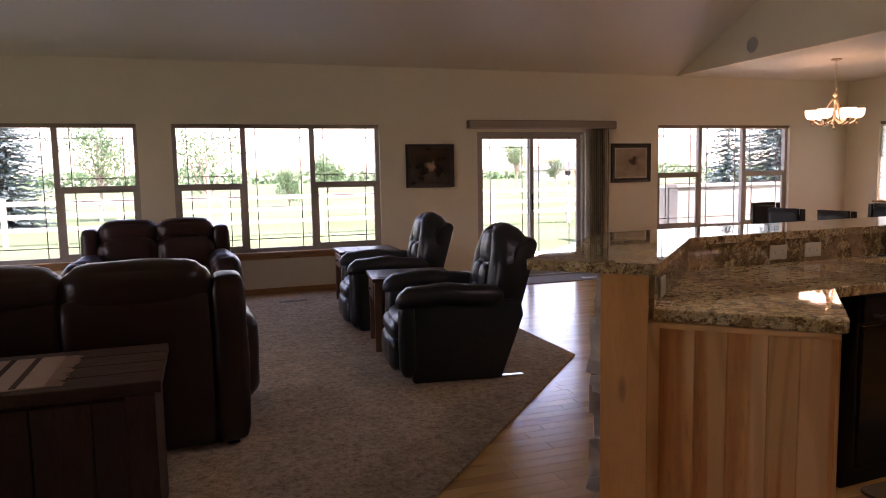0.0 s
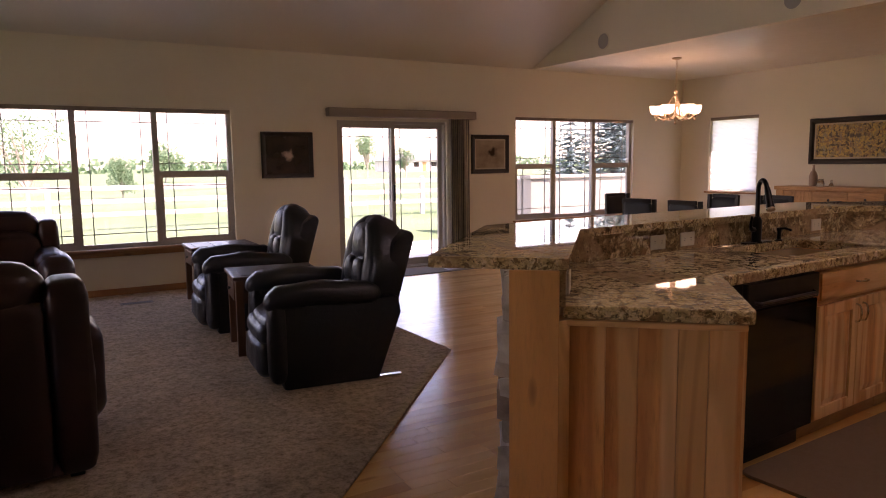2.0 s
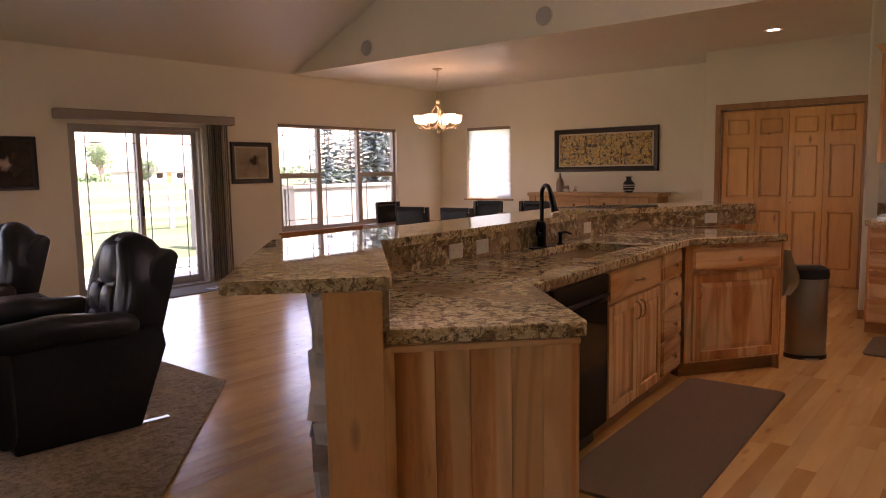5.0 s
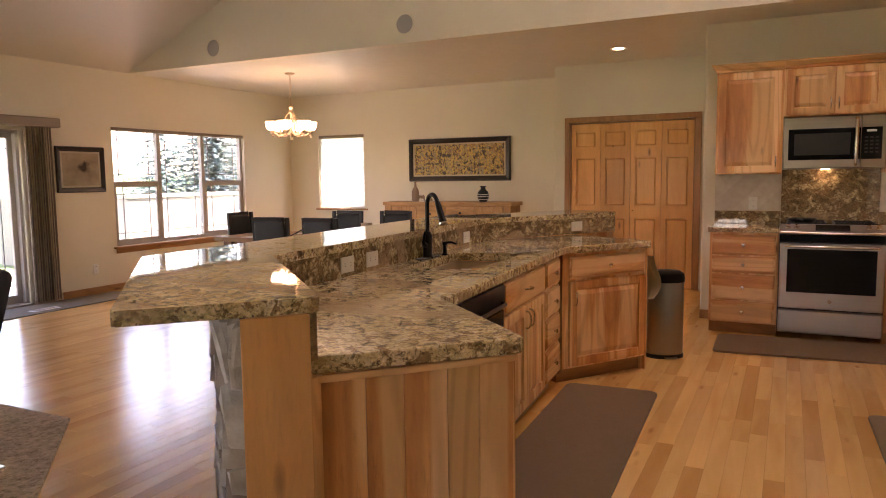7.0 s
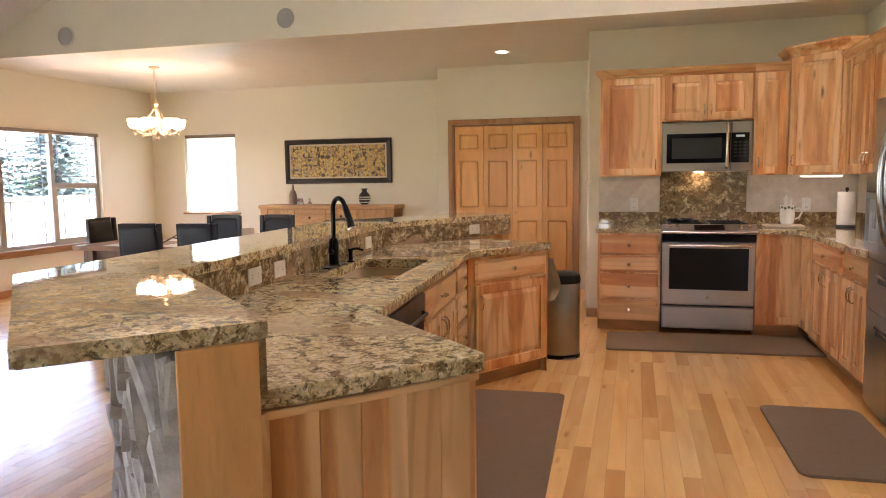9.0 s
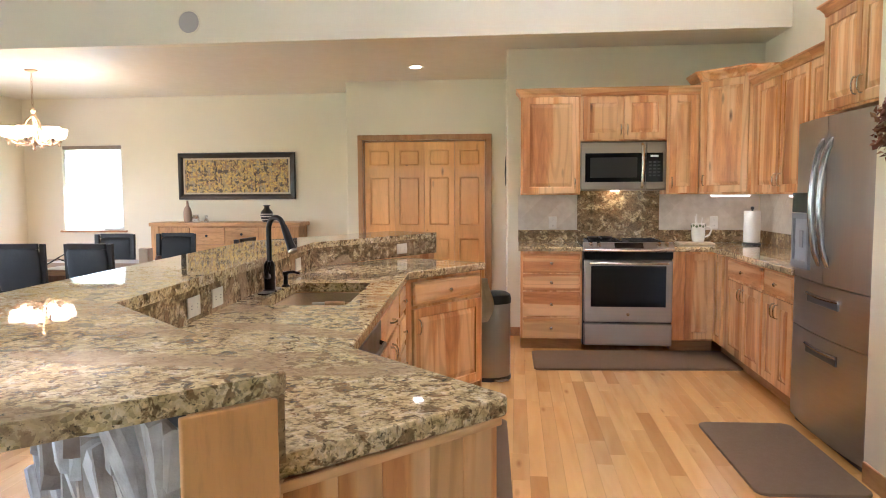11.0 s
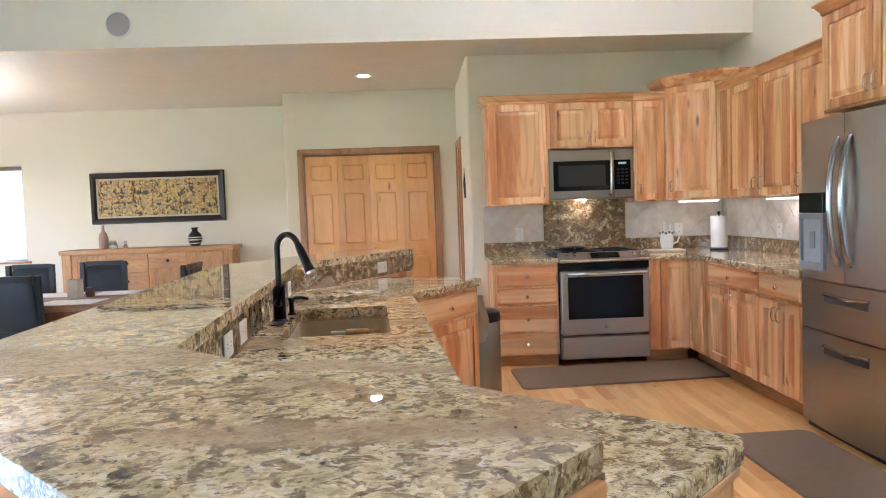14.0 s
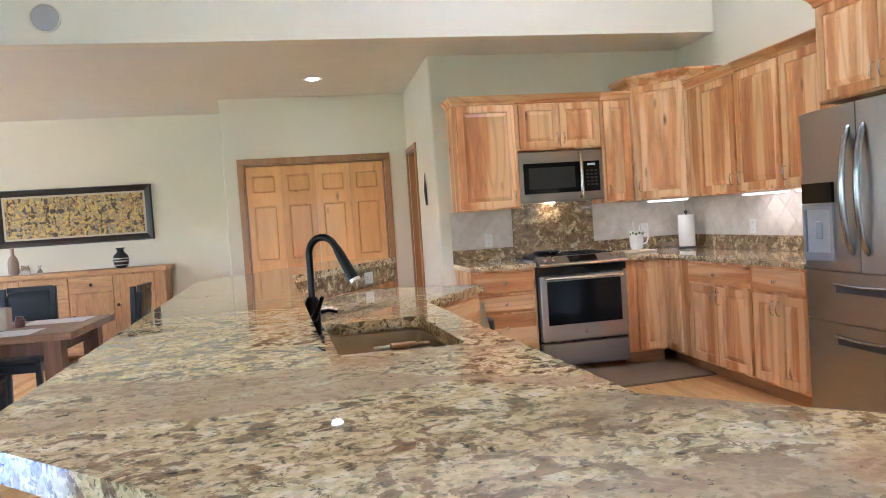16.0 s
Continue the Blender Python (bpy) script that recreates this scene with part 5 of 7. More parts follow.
M_CAN = glow("can_lamp_glow", (1.0, 0.9, 0.75), 4.0)
rl = thing("recessed_light", "lit recessed downlight with white trim ring", "ceiling light", pose(8.75, 4.85, FLAT))
part("trim_ring", lathe([(0.055, -0.002), (0.085, -0.006), (0.088, -0.001), (0.055, 0.0)], 24), M_WHITE, rl, smooth=True)
part("lamp", lathe([(0, -0.0015), (0.055, -0.0015), (0.055, -0.0005), (0, -0.0005)], 24), M_CAN, rl, "lit lamp")

# round speakers in the drop beam
M_SPK = plain("speaker_grille", (0.42, 0.39, 0.36), 0.7, scale=400, bumpy=0.5)
for y, z in ((9.275, 2.915), (6.70, 2.925)):
    s = thing("wall_speaker", "round grey speaker grille in the drop beam", "speaker", pose(BEAM_X, y, z, 0, -90, 0), "beam speakers")
    part("grille", lathe([(0, 0.008), (0.08, 0.006), (0.092, 0.003), (0.095, 0.0), (0, 0)], 28), M_SPK, s, smooth=True)
    part("rim", lathe([(0.0955, 0.0), (0.0955, 0.006), (0.105, 0.005), (0.108, 0.0)], 28), M_WALL, s, smooth=True)

# mats, bin, small things on the worktops
for poly, lbl in (([(3.45, 4.33), (5.32, 4.40), (5.35, 3.83), (3.48, 3.76)], "taupe cushioned mat before the sink"), ([(7.24, 3.64), (6.60, 3.63), (6.72, 2.0), (7.36, 2.0)], "taupe cushioned mat before the range"), ([(5.39, 2.70), (4.38, 2.68), (4.40, 2.16), (5.41, 2.17)], "taupe cushioned mat before the refrigerator")):
    solo("kitchen_mat", prism(round_poly(poly, 0.05, 4), 0.001, 0.016, 0.007, 2), M_MAT, lbl, "mat", smooth=15, group="kitchen mats")
tc = thing("trash_can", "oval stainless steel pedal bin with black lid", "trash can", pose(6.335, 3.945, 0, 0, 0, -60))


def oval(profile, sx=1.0, sy=0.72):
    return lathe(profile, 28, m=Matrix.Diagonal((sx, sy, 1, 1)))


part("body", oval([(0, 0.03), (0.135, 0.03), (0.137, 0.04), (0.137, 0.565), (0.133, 0.57), (0, 0.57)]), M_STEEL_V, tc, smooth=True)
part("lid", oval([(0.141, 0.571), (0.143, 0.60), (0.135, 0.635), (0.10, 0.655), (0, 0.66)]), M_BLACK, tc, smooth=True)
part("base", oval([(0, 0), (0.143, 0), (0.143, 0.03), (0, 0.03)]), M_BLACK, tc, smooth=True)
part("pedal", box(-0.05, 0.05, -0.165, -0.105, 0.004, 0.022, 0.005), M_CHROME, tc)
M_TOWEL = plain("cream_towel", (0.62, 0.53, 0.38), 0.95, scale=120, bumpy=0.5)
tw = bmesh.new()
for i in range(9):
    for j in range(13):
        u, h = i / 8, j / 12
        tw.verts.new((u * 0.16, -0.008 - 0.072 * math.sin(math.pi * h ** 1.6) * (0.75 + 0.25 * math.cos(u * 6)) - 0.006 * math.sin(u * 19 + h), 0.80 - h * (0.30 + 0.04 * u)))
tw.verts.ensure_lookup_table()
for i in range(8):
    for j in range(12):
        k = i * 13 + j
        tw.faces.new((tw.verts[k], tw.verts[k + 13], tw.verts[k + 14], tw.verts[k + 1]))
bmesh.ops.solidify(tw, geom=tw.faces[:], thickness=0.004)
solo("dish_towel", tw, M_TOWEL, "cream dish towel hanging at the peninsula end", "towel", pose(5.935, 3.975, 0, 0, 0, END_ANG + 90) @ pose(0.004, -0.006, 0), True)
M_CERAMIC = plain("white_ceramic", (0.80, 0.78, 0.72), 0.15, bumpy=0, coat=0.4)
M_LEAFY = plain("painted_leaf_green", (0.10, 0.14, 0.06), 0.4, bumpy=0)
cb = solo("cutting_board", box(-0.16, 0.16, -0.11, 0.11, 0, 0.018, 0.006), plain("pale_board", (0.62, 0.52, 0.36), 0.5), "pale cutting board beside the range", "cutting board", pose(7.66, 2.18, 0.9155, 0, 0, 85))
pt_ = thing("pitcher", "white ceramic pitcher with green leaf band and utensils", "pitcher", pose(7.70, 2.14, 0.934))
part("body", lathe([(0, 0), (0.045, 0), (0.055, 0.02), (0.062, 0.08), (0.06, 0.13), (0.066, 0.165), (0.062, 0.167), (0.055, 0.13), (0.05, 0.02), (0, 0.015)], 22), M_CERAMIC, pt_, smooth=True)
part("handle", tube([(0.0, -0.058, 0.135), (0.0, -0.095, 0.14), (0.0, -0.115, 0.105), (0.0, -0.095, 0.06), (0.0, -0.06, 0.045)], 0.008, 8), M_CERAMIC, pt_, smooth=True)
lb = bmesh.new()
for i in range(14):
    a = i * 2 * math.pi / 14
    merge(lb, lathe([(0, 0.0), (0.012, 0.002), (0, 0.004)], 8), pose(0.0625 * math.cos(a), 0.0625 * math.sin(a), 0.142 + 0.008 * (i % 2), 0, 90, math.degrees(a)))
part("leaf_band", lb, M_LEAFY, pt_)
for a, h in ((0.3, 0.25), (2.0, 0.23), (4.0, 0.22)):
    part("utensil", tube([(0.01 * math.cos(a), 0.01 * math.sin(a), 0.02), (0.035 * math.cos(a), 0.035 * math.sin(a), h)], [0.004, 0.007], 6), M_WHITE, pt_)
ph = thing("paper_towel_holder", "upright paper towel roll on a metal stand", "paper towels", pose(7.62, 1.70, 0.9155))
part("stand", lathe([(0, 0), (0.08, 0), (0.08, 0.012), (0.02, 0.018), (0.008, 0.02), (0.008, 0.31), (0.014, 0.315), (0.014, 0.335), (0, 0.34)], 18), M_BLACK, ph, smooth=True)
part("roll", lathe([(0.02, 0.022), (0.068, 0.022), (0.07, 0.026), (0.07, 0.296), (0.068, 0.30), (0.02, 0.30)], 26), plain("paper_white", (0.82, 0.81, 0.78), 0.9, scale=90), ph, smooth=True)
sl_ = thing("skillet", "black skillet on the range cooktop", "pan", pose(7.55, 3.03, 0.9585))
part("pan", lathe([(0, 0), (0.09, 0), (0.115, 0.03), (0.112, 0.031), (0.088, 0.005), (0, 0.004)], 22), M_BLACK, sl_, smooth=True)
part("handle", tube([(-0.11, 0.0, 0.025), (-0.2, 0.03, 0.04), (-0.27, 0.05, 0.045)], [0.009, 0.008, 0.01], 8), M_BLACK, sl_, smooth=True)

# ---- living room ----
def prof_y(profile, y0, y1, r=0.0, seg=2):
    """A block with the given (x, z) outline, from y0 to y1."""
    b = prism(profile, y0, y1, 0)
    for v in b.verts:
        v.co = Vector((v.co.x, v.co.z, v.co.y))
    if r:
        bmesh.ops.bevel(b, geom=b.edges[:], offset=r, segments=seg, profile=0.5, affect="EDGES", clamp_overlap=True)
    return b


def lean(bm, x, z, deg):
    bm.transform(pose(x, 0, z) @ pose(0, 0, 0, 0, deg, 0) @ pose(-x, 0, -z))
    return bm


def recliner(m, label):
    r = thing("recliner", label, "recliner", m, "recliners by the patio door")
    side = [(0.03, 0.016), (0.64, 0.016), (0.80, 0.44), (0.78, 0.55), (0.05, 0.53), (0.0, 0.40)]
    for y0 in (0.0, 0.70):
        part("side_panel", prof_y(side, y0 + 0.02, y0 + 0.14, 0.02), M_LEATHER_BLK, r, smooth=True)
        a = puff(-0.06, 0.66, y0 - 0.01, y0 + 0.165, 0.50, 0.645, 0.07, 4, 0.008, y0 + 1)
        for v in a.verts:
            v.co.z += 0.03 * max(0, 1 - abs(v.co.x - 0.25) / 0.4) - 0.05 * max(0, -v.co.x / 0.06 + 0.2) * 0.3
        part("armrest", a, M_LEATHER_BLK, r, smooth=True)
        part("arm_front", puff(-0.05, 0.06, y0 + 0.0, y0 + 0.155, 0.06, 0.56, 0.05, 3, 0.006, y0 + 2), M_LEATHER_BLK, r, smooth=True)
    part("seat", puff(-0.05, 0.62, 0.15, 0.70, 0.26, 0.46, 0.08, 4, 0.02, 3), M_LEATHER_BLK, r, smooth=True)
    part("footrest", puff(-0.10, 0.02, 0.155, 0.695, 0.07, 0.30, 0.055, 4, 0.015, 4), M_LEATHER_BLK, r, smooth=True)
    part("footrest_upper", puff(-0.09, 0.03, 0.155, 0.695, 0.28, 0.40, 0.05, 4, 0.01, 5), M_LEATHER_BLK, r, smooth=True)
    shell = prof_y([(0.60, 0.30), (0.78, 0.34), (0.845, 0.95), (0.80, 0.99), (0.70, 0.90)], 0.10, 0.75, 0.03, 2)
    part("back_shell", lean(shell, 0.7, 0.4, 10), M_LEATHER_BLK, r, smooth=True)
    # head pillow, lower pillow and two side wings, each stuffed
    hp = puff(0.56, 0.78, 0.25, 0.60, 0.70, 1.03, 0.11, 6, 0.03, 6)
    for v in hp.verts:
        v.co.z -= 0.4 * max(0.0, abs(v.co.y - 0.425) - 0.06) ** 1.5
    part("head_pillow", lean(hp, 0.66, 0.4, 11), M_LEATHER_BLK, r, smooth=True)
    for z0, z1, s in ((0.42, 0.60, 7), (0.58, 0.76, 8)):
        for k, y0 in enumerate((0.245, 0.425)):
            part("back_tuft", lean(puff(0.545, 0.70, y0 - 0.004, y0 + 0.186, z0 - 0.01, z1 + 0.01, 0.055, 6, 0.022, s + k * 20), 0.66, 0.4, 10), M_LEATHER_BLK, r, smooth=True)
    for s in (-1, 1):
        w = puff(0.555, 0.80, -0.095, 0.095, 0.44, 1.035, 0.095, 7, 0.012, 9 + s)
        for v in w.verts:
            v.co.y += 0.425 + s * 0.225
            v.co.y -= s * 1.05 * max(0.0, v.co.z - 0.74) ** 1.55
        part("back_wing", lean(w, 0.66, 0.4, 11), M_LEATHER_BLK, r, smooth=True)
    part("base", box(0.06, 0.66, 0.16, 0.69, 0.02, 0.27, 0.01), M_BLACK, r)
    for y in (0.06, 0.79):
        part("metal_foot", box(0.10, 0.80, y - 0.02, y + 0.02, 0.0145, 0.028, 0.003), M_CHROME, r, "bare metal skid")
    return r


recliner(pose(2.075, 6.49, 0, 0, 0, -7), "black leather recliner beside the end table")
recliner(pose(2.095, 8.215, 0, 0, 0, -5), "black leather recliner by the patio door wall")


def end_table(m, label, w=0.66, d=0.62, h=0.60):
    t = thing("end_table", label, "end table", m, "dark wood end tables")
    part("tabletop", box(0, w, 0, d, h - 0.03, h, 0.007), M_DARKWOOD, t)
    for i in range(3):
        part("slate_inlay", box(0.06 + i * (w - 0.12) / 3 + 0.004, 0.06 + (i + 1) * (w - 0.12) / 3 - 0.004, 0.06, d - 0.06, h + 0.0005, h + 0.004), M_SLATE, t, "dark slate tile")
    part("apron", box(0.03, w - 0.03, 0.03, d - 0.03, h - 0.20, h - 0.031, 0.003), M_DARKWOOD, t)
    dr_ = part("drawer", box(0.012, 0.029, 0.09, d - 0.09, h - 0.185, h - 0.05, 0.004), M_TABLEFRONT, t)
    part("knob", lathe([(0, 0.022), (0.01, 0.02), (0.013, 0.012), (0.005, 0.0), (0, 0)], 12, m=pose(0.012, d / 2, h - 0.115, 0, -90)), M_BLACK, dr_, smooth=True)
    for x in (0.02, w - 0.075):
        for y in (0.02, d - 0.075):
            part("leg", box(x, x + 0.055, y, y + 0.055, 0.014, h - 0.031, 0.004), M_TABLEFRONT, t)
    return t


M_SLATE = plain("dark_slate", (0.07, 0.06, 0.055), 0.35, scale=12, vary=0.4, bumpy=0.1)
M_TABLEFRONT = wood("walnut_front", (0.20, 0.09, 0.04), (0.11, 0.045, 0.02), (0.03, 0.012, 0.006), "z", rough=0.35)
end_table(pose(2.065, 7.47, 0, 0, 0, -8) @ pose(0, -0.02, 0), "dark wood end table with slate inlay between recliners", d=0.56)
end_table(pose(2.20, 9.52, 0, 0, 0, -2), "dark wood end table beside the window", d=0.56)
solo("remote_control", box(-0.08, 0.08, -0.022, 0.022, 0, 0.018, 0.006), M_BLACK, "black remote control on the end table", "remote control", pose(2.615, 7.57, 0.605, 0, 0, 25))


def couch(m, w, seats, label):
    s = thing("sofa", label, "sofa", m)
    part("base", box(0.04, w - 0.04, 0.05, 0.82, 0.03, 0.32, 0.03), M_LEATHER_BRN, s, smooth=True)
    arm = 0.20
    for x0, k in ((0.0, 1), (w - arm, 2)):
        part("armrest", puff(x0 - 0.01, x0 + arm + 0.01, 0.16, 0.92, 0.46, 0.66, 0.09, 5, 0.015, k), M_LEATHER_BRN, s, smooth=True)
        part("arm_side", puff(x0 + 0.01, x0 + arm - 0.01, 0.06, 0.90, 0.03, 0.54, 0.05, 5, 0.01, k + 3), M_LEATHER_BRN, s, smooth=True)
        part("arm_scroll", puff(x0 - 0.08 * (2 - k), x0 + arm + 0.08 * (k - 1), 0.42, 0.98, 0.12, 0.63, 0.10, 5, 0.015, k + 6), M_LEATHER_BRN, s, smooth=True)
        part("back_corner", puff(x0 + (0.0 if k == 1 else 0.03), x0 + arm - (0.03 if k == 1 else 0.0), 0.006, 0.28, 0.05, 0.905, 0.05, 5, 0.012, k + 9), M_LEATHER_BRN, s, smooth=True)
    sw = (w - 2 * arm + 0.06) / seats
    for i in range(seats):
        x0 = arm - 0.03 + i * sw
        part("back_panel", puff(x0 + 0.004, x0 + sw - 0.004, 0.0, 0.20, 0.05, 0.83, 0.035, 5, 0.01, i + 20), M_LEATHER_BRN, s, smooth=True)
        part("head_roll", puff(x0 + 0.006, x0 + sw - 0.006, 0.012, 0.29, 0.74, 0.985, 0.10, 5, 0.02, i + 30), M_LEATHER_BRN, s, smooth=True)
        part("back_cushion", puff(x0 + 0.01, x0 + sw - 0.01, 0.17, 0.38, 0.44, 0.80, 0.09, 5, 0.03, i + 40), M_LEATHER_BRN, s, smooth=True)
        part("seat_cushion", puff(x0 + 0.006, x0 + sw - 0.006, 0.24, 0.92, 0.28, 0.50, 0.09, 5, 0.02, i + 50), M_LEATHER_BRN, s, smooth=True)
        part("foot_panel", puff(x0 + 0.006, x0 + sw - 0.006, 0.80, 0.93, 0.05, 0.30, 0.05, 4, 0.012, i + 60), M_LEATHER_BRN, s, smooth=True)
    for x in (0.06, w - 0.12):
        for y in (0.08, 0.74):
            part("foot", box(x, x + 0.06, y, y + 0.06, 0.014, 0.04, 0.004), M_BLACK, s)
    return s


couch(pose(-1.36, 5.80, 0), 2.39, 3, "three-seat dark brown leather sofa beside the chest")
couch(pose(1.10, 10.25, 0, 0, 0, 180), 1.44, 2, "dark brown leather loveseat below the window")

# rustic chest behind the sofa, with a woven runner
ch = thing("chest", "dark rustic wooden chest behind the sofa", "chest", pose(-1.15, 4.80, 0))
M_CHEST = wood("old_dark_boards", (0.062, 0.023, 0.015), (0.033, 0.011, 0.008), (0.015, 0.007, 0.005), "z", rough=0.5, coat=0.0, streak=2.0)
M_CHEST_H = wood("old_dark_boards_level", (0.075, 0.027, 0.017), (0.037, 0.013, 0.008), (0.015, 0.007, 0.005), "x", rough=0.45, coat=0.0, streak=2.0)
part("body", box(0.03, 1.79, 0.03, 0.60, 0.014, 0.63, 0.004), M_CHEST_H, ch)
for i in range(9):
    part("front_board", box(0.04 + i * 0.194, 0.23 + i * 0.194, 0.012, 0.029, 0.03, 0.62, 0.004), M_CHEST, ch)
for i in range(4):
    part("lid_board", box(0.0, 1.823, 0.0 + i * 0.157, 0.155 + i * 0.157, 0.636, 0.68, 0.006), M_CHEST_H, ch)
for x in (0.02, 1.70):
    part("corner_post", box(x, x + 0.10, 0.002, 0.011, 0.014, 0.635, 0.003), M_CHEST, ch)
    part("stud", lathe([(0, 0.01), (0.012, 0.007), (0.014, 0), (0, 0)], 10, m=pose(x + 0.05, 0.002, 0.15, 90)), M_CHROME, ch)
M_CLOTH = plain("woven_tan_cloth", (0.52, 0.375, 0.285), 0.95, scale=220, vary=0.25, bumpy=0.4)
M_CLOTH_D = plain("woven_brown_stripe", (0.07, 0.045, 0.035), 0.95, scale=220, vary=0.25, bumpy=0.4)
rn = thing("table_runner", "tan woven runner with brown stripes and fringe", "runner", pose(-0.95, 4.86, 0.681))
part("cloth", soft(box(0, 1.24, 0, 0.46, 0, 0.005), 0.3, 0.0004), M_CLOTH, rn)
for x in (1.04, 1.13, 0.30, 0.16):
    part("stripe", box(x, x + 0.022, 0.002, 0.458, 0.0052, 0.0065), M_CLOTH_D, rn)
fr_ = bmesh.new()
rng = random.Random(3)
for i in range(36):
    y0 = 0.006 + i * 0.0127
    dy = rng.uniform(-0.012, 0.012)
    tube([(1.238, y0, 0.003), (1.27, y0 + dy * 0.5, 0.0035), (1.295 + rng.uniform(-0.008, 0.01), y0 + dy, 0.003)], 0.0026, 5, bm=fr_)
part("fringe", fr_, M_CLOTH, rn)

# framed pictures on the window wall
def picture(name, m, w, h, border, frame_mat, art_mat, label, liner=None, depth=0.03):
    p = thing(name, label, "picture", m)
    b = bmesh.new()
    prof = [(0, 0), (border * 0.15, depth), (border * 0.6, depth * 0.8), (border, depth * 0.35), (border, 0.002)]
    loops = []
    for d, t in prof:
        loops.append([b.verts.new((x, -t, z)) for x, z in ((d, d), (w - d, d), (w - d, h - d), (d, h - d))])
    for lo, hi in zip(loops, loops[1:]):
        for i in range(4):
            b.faces.new((lo[i], lo[(i + 1) % 4], hi[(i + 1) % 4], hi[i]))
    part("frame", b, frame_mat, p)
    if liner:
        g = 0.022
        part("liner", holed("x", -depth * 0.35, -0.001, border, w - border, border, h - border, [(border + g, w - border - g, border + g, h - border - g)]), liner, p)
        border += g
    part("print", box(border - 0.001, w - border + 0.001, -0.006, -0.001, border - 0.001, h - border + 0.001), art_mat, p)
    return p


M_PFRAME = plain("black_brown_frame", (0.018, 0.012, 0.010), 0.35, scale=40, vary=0.3)


def art(name, light, mid, dark, at, size):
    """A picture with one soft pale shape on a dark or pale ground."""
    m = Mat(name, rough=0.25, coat=0.3)
    v = m.coords()
    s = m.n("ShaderNodeVectorMath")
    s.operation = "DISTANCE"
    wob = m.n("ShaderNodeVectorMath")
    wob.operation = "MULTIPLY_ADD"
    nz = m.n("ShaderNodeTexNoise", Scale=9.0, Detail=4.0)
    m.link(v, nz.inputs["Vector"])
    m.link(nz.outputs["Color"], wob.inputs[0])
    wob.inputs[1].default_value = (0.16, 0.16, 0.16)
    m.link(v, wob.inputs[2])
    m.link(wob.outputs[0], s.inputs[0])
    s.inputs[1].default_value = (at[0] + 0.08, 0.08, at[1] + 0.08)
    ground = m.mix(dark, mid, m.grey(m.noise(v, 6, 4), 0, 1))
    m.color(m.mix(ground, light, m.grey(s.outputs["Value"], 1.0, 0.0, size * 0.5, size)))
    return m.mat


picture("framed_picture", pose(3.29, NY - 0.001, 1.24), 0.645, 0.552, 0.055, M_PFRAME, art("night_print", (0.55, 0.42, 0.33), (0.045, 0.03, 0.022), (0.012, 0.009, 0.008), (0.34, 0.27), 0.08), "dark framed picture with a small pale shape")
picture("framed_picture", pose(6.255, NY - 0.001, 1.243), 0.645, 0.545, 0.06, M_PFRAME, art("pale_print", (0.05, 0.03, 0.02), (0.42, 0.34, 0.24), (0.25, 0.19, 0.13), (0.37, 0.30), 0.085), "dark framed picture with a pale ground", plain("linen_liner", (0.45, 0.38, 0.28), 0.7))

# floor register and door mat
rgm = plain("register_tan", (0.30, 0.24, 0.17), 0.5)
rv = thing("floor_register", "tan metal floor register near the window wall", "vent", pose(1.60, 10.05, 0.0145))
part("frame", holed("x", 0.0, 0.11, 0.0, 0.31, 0.0, 0.004, []), rgm, rv)
for i in range(12):
    part("slat", box(0.025 + i * 0.0225, 0.036 + i * 0.0225, 0.02, 0.09, 0.0042, 0.006), M_BLACK, rv)
solo("door_mat", prism(round_poly([(4.15, 10.66), (6.9, 10.66), (6.9, 10.12), (4.15, 10.12)], 0.02), 0.001, 0.010, 0.003), plain("door_mat_weave", (0.20, 0.165, 0.12), 0.95, scale=150, bumpy=0.5), "low beige runner mat at the patio door", "mat")
rv = thing("floor_register", "pale metal floor register at the patio door", "vent", pose(5.55, 10.22, 0.0105))
part("frame", holed("x", 0.0, 0.11, 0.0, 0.31, 0.0, 0.004, []), M_WHITE, rv)
for i in range(12):
    part("slat", box(0.025 + i * 0.0225, 0.036 + i * 0.0225, 0.02, 0.09, 0.0042, 0.006), rgm, rv)
outlet(pose(6.70, NY - 0.001, 0.31), False, "white electrical outlet low on the wall", M_WHITE)

# ---- dining corner ----
dt = thing("dining_table", "rustic plank dining table with thick square legs", "table", pose(6.62, 6.48, 0))
TW, TL = 0.97, 2.22
M_TABLELEG = wood("table_leg_timber", (0.27, 0.115, 0.052), (0.14, 0.055, 0.024), (0.04, 0.016, 0.008), "z", rough=0.35, coat=0.1, streak=1.5)
M_TABLE = wood("table_boards", (0.40, 0.205, 0.09), (0.22, 0.10, 0.042), (0.05, 0.02, 0.01), "y", rough=0.34, coat=0.2, streak=1.5)
for i in range(5):
    part("top_board", box(i * TW / 5 + 0.0008, (i + 1) * TW / 5 - 0.0008, 0.101, TL - 0.101, 0.715, 0.76, 0.004), M_TABLE, dt)
for y0 in (0.0, TL - 0.10):
    part("end_board", box(0, TW, y0, y0 + 0.10, 0.7145, 0.761, 0.004), M_TABLE, dt)
part("apron", holed("x", 0.12, TL - 0.12, 0.10, TW - 0.10, 0.62, 0.7142, []), M_TABLELEG, dt)
for x in (0.05, TW - 0.16):
    for y in (0.08, TL - 0.19):
        part("leg", box(x, x + 0.11, y, y + 0.11, 0, 0.7142, 0.006), M_TABLELEG, dt)


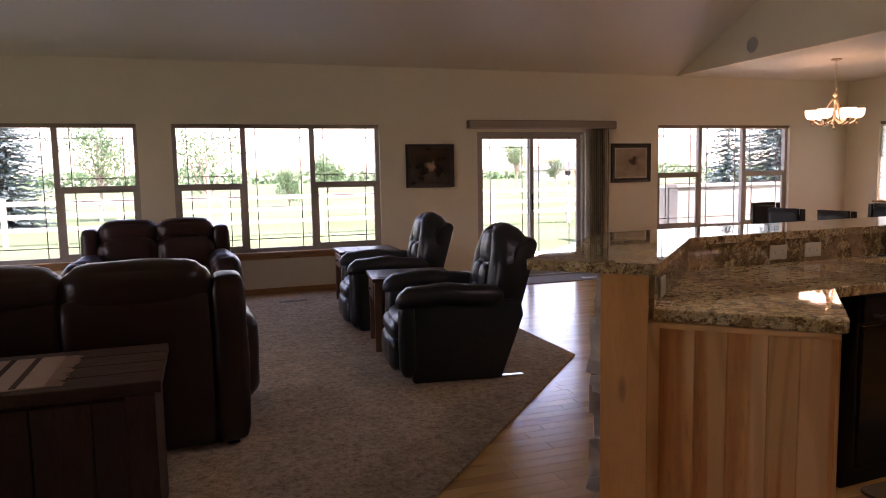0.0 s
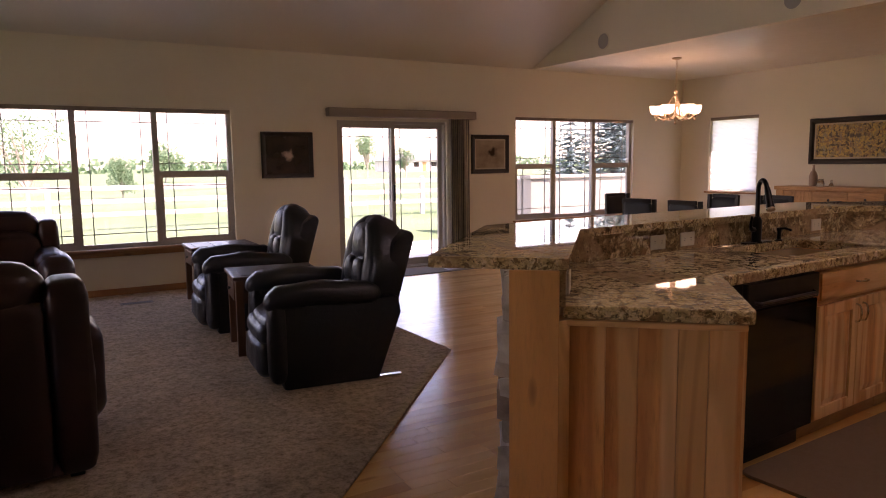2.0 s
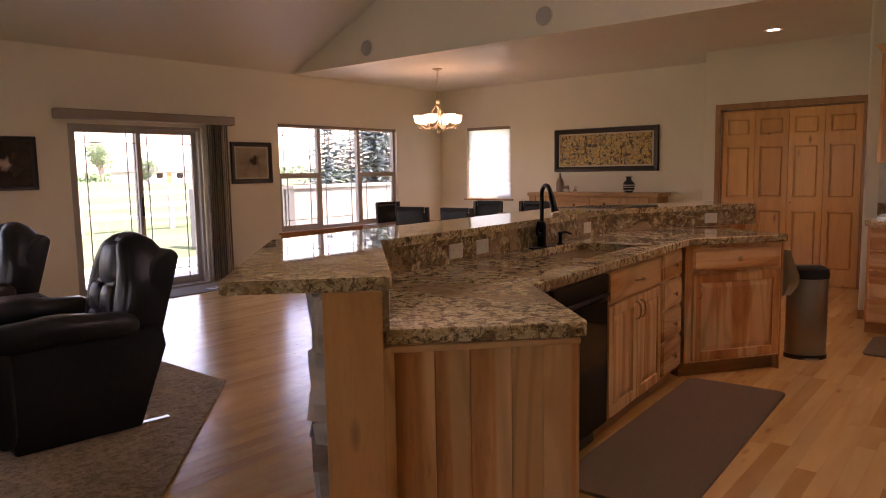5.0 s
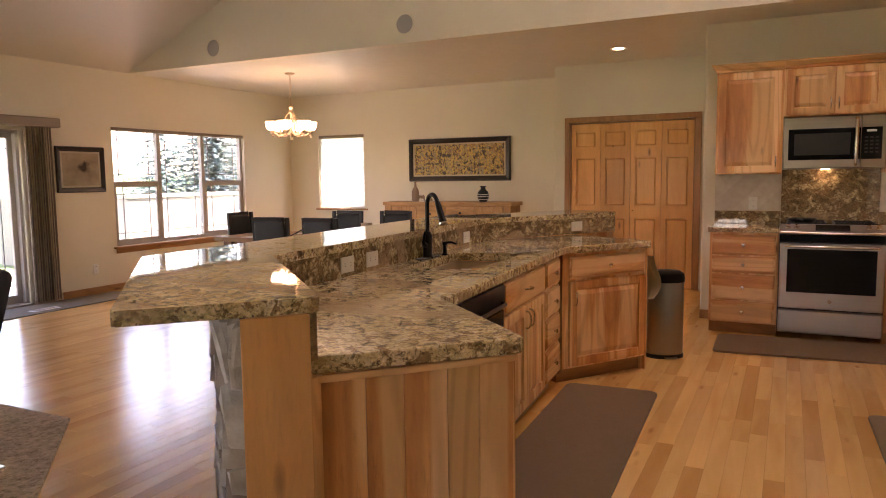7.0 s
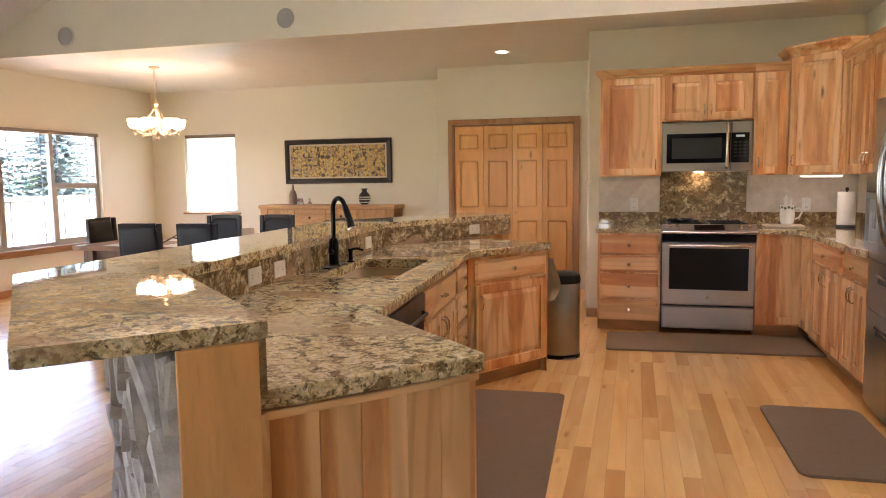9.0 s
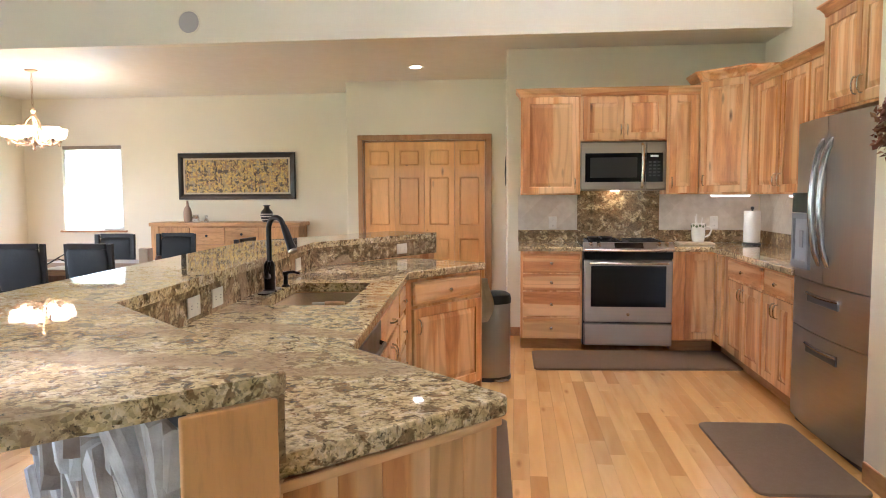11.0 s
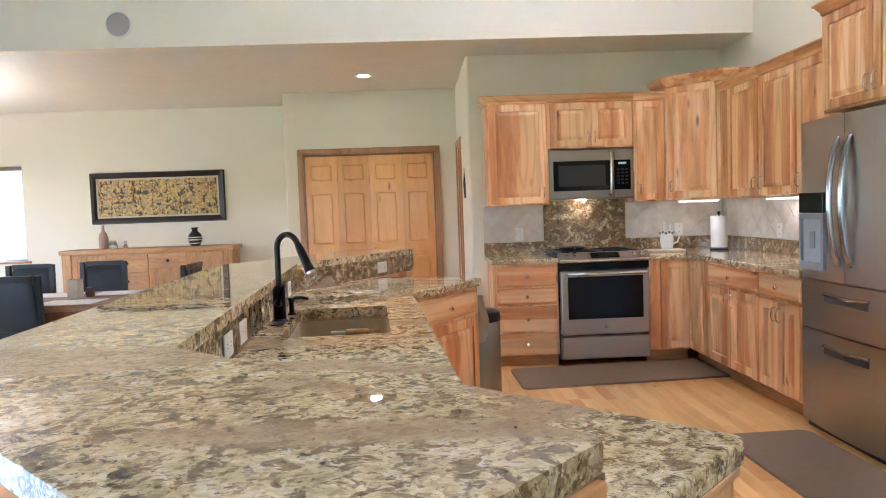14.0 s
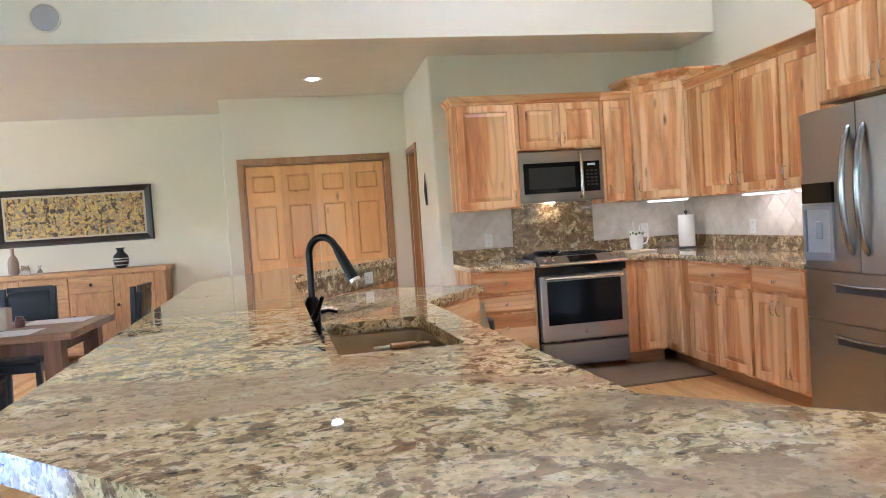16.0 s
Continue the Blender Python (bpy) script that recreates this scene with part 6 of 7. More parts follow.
def dining_chair(m):
    """Front towards -y; back at y = 0.4."""
    c = thing("dining_chair", "dark dining chair with a framed black leather back", "chair", m, "chairs round the table")
    for x in (-0.205, 0.165):
        part("front_leg", box(x, x + 0.04, 0.0, 0.04, 0, 0.44, 0.003), M_BLACKWOOD, c)
        b = box(x, x + 0.04, 0.385, 0.42, 0, 0.992, 0.003)
        for v in b.verts:
            v.co.y += 0.09 * max(0, v.co.z - 0.45) ** 1.2
        part("back_leg", b, M_BLACKWOOD, c)
    part("seat_rail", holed("x", 0.02, 0.40, -0.20, 0.20, 0.38, 0.44, []), M_BLACKWOOD, c)
    part("seat", puff(-0.215, 0.215, -0.02, 0.41, 0.435, 0.50, 0.03, 3, 0.008, 2), M_CHAIRLEATHER, c, smooth=True)
    tilt_ = pose(0, 0.418, 0.5, -7, 0, 0)
    for z in (0.455, 0.07):
        part("back_rail", box(-0.166, 0.166, -0.012, 0.014, z, z + 0.045, 0.003), M_BLACKWOOD, c, m=tilt_)
    part("back_pad", puff(-0.164, 0.164, -0.026, 0.026, 0.112, 0.458, 0.02, 4, 0.010, 4), M_CHAIRLEATHER, c, smooth=True, m=tilt_)
    return c


M_BLACKWOOD = plain("black_stained_wood", (0.014, 0.011, 0.010), 0.34, scale=60, vary=0.3)
M_CHAIRLEATHER = leather("black_chair_leather", (0.016, 0.017, 0.020), 0.38)
c0 = dining_chair(pose(6.50, 7.20, 0, 0, 0, 90) @ pose(0, -0.42, 0))
for m in (pose(6.47, 7.78, 0, 0, 0, 98) @ pose(0, -0.42, 0), pose(7.92, 7.20, 0, 0, 0, -90) @ pose(0, -0.42, 0), pose(7.80, 7.78, 0, 0, 0, -88) @ pose(0, -0.42, 0),
          pose(7.235, 8.86, 0, 0, 0, 0) @ pose(0, -0.42, 0), pose(7.22, 6.22, 0, 0, 0, 180) @ pose(0, -0.42, 0)):
    copy_thing(c0, m)

M_PAPER = plain("white_linen_mat", (0.74, 0.72, 0.68), 0.85, scale=180, bumpy=0.2)
for x, y, a in ((7.37, 6.80, 90), (7.36, 7.35, 90), (6.80, 6.95, 90), (6.80, 7.55, 90), (7.37, 7.9, 90), (6.80, 8.15, 90)):
    solo("placemat", box(-0.21, 0.21, -0.15, 0.15, 0.0, 0.004, 0.001, 1), M_PAPER, "white placemat on the dining table", "placemat", pose(x, y, 0.7615, 0, 0, a), group="placemats")
nb = solo("napkin_box", box(-0.045, 0.045, -0.045, 0.045, 0, 0.15, 0.006), plain("beige_card", (0.50, 0.40, 0.29), 0.7), "small beige box on the dining table", "box", pose(7.08, 7.05, 0.7615))
solo("small_jar", lathe([(0, 0), (0.03, 0), (0.034, 0.02), (0.034, 0.05), (0.026, 0.06), (0.026, 0.075), (0, 0.078)], 16), plain("brown_jar", (0.12, 0.06, 0.04), 0.34), "small brown jar on the dining table", "jar", pose(7.17, 6.98, 0.7615), True)
tg = bmesh.new()
for k, (a, h) in enumerate(((0.2, 0.05), (1.1, 0.09), (2.4, 0.06))):
    tube([(0, 0, 0.008), (0.12 * math.cos(a), 0.12 * math.sin(a), h), (0.25 * math.cos(a + 0.3), 0.25 * math.sin(a + 0.3), 0.012)], 0.006, 6, bm=tg)
solo("iron_centrepiece", tg, M_BLACK, "curled black iron centrepiece on the table", "centrepiece", pose(7.08, 7.75, 0.762))

# sideboard
sb = thing("sideboard", "rustic wooden sideboard against the dining wall", "sideboard", pose(10.09, 8.63, 0, 0, 0, -90))
SW, SD = 2.03, 0.44
for i in range(3):
    part("top_board", box(-0.02, SW + 0.02, -0.02 + i * 0.153, 0.131 + i * 0.153, 0.965, 1.015, 0.006), M_RUSTIC, sb)
part("body", box(0.02, SW - 0.02, 0.02, SD, 0.10, 0.964), M_RUSTIC_V, sb)
for x in (0.0, SW - 0.11):
    part("corner_post", box(x, x + 0.11, 0.0, 0.11, 0, 0.9645, 0.006), M_RUSTIC_V, sb)
part("rear_foot", box(0.02, 0.12, SD - 0.1, SD, 0, 0.1), M_RUSTIC_V, sb)
part("rear_foot", box(SW - 0.12, SW - 0.02, SD - 0.1, SD, 0, 0.1), M_RUSTIC_V, sb)
part("bottom_rail", box(0.112, SW - 0.112, 0.006, 0.019, 0.10, 0.19, 0.003), M_RUSTIC, sb)


def rustic_front(x0, x1, z0, z1, kind, kx, kz):
    b = holed("x", -0.004, 0.019, x0, x1, z0, z1, [(x0 + 0.06, x1 - 0.06, z0 + 0.06, z1 - 0.06)] if z1 - z0 > 0.3 else [])
    if z1 - z0 > 0.3:
        box(x0 + 0.06, x1 - 0.06, 0.006, 0.018, z0 + 0.06, z1 - 0.06, bm=b)
    ob = part(kind, b, M_RUSTIC_V if kind == "door" else M_RUSTIC, sb)
    part("knob", lathe([(0, 0.03), (0.014, 0.027), (0.018, 0.018), (0.007, 0.008), (0.007, 0), (0, 0)], 12, m=pose(kx, -0.004, kz, 90)), M_BLACK, ob, smooth=True)


rustic_front(0.125, 0.535, 0.20, 0.945, "door", 0.50, 0.62)
rustic_front(1.49, 1.905, 0.20, 0.945, "door", 1.53, 0.62)
rustic_front(1.03, 1.48, 0.20, 0.77, "door", 1.07, 0.52)
rustic_front(0.545, 1.02, 0.20, 0.50, "drawer", 0.78, 0.35)
rustic_front(0.545, 1.02, 0.51, 0.725, "drawer", 0.78, 0.62)
rustic_front(0.545, 1.02, 0.735, 0.945, "drawer", 0.78, 0.84)
rustic_front(1.03, 1.48, 0.78, 0.945, "drawer", 1.26, 0.86)
M_CLAY = plain("beige_clay", (0.36, 0.25, 0.18), 0.6)
solo("bottle_vase", lathe([(0, 0), (0.045, 0), (0.055, 0.03), (0.055, 0.14), (0.04, 0.19), (0.018, 0.22), (0.014, 0.28), (0.02, 0.29), (0, 0.29)], 20), M_CLAY, "beige clay bottle vase on the sideboard", "vase", pose(10.28, 8.20, 1.016), True)
M_JAR = Mat("jar_glass", rough=0.03, color=(0.9, 0.92, 0.9))
M_JAR.b.inputs["Transmission Weight"].default_value = 0.9
M_JAR = M_JAR.mat
solo("glass_jar", lathe([(0, 0), (0.045, 0), (0.05, 0.02), (0.045, 0.07), (0.035, 0.085), (0.04, 0.10), (0, 0.10)], 18), M_JAR, "small clear glass candle jar on the sideboard", "jar", pose(10.24, 8.07, 1.016), True)
solo("glass_jar", lathe([(0, 0), (0.028, 0), (0.03, 0.02), (0.012, 0.05), (0.02, 0.09), (0, 0.09)], 18), M_JAR, "small clear glass holder on the sideboard", "jar", pose(10.26, 7.93, 1.016), True)
vs = thing("striped_vase", "black and white striped pottery vase on the sideboard", "vase", pose(10.27, 7.09, 1.016))
VP = [(0, 0), (0.05, 0), (0.075, 0.04), (0.085, 0.09), (0.075, 0.14), (0.04, 0.175), (0.032, 0.20), (0.05, 0.225), (0.045, 0.226), (0, 0.21)]
part("body", lathe(VP, 22), plain("black_pottery", (0.012, 0.012, 0.014), 0.34), vs, smooth=True)
M_WBAND = plain("white_slip", (0.6, 0.57, 0.52), 0.5)
for z, r in ((0.035, 0.0735), (0.075, 0.0845), (0.105, 0.0835)):
    part("band", lathe([(r, z - 0.006), (r + 0.0025, z), (r, z + 0.007)], 22), M_WBAND, vs)

# long autumn picture
m = Mat("autumn_wood_painting", rough=0.55)
v = m.coords()
leafn = m.noise(v, 30, 5, 0.66, 0.3)
clump = m.noise(v, 8, 4, 0.6)
col = m.ramp(clump, (0.30, (0.30, 0.25, 0.19)), (0.46, (0.44, 0.33, 0.16)), (0.58, (0.36, 0.20, 0.09)), (0.72, (0.20, 0.17, 0.14)))
vt = m.coords((1, 1, 0.06))
trunk = m.noise(vt, 24, 3, 0.6)
col = m.mix(col, (0.045, 0.035, 0.032), m.grey(trunk, 0.0, 0.9, 0.56, 0.60))
col = m.mix(col, (0.31, 0.29, 0.25), m.grey(trunk, 0.85, 0.0, 0.37, 0.40))
col = m.mix(col, m.mix((0.62, 0.40, 0.08), (0.70, 0.52, 0.17), m.noise(v, 60, 2)), m.grey(leafn, 0.0, 0.95, 0.51, 0.54))
shade = m.noise(v, 14, 4, 0.6, 0.4)
col = m.mix(col, (0.035, 0.028, 0.03), m.grey(shade, 0.0, 0.85, 0.55, 0.59))
m.color(col)
m.bump(leafn, 0.2, 0.004)
picture("long_picture", pose(EX - 0.001, 8.44, 1.315, 0, 0, -90), 1.67, 0.645, 0.075, M_PFRAME, m.mat, "wide black-framed painting of autumn trees", plain("cream_liner", (0.55, 0.47, 0.34), 0.7), 0.04)

# chandelier
cdl = thing("chandelier", "lit bronze chandelier with six frosted glass bowls", "chandelier", pose(8.36, 8.98, FLAT))
M_ANTIQUE = plain("antique_bronze", (0.52, 0.39, 0.26), 0.34, 0.9, bumpy=0.05)
M_BOWL = glow("frosted_bowl_glow", (1.0, 0.78, 0.54), 0.85)
part("canopy", lathe([(0, 0), (0.065, 0), (0.06, -0.015), (0.02, -0.03), (0, -0.03)], 20), M_ANTIQUE, cdl, smooth=True)
chn = bmesh.new()
for i in range(9):
    z = -0.035 - i * 0.042
    ring_ = [(0.011 * math.cos(k * math.pi / 4), 0.0, z - 0.024 + 0.024 * math.sin(k * math.pi / 4)) for k in range(9)]
    if i % 2:
        ring_ = [(0, p[0], p[2]) for p in ring_]
    tube(ring_, 0.003, 5, bm=chn)
part("chain", chn, M_ANTIQUE, cdl)
part("column", lathe([(0, -0.40), (0.012, -0.41), (0.03, -0.44), (0.014, -0.47), (0.028, -0.50), (0.012, -0.53), (0.01, -0.72), (0.03, -0.755), (0.02, -0.80), (0.008, -0.83), (0.022, -0.85), (0, -0.87)], 16), M_ANTIQUE, cdl, smooth=True)
for i in range(6):
    a = i * 60 + 18
    mm = pose(0, 0, 0, 0, 0, a)
    part("arm", tube([(0.02, 0, -0.755), (0.09, 0, -0.80), (0.17, 0, -0.80), (0.235, 0, -0.765), (0.245, 0, -0.735)], 0.010, 8), M_ANTIQUE, cdl, smooth=True, m=mm)
    if i % 2 == 0:
        part("upper_rod", tube([(0.02, 0, -0.49), (0.075, 0, -0.56), (0.125, 0, -0.69), (0.155, 0, -0.79)], 0.012, 8), M_ANTIQUE, cdl, smooth=True, m=mm)
    cup = part("cup", lathe([(0, -0.775), (0.02, -0.775), (0.028, -0.755), (0.022, -0.735), (0, -0.733)], 14, m=pose(0.245, 0, 0)), M_ANTIQUE, cdl, smooth=True, m=mm)
    part("finial", lathe([(0, -0.822), (0.012, -0.816), (0.017, -0.803), (0.011, -0.79), (0.006, -0.776), (0, -0.776)], 12, m=pose(0.245, 0, 0)), M_ANTIQUE, cdl, smooth=True, m=mm)
    part("glass_bowl", lathe([(0.02, -0.735), (0.058, -0.724), (0.079, -0.69), (0.088, -0.622), (0.084, -0.622), (0.074, -0.685), (0.052, -0.714), (0.0, -0.727)], 20, m=pose(0.245, 0, 0)), M_BOWL, cdl, "lit frosted glass", True, mm)

# wall pieces
wr = bmesh.new()
rng = random.Random(8)
for i in range(420):
    a, q = rng.uniform(0, 2 * math.pi), rng.uniform(0, 2 * math.pi)
    R, r2 = 0.085, 0.075 * math.sqrt(rng.random())
    c_ = Vector(((R + r2 * math.cos(q)) * math.cos(a), -0.045 + r2 * math.sin(q) * 0.8, (R + r2 * math.cos(q)) * math.sin(a)))
    s = rng.uniform(0.012, 0.026)
    u = Vector((rng.uniform(-1, 1), rng.uniform(-1, 1), rng.uniform(-1, 1))).normalized()
    w_ = u.orthogonal().normalized()
    n_ = u.cross(w_) * s * 0.3
    wr.faces.new([wr.verts.new(c_ + k) for k in (-u * s, w_ * s * 0.6 + n_, u * s, -w_ * s * 0.6 + n_)])
wm = Mat("dried_leaf_red", rough=0.8)
gi = wm.n("ShaderNodeNewGeometry")
wm.color(wm.ramp(gi.outputs["Random Per Island"], (0.0, (0.10, 0.02, 0.015)), (0.5, (0.20, 0.06, 0.035)), (0.8, (0.30, 0.14, 0.08)), (1.0, (0.5, 0.38, 0.26))))
wr_ob = thing("wreath", "dried red and tan leaf wreath on the wall", "wreath", pose(4.36, 2.121, 1.655, 0, 0, 180))
part("leaves", wr, wm.mat, wr_ob)
part("ring", tube([(0.09 * math.cos(k * math.pi / 12), -0.03, 0.09 * math.sin(k * math.pi / 12)) for k in range(25)], 0.02, 8), M_RUSTIC, wr_ob)
fe = bmesh.new()
for i in range(-2, 3):
    tube([(i * 0.012, -0.01, 0.0), (i * 0.016, -0.014, 0.14), (i * 0.011, -0.012, 0.30 - abs(i) * 0.03)], [0.006, 0.010, 0.002], 6, bm=fe)
tube([(-0.03, -0.012, 0.02), (0.03, -0.012, 0.02)], 0.007, 6, bm=fe)
solo("wall_ornament", fe, M_BLACK, "slim black ornament on the wall by the doorway", "wall decor", pose(8.42, 3.871, 1.46, 0, 0, 180))

# ---- outdoors ----
GZ = -0.18
gm = Mat("lawn", rough=0.95, spec=0.1)
v = gm.coords(world=True)
gm.color(gm.mix(gm.ramp(gm.noise(v, 0.25, 4), (0.35, (0.10, 0.165, 0.085)), (0.65, (0.155, 0.215, 0.13))), gm.mix((0.7, 0.7, 0.7), (1.2, 1.2, 1.1), gm.noise(v, 14, 4)), 1.0, "MULTIPLY"))
gm.bump(gm.noise(v, 30, 4), 0.6, 0.05)
structure("ground", box(-900, 900, -900, 900, GZ - 0.5, GZ), gm.mat, "sunlit green lawn round the house", "lawn")
M_CONC = plain("patio_concrete", (0.58, 0.56, 0.52), 0.85, scale=12, vary=0.15, bumpy=0.2)
structure("patio", box(-3.0, 12.0, NY + 0.17, 14.2, GZ + 0.004, GZ + 0.10, 0.01), M_CONC, "pale concrete patio slab", "patio")
M_STUCCO = plain("tan_stucco", (0.235, 0.235, 0.205), 0.9, scale=60, vary=0.12, bumpy=0.4)
pw = thing("patio_wall", "tan stucco garden wall with a flat cap", "wall")
part("wall", box(9.1, 15.5, 13.0, 13.25, GZ + 0.002, 1.08, 0.01), M_STUCCO, pw)
part("cap", box(9.05, 15.55, 12.96, 13.29, 1.081, 1.15, 0.015), M_STUCCO, pw)
part("return_wall", box(9.1, 9.35, 13.3, 16.5, GZ + 0.002, 1.08, 0.01), M_STUCCO, pw)

M_RAIL = plain("weathered_rail", (0.42, 0.40, 0.36), 0.85, scale=20, vary=0.2)
fn = thing("rail_fence", "pale three-rail fence across the lawn", "fence")
for i in range(22):
    x = -22 + i * 2.6
    part("post", box(x - 0.06, x + 0.06, 21.94, 22.06, GZ, 1.02, 0.01), M_RAIL, fn)
    if i < 21:
        for z in (0.22, 0.55, 0.88):
            part("rail", box(x + 0.062, x + 2.538, 21.97, 22.03, z - 0.06, z + 0.06, 0.01), M_RAIL, fn)


def leaf_mat(name, lo, hi):
    m = Mat(name, rough=0.6, spec=0.2)
    g = m.n("ShaderNodeNewGeometry")
    m.color(m.ramp(g.outputs["Random Per Island"], (0.0, lo), (1.0, hi)))
    tl = m.n("ShaderNodeBsdfTranslucent")
    m.link(m.b.inputs["Base Color"].links[0].from_socket, tl.inputs[0])
    mx = m.n("ShaderNodeMixShader")
    mx.inputs[0].default_value = 0.55
    m.link(m.b.outputs[0], mx.inputs[1])
    m.link(tl.outputs[0], mx.inputs[2])
    m.link(mx.outputs[0], m.t.nodes["Material Output"].inputs[0])
    return m.mat


M_SPRUCE = leaf_mat("blue_spruce_needles", (0.19, 0.28, 0.28), (0.29, 0.39, 0.40))
M_LEAF = leaf_mat("broad_leaves", (0.10, 0.20, 0.10), (0.20, 0.32, 0.19))
M_BARK = plain("bark", (0.30, 0.26, 0.21), 0.9, scale=18, vary=0.35, bumpy=0.7)


def spruce(x, y, h, r, seed, label):
    t = thing("spruce_tree", label, "tree", pose(x, y, GZ))
    rng = random.Random(seed)
    part("trunk", tube([(0, 0, 0), (0.02, 0, h * 0.5), (0, 0, h * 0.98)], [h * 0.022, h * 0.013, 0.01], 8), M_BARK, t)
    vs_, fs = [], []
    layers = int(h * 5.5)
    for k in range(layers):
        z = 0.25 + (h - 0.35) * k / layers
        R = r * (1 - z / h) ** 0.85 * rng.uniform(0.85, 1.1) + 0.06
        n = max(5, int(R * 9))
        for i in range(n):
            a = 2 * math.pi * (i + rng.random()) / n
            ln = R * rng.uniform(0.65, 1.08)
            m_ = max(3, int(ln / 0.16))
            for j in range(m_):
                f = (j + 0.6) / m_
                c = Vector((math.cos(a) * ln * f, math.sin(a) * ln * f, z - 0.32 * ln * f + 0.16 * ln * f * f + rng.uniform(-0.05, 0.05)))
                for _ in range(3):
                    s = rng.uniform(0.13, 0.26) * (1.15 - 0.5 * f)
                    d = Vector((math.cos(a + rng.uniform(-0.9, 0.9)), math.sin(a + rng.uniform(-0.9, 0.9)), rng.uniform(-0.45, 0.3))).normalized()
                    w = d.cross(Vector((rng.uniform(-0.5, 0.5), rng.uniform(-0.5, 0.5), 1))).normalized() * s * 0.42
                    b0 = len(vs_)
                    vs_ += [c - d * s * 0.4 - w, c - d * s * 0.4 + w, c + d * s]
                    fs.append((b0, b0 + 1, b0 + 2))
    me = bpy.data.meshes.new("crown")
    me.from_pydata([tuple(q) for q in vs_], [], fs)
    me.materials.append(M_SPRUCE)
    ob = new("crown", me)
    ob.parent = t
    return t


def leafy(x, y, h, r, seed, label, name="leafy_tree", trunk=0.35, count=2600, size=0.16):
    t = thing(name, label, "tree" if name == "leafy_tree" else "bush", pose(x, y, GZ))
    rng = random.Random(seed)
    tr = tube([(0, 0, 0), (0.05 * h * 0.3, 0.02, h * trunk), (0.0, 0.05, h * 0.8)], [h * 0.022, h * 0.016, 0.02], 8)
    blobs = []
    for k in range(11):
        a = rng.uniform(0, 2 * math.pi)
        rr = r * rng.uniform(0.15, 0.75)
        zz = h * rng.uniform(trunk + 0.08, 0.9)
        c = Vector((rr * math.cos(a), rr * math.sin(a), zz))
        blobs.append((c, r * rng.uniform(0.28, 0.48)))
        tube([(0.02, 0.01, h * trunk * rng.uniform(0.7, 1.2)), tuple(c * 0.6 + Vector((0, 0, h * 0.12))), tuple(c)], [h * 0.011, h * 0.007, 0.01], 6, bm=tr)
    part("trunk", tr, M_BARK, t)
    vs_, fs = [], []
    for _ in range(count):
        c, q = rng.choice(blobs)
        d = Vector((rng.gauss(0, 1), rng.gauss(0, 1), rng.gauss(0, 0.8))).normalized()
        p = c + d * q * rng.uniform(0.5, 1.12)
        u = Vector((rng.gauss(0, 1), rng.gauss(0, 1), rng.gauss(0, 1))).normalized()
        w = u.orthogonal().normalized()
        s = size * rng.uniform(0.6, 1.3)
        b0 = len(vs_)
        vs_ += [p - u * s, p + w * s * 0.55, p + u * s, p - w * s * 0.55]
        fs.append((b0, b0 + 1, b0 + 2, b0 + 3))
    me = bpy.data.meshes.new("crown")
    me.from_pydata([tuple(q) for q in vs_], [], fs)
    me.materials.append(M_LEAF)
    ob = new("crown", me)
    ob.parent = t
    return t


spruce(-5.6, 30.0, 7.0, 2.0, 1, "tall blue spruce on the lawn")
spruce(20.4, 22.0, 6.6, 2.9, 2, "blue spruce behind the garden wall")
spruce(18.5, 22.6, 3.6, 1.9, 3, "smaller blue spruce behind the garden wall")
leafy(1.0, 26.0, 3.5, 1.5, 4, "young leafy tree with a pale trunk", trunk=0.32, count=1700, size=0.055)
leafy(-3.0, 33.0, 3.9, 1.9, 5, "leafy tree beyond the fence", count=2000, size=0.065)
leafy(5.4, 42.0, 2.1, 1.0, 6, "round green shrub beyond the fence", "garden_bush", 0.12, 2200, 0.06)
leafy(26.2, 57.0, 4.2, 1.6, 7, "leafy tree near the far house", count=2200, size=0.09)
leafy(31.5, 60.0, 3.2, 1.2, 8, "small leafy tree near the far house", count=1800, size=0.08)
leafy(-11.0, 48.0, 4.6, 2.3, 9, "leafy tree in the distance", count=2000, size=0.1)
leafy(14.0, 80.0, 4.0, 2.4, 10, "low leafy tree in the distance", count=1200, size=0.2)

hs = thing("far_house", "pale single-storey house with a grey hip roof", "house", pose(71, 140, GZ))
M_SIDING = plain("pale_siding", (0.56, 0.53, 0.48), 0.8, scale=3)
M_ROOF = plain("grey_shingles", (0.15, 0.15, 0.16), 0.9, scale=8, vary=0.3, bumpy=0.4)
part("wall", box(0, 16, 0, 9, 0, 2.4), M_SIDING, hs)
rb = bmesh.new()
e = [rb.verts.new(p) for p in ((-0.6, -0.6, 2.4), (16.6, -0.6, 2.4), (16.6, 9.6, 2.4), (-0.6, 9.6, 2.4), (4.5, 4.5, 4.1), (11.5, 4.5, 4.1))]
for q in ((0, 1, 5, 4), (1, 2, 5), (2, 3, 4, 5), (3, 0, 4), (3, 2, 1, 0)):
    rb.faces.new([e[i] for i in q])
part("roof", rb, M_ROOF, hs)
for x in (1.5, 5.0, 9.5, 13.0):
    wn = part("window", box(x, x + 1.6, -0.08, -0.01, 0.9, 2.2), M_WHITE, hs)
    part("pane", box(x + 0.1, x + 1.5, -0.1, -0.081, 1.0, 2.1), M_BLACKGLASS, wn)
part("door", box(7.4, 8.4, -0.06, -0.01, 0.05, 2.1), M_TRIM, hs)
hr = thing("far_hedge", "dark tree line along the horizon", "trees")
tagged(hr, kind="stuff")
rng = random.Random(21)
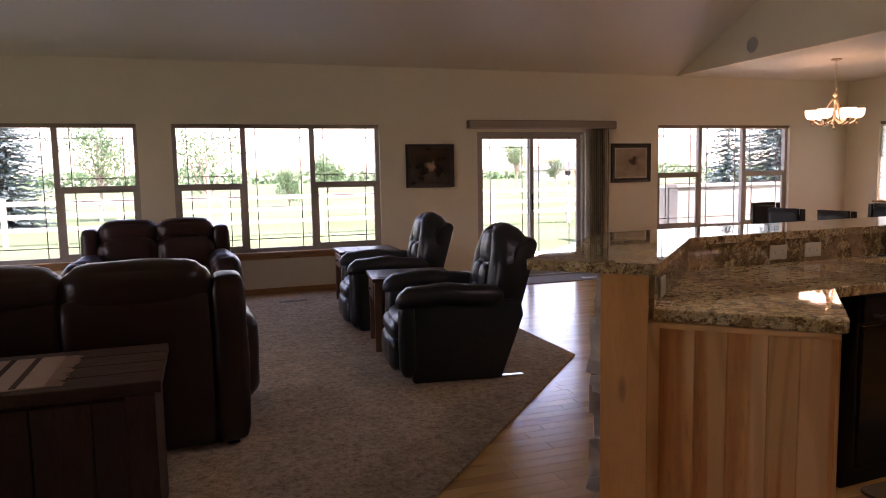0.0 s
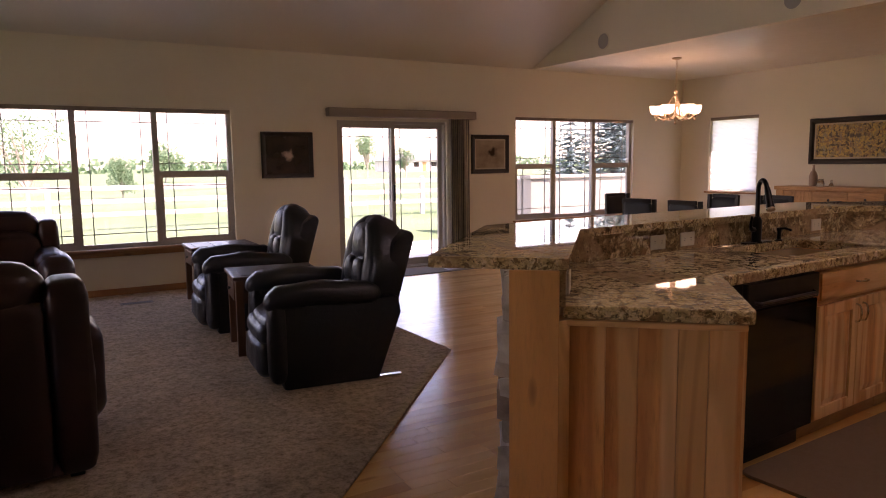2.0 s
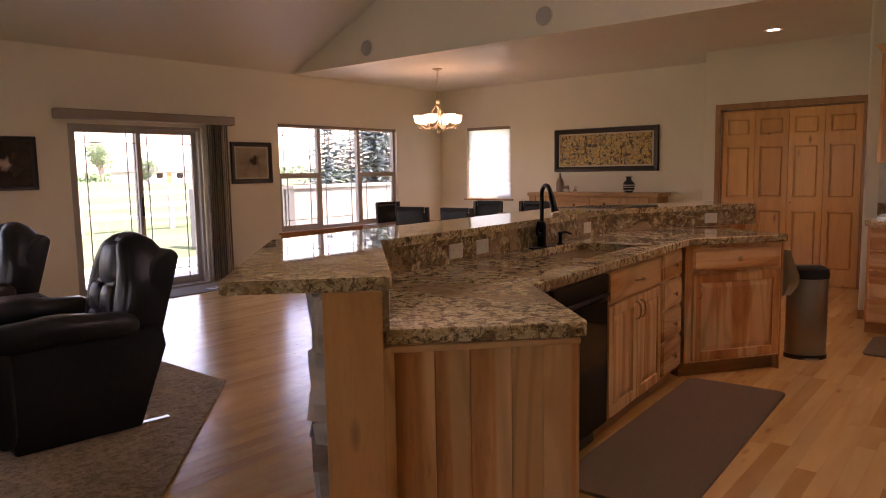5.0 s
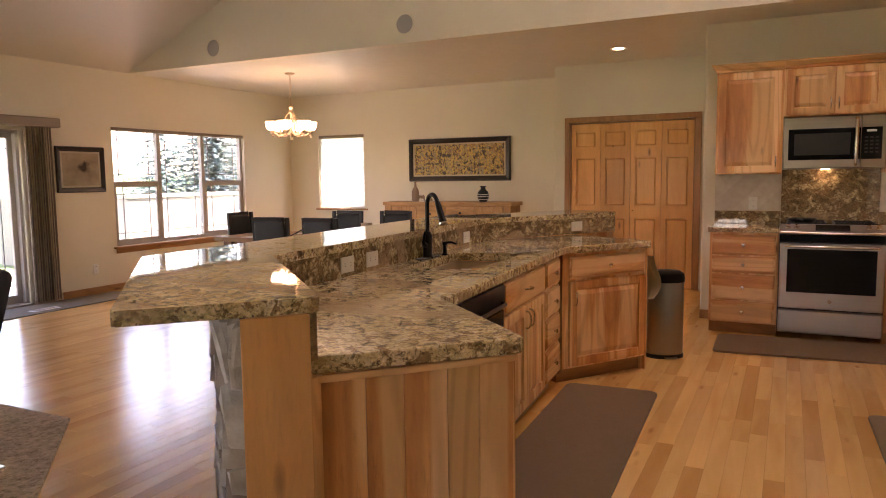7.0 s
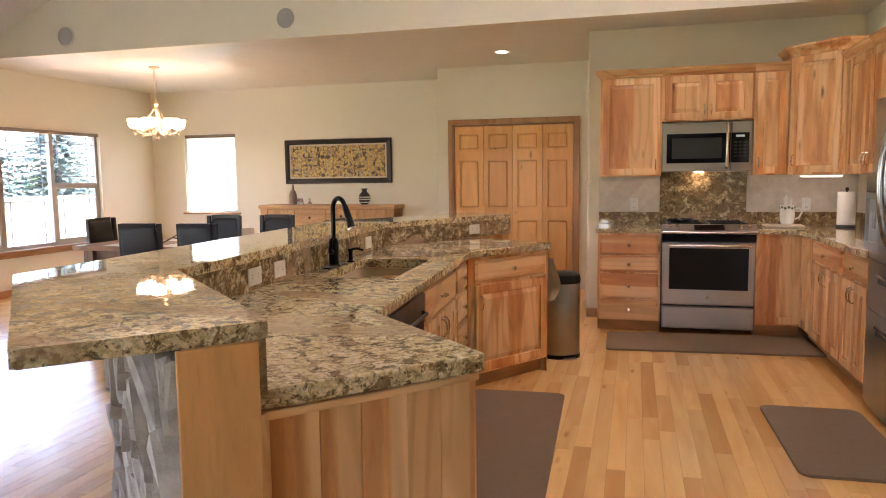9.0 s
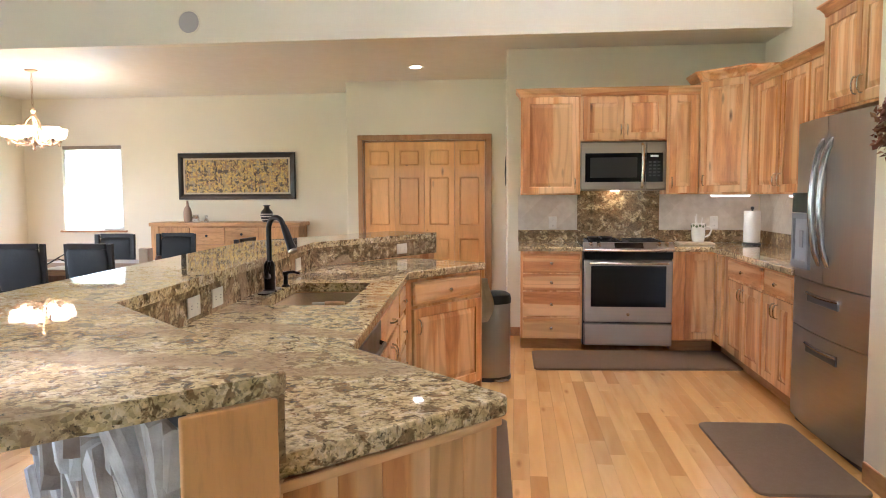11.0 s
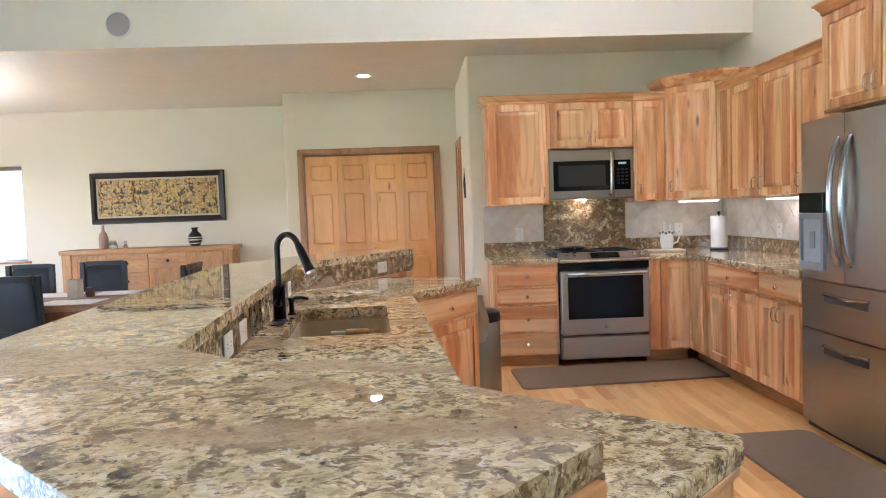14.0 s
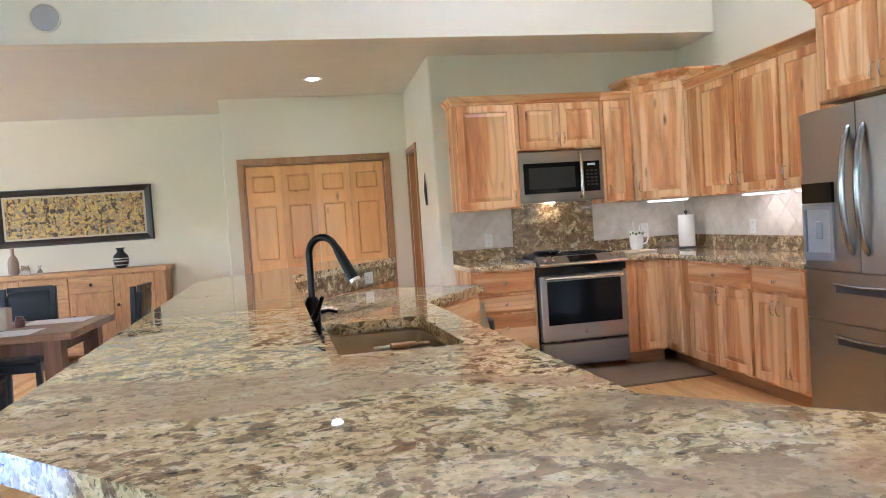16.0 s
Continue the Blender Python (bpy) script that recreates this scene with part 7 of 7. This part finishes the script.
vs_, fs = [], []
for i in range(5200):
    x = rng.uniform(-200, 260)
    hgt = 3.6 + 2.2 * noise.noise(Vector((x * 0.06, 1.7, 0))) + 1.6 * noise.noise(Vector((x * 0.3, 4.1, 0)))
    c = Vector((x, 210 + rng.uniform(-3, 3), rng.uniform(0, max(1.0, hgt))))
    u = Vector((rng.gauss(0, 1), rng.gauss(0, 1), rng.gauss(0, 1))).normalized()
    w = u.orthogonal().normalized()
    s = rng.uniform(0.5, 1.1)
    b0 = len(vs_)
    vs_ += [c - u * s, c + w * s * 0.7, c + u * s, c - w * s * 0.7]
    fs.append((b0, b0 + 1, b0 + 2, b0 + 3))
me = bpy.data.meshes.new("foliage")
me.from_pydata([tuple(q) for q in vs_], [], fs)
me.materials.append(M_LEAF)
fo = new("foliage", me)
fo.parent = hr

# ---- floors ----
structure("carpet", prism([(-4.5, NY), (-4.5, -2.5), (1.30, -2.5), (1.30, 4.45), (3.49, 6.82), (3.49, NY)], -0.0118, 0.014, 0.006), M_CARPET, "beige frieze carpet in the living room", "carpet")
wf = structure("floor", prism([(1.0, -2.5), (3.2, -2.5), (3.2, 1.4), (8.0, 1.4), (8.0, 2.45), (EX, 2.45), (EX, NY), (1.0, NY)], -0.0119, -0.009), M_DARKWOOD, "honey-coloured hickory strip floor")


def plank_mesh(L, W):
    """A board with eased top edges."""
    b = bmesh.new()
    e, t = 0.0009, 0.0
    lo = [b.verts.new((x, y, -0.009)) for x, y in ((0, 0), (L, 0), (L, W), (0, W))]
    mi = [b.verts.new((x, y, t - e)) for x, y in ((0, 0), (L, 0), (L, W), (0, W))]
    hi = [b.verts.new((x, y, t)) for x, y in ((e, e), (L - e, e), (L - e, W - e), (e, W - e))]
    b.faces.new(hi)
    for a, c in ((lo, mi), (mi, hi)):
        for i in range(4):
            b.faces.new((a[i], a[(i + 1) % 4], c[(i + 1) % 4], c[i]))
    return b


def on_carpet(x, y):
    edge = 1.30 if y < 4.45 else (1.30 + (y - 4.45) * (2.19 / 2.37) if y < 6.82 else 3.49)
    return x < edge - 0.05


LENGTHS = (0.35, 0.5, 0.65, 0.8, 1.0, 1.25, 1.5)
PW = 0.085
plank_meshes = {L: mesh_of(plank_mesh(L - 0.0003, PW - 0.0003), "plank", M_FLOOR) for L in LENGTHS}
verts, faces = [], []
rng = random.Random(11)
y = -2.5
while y < NY - 0.01:
    x = 1.0 - rng.uniform(0, 0.9)
    while x < EX:
        L = rng.choice(LENGTHS)
        cx, cy = x + L / 2, y + PW / 2
        short = x + L > EX
        if short:
            L = EX - x
        if not on_carpet(x + L, cy) and L > 0.02 and not ((x > 3.1 and y < 1.3) or (x > 7.95 and y < 2.35)):
            near = (3.0 < cx < 6.9 and 2.5 < cy < 4.25) or (2.4 < cx < 4.6 and 5.4 < cy < 7.6)
            if near and not short:
                ob = new("plank", plank_meshes[L])
                ob.parent = wf
                ob.location = (x, y, 0)
            else:
                e, k = 0.0009, len(verts)
                W, LL = PW - 0.0003, L - 0.0003
                for dx, dy, dz in ((0, 0, -e), (LL, 0, -e), (LL, W, -e), (0, W, -e), (e, e, 0), (LL - e, e, 0), (LL - e, W - e, 0), (e, W - e, 0)):
                    verts.append((x + dx, y + dy, dz))
                faces += [(k + 4, k + 5, k + 6, k + 7)] + [(k + i, k + (i + 1) % 4, k + 4 + (i + 1) % 4, k + 4 + i) for i in range(4)]
        x += L
    y += PW
me = bpy.data.meshes.new("boards")
me.from_pydata(verts, [], faces)
me.materials.append(M_FLOOR_REST)
bd_ = new("boards", me)
bd_.parent = wf
tagged(bd_, kind="stuff")
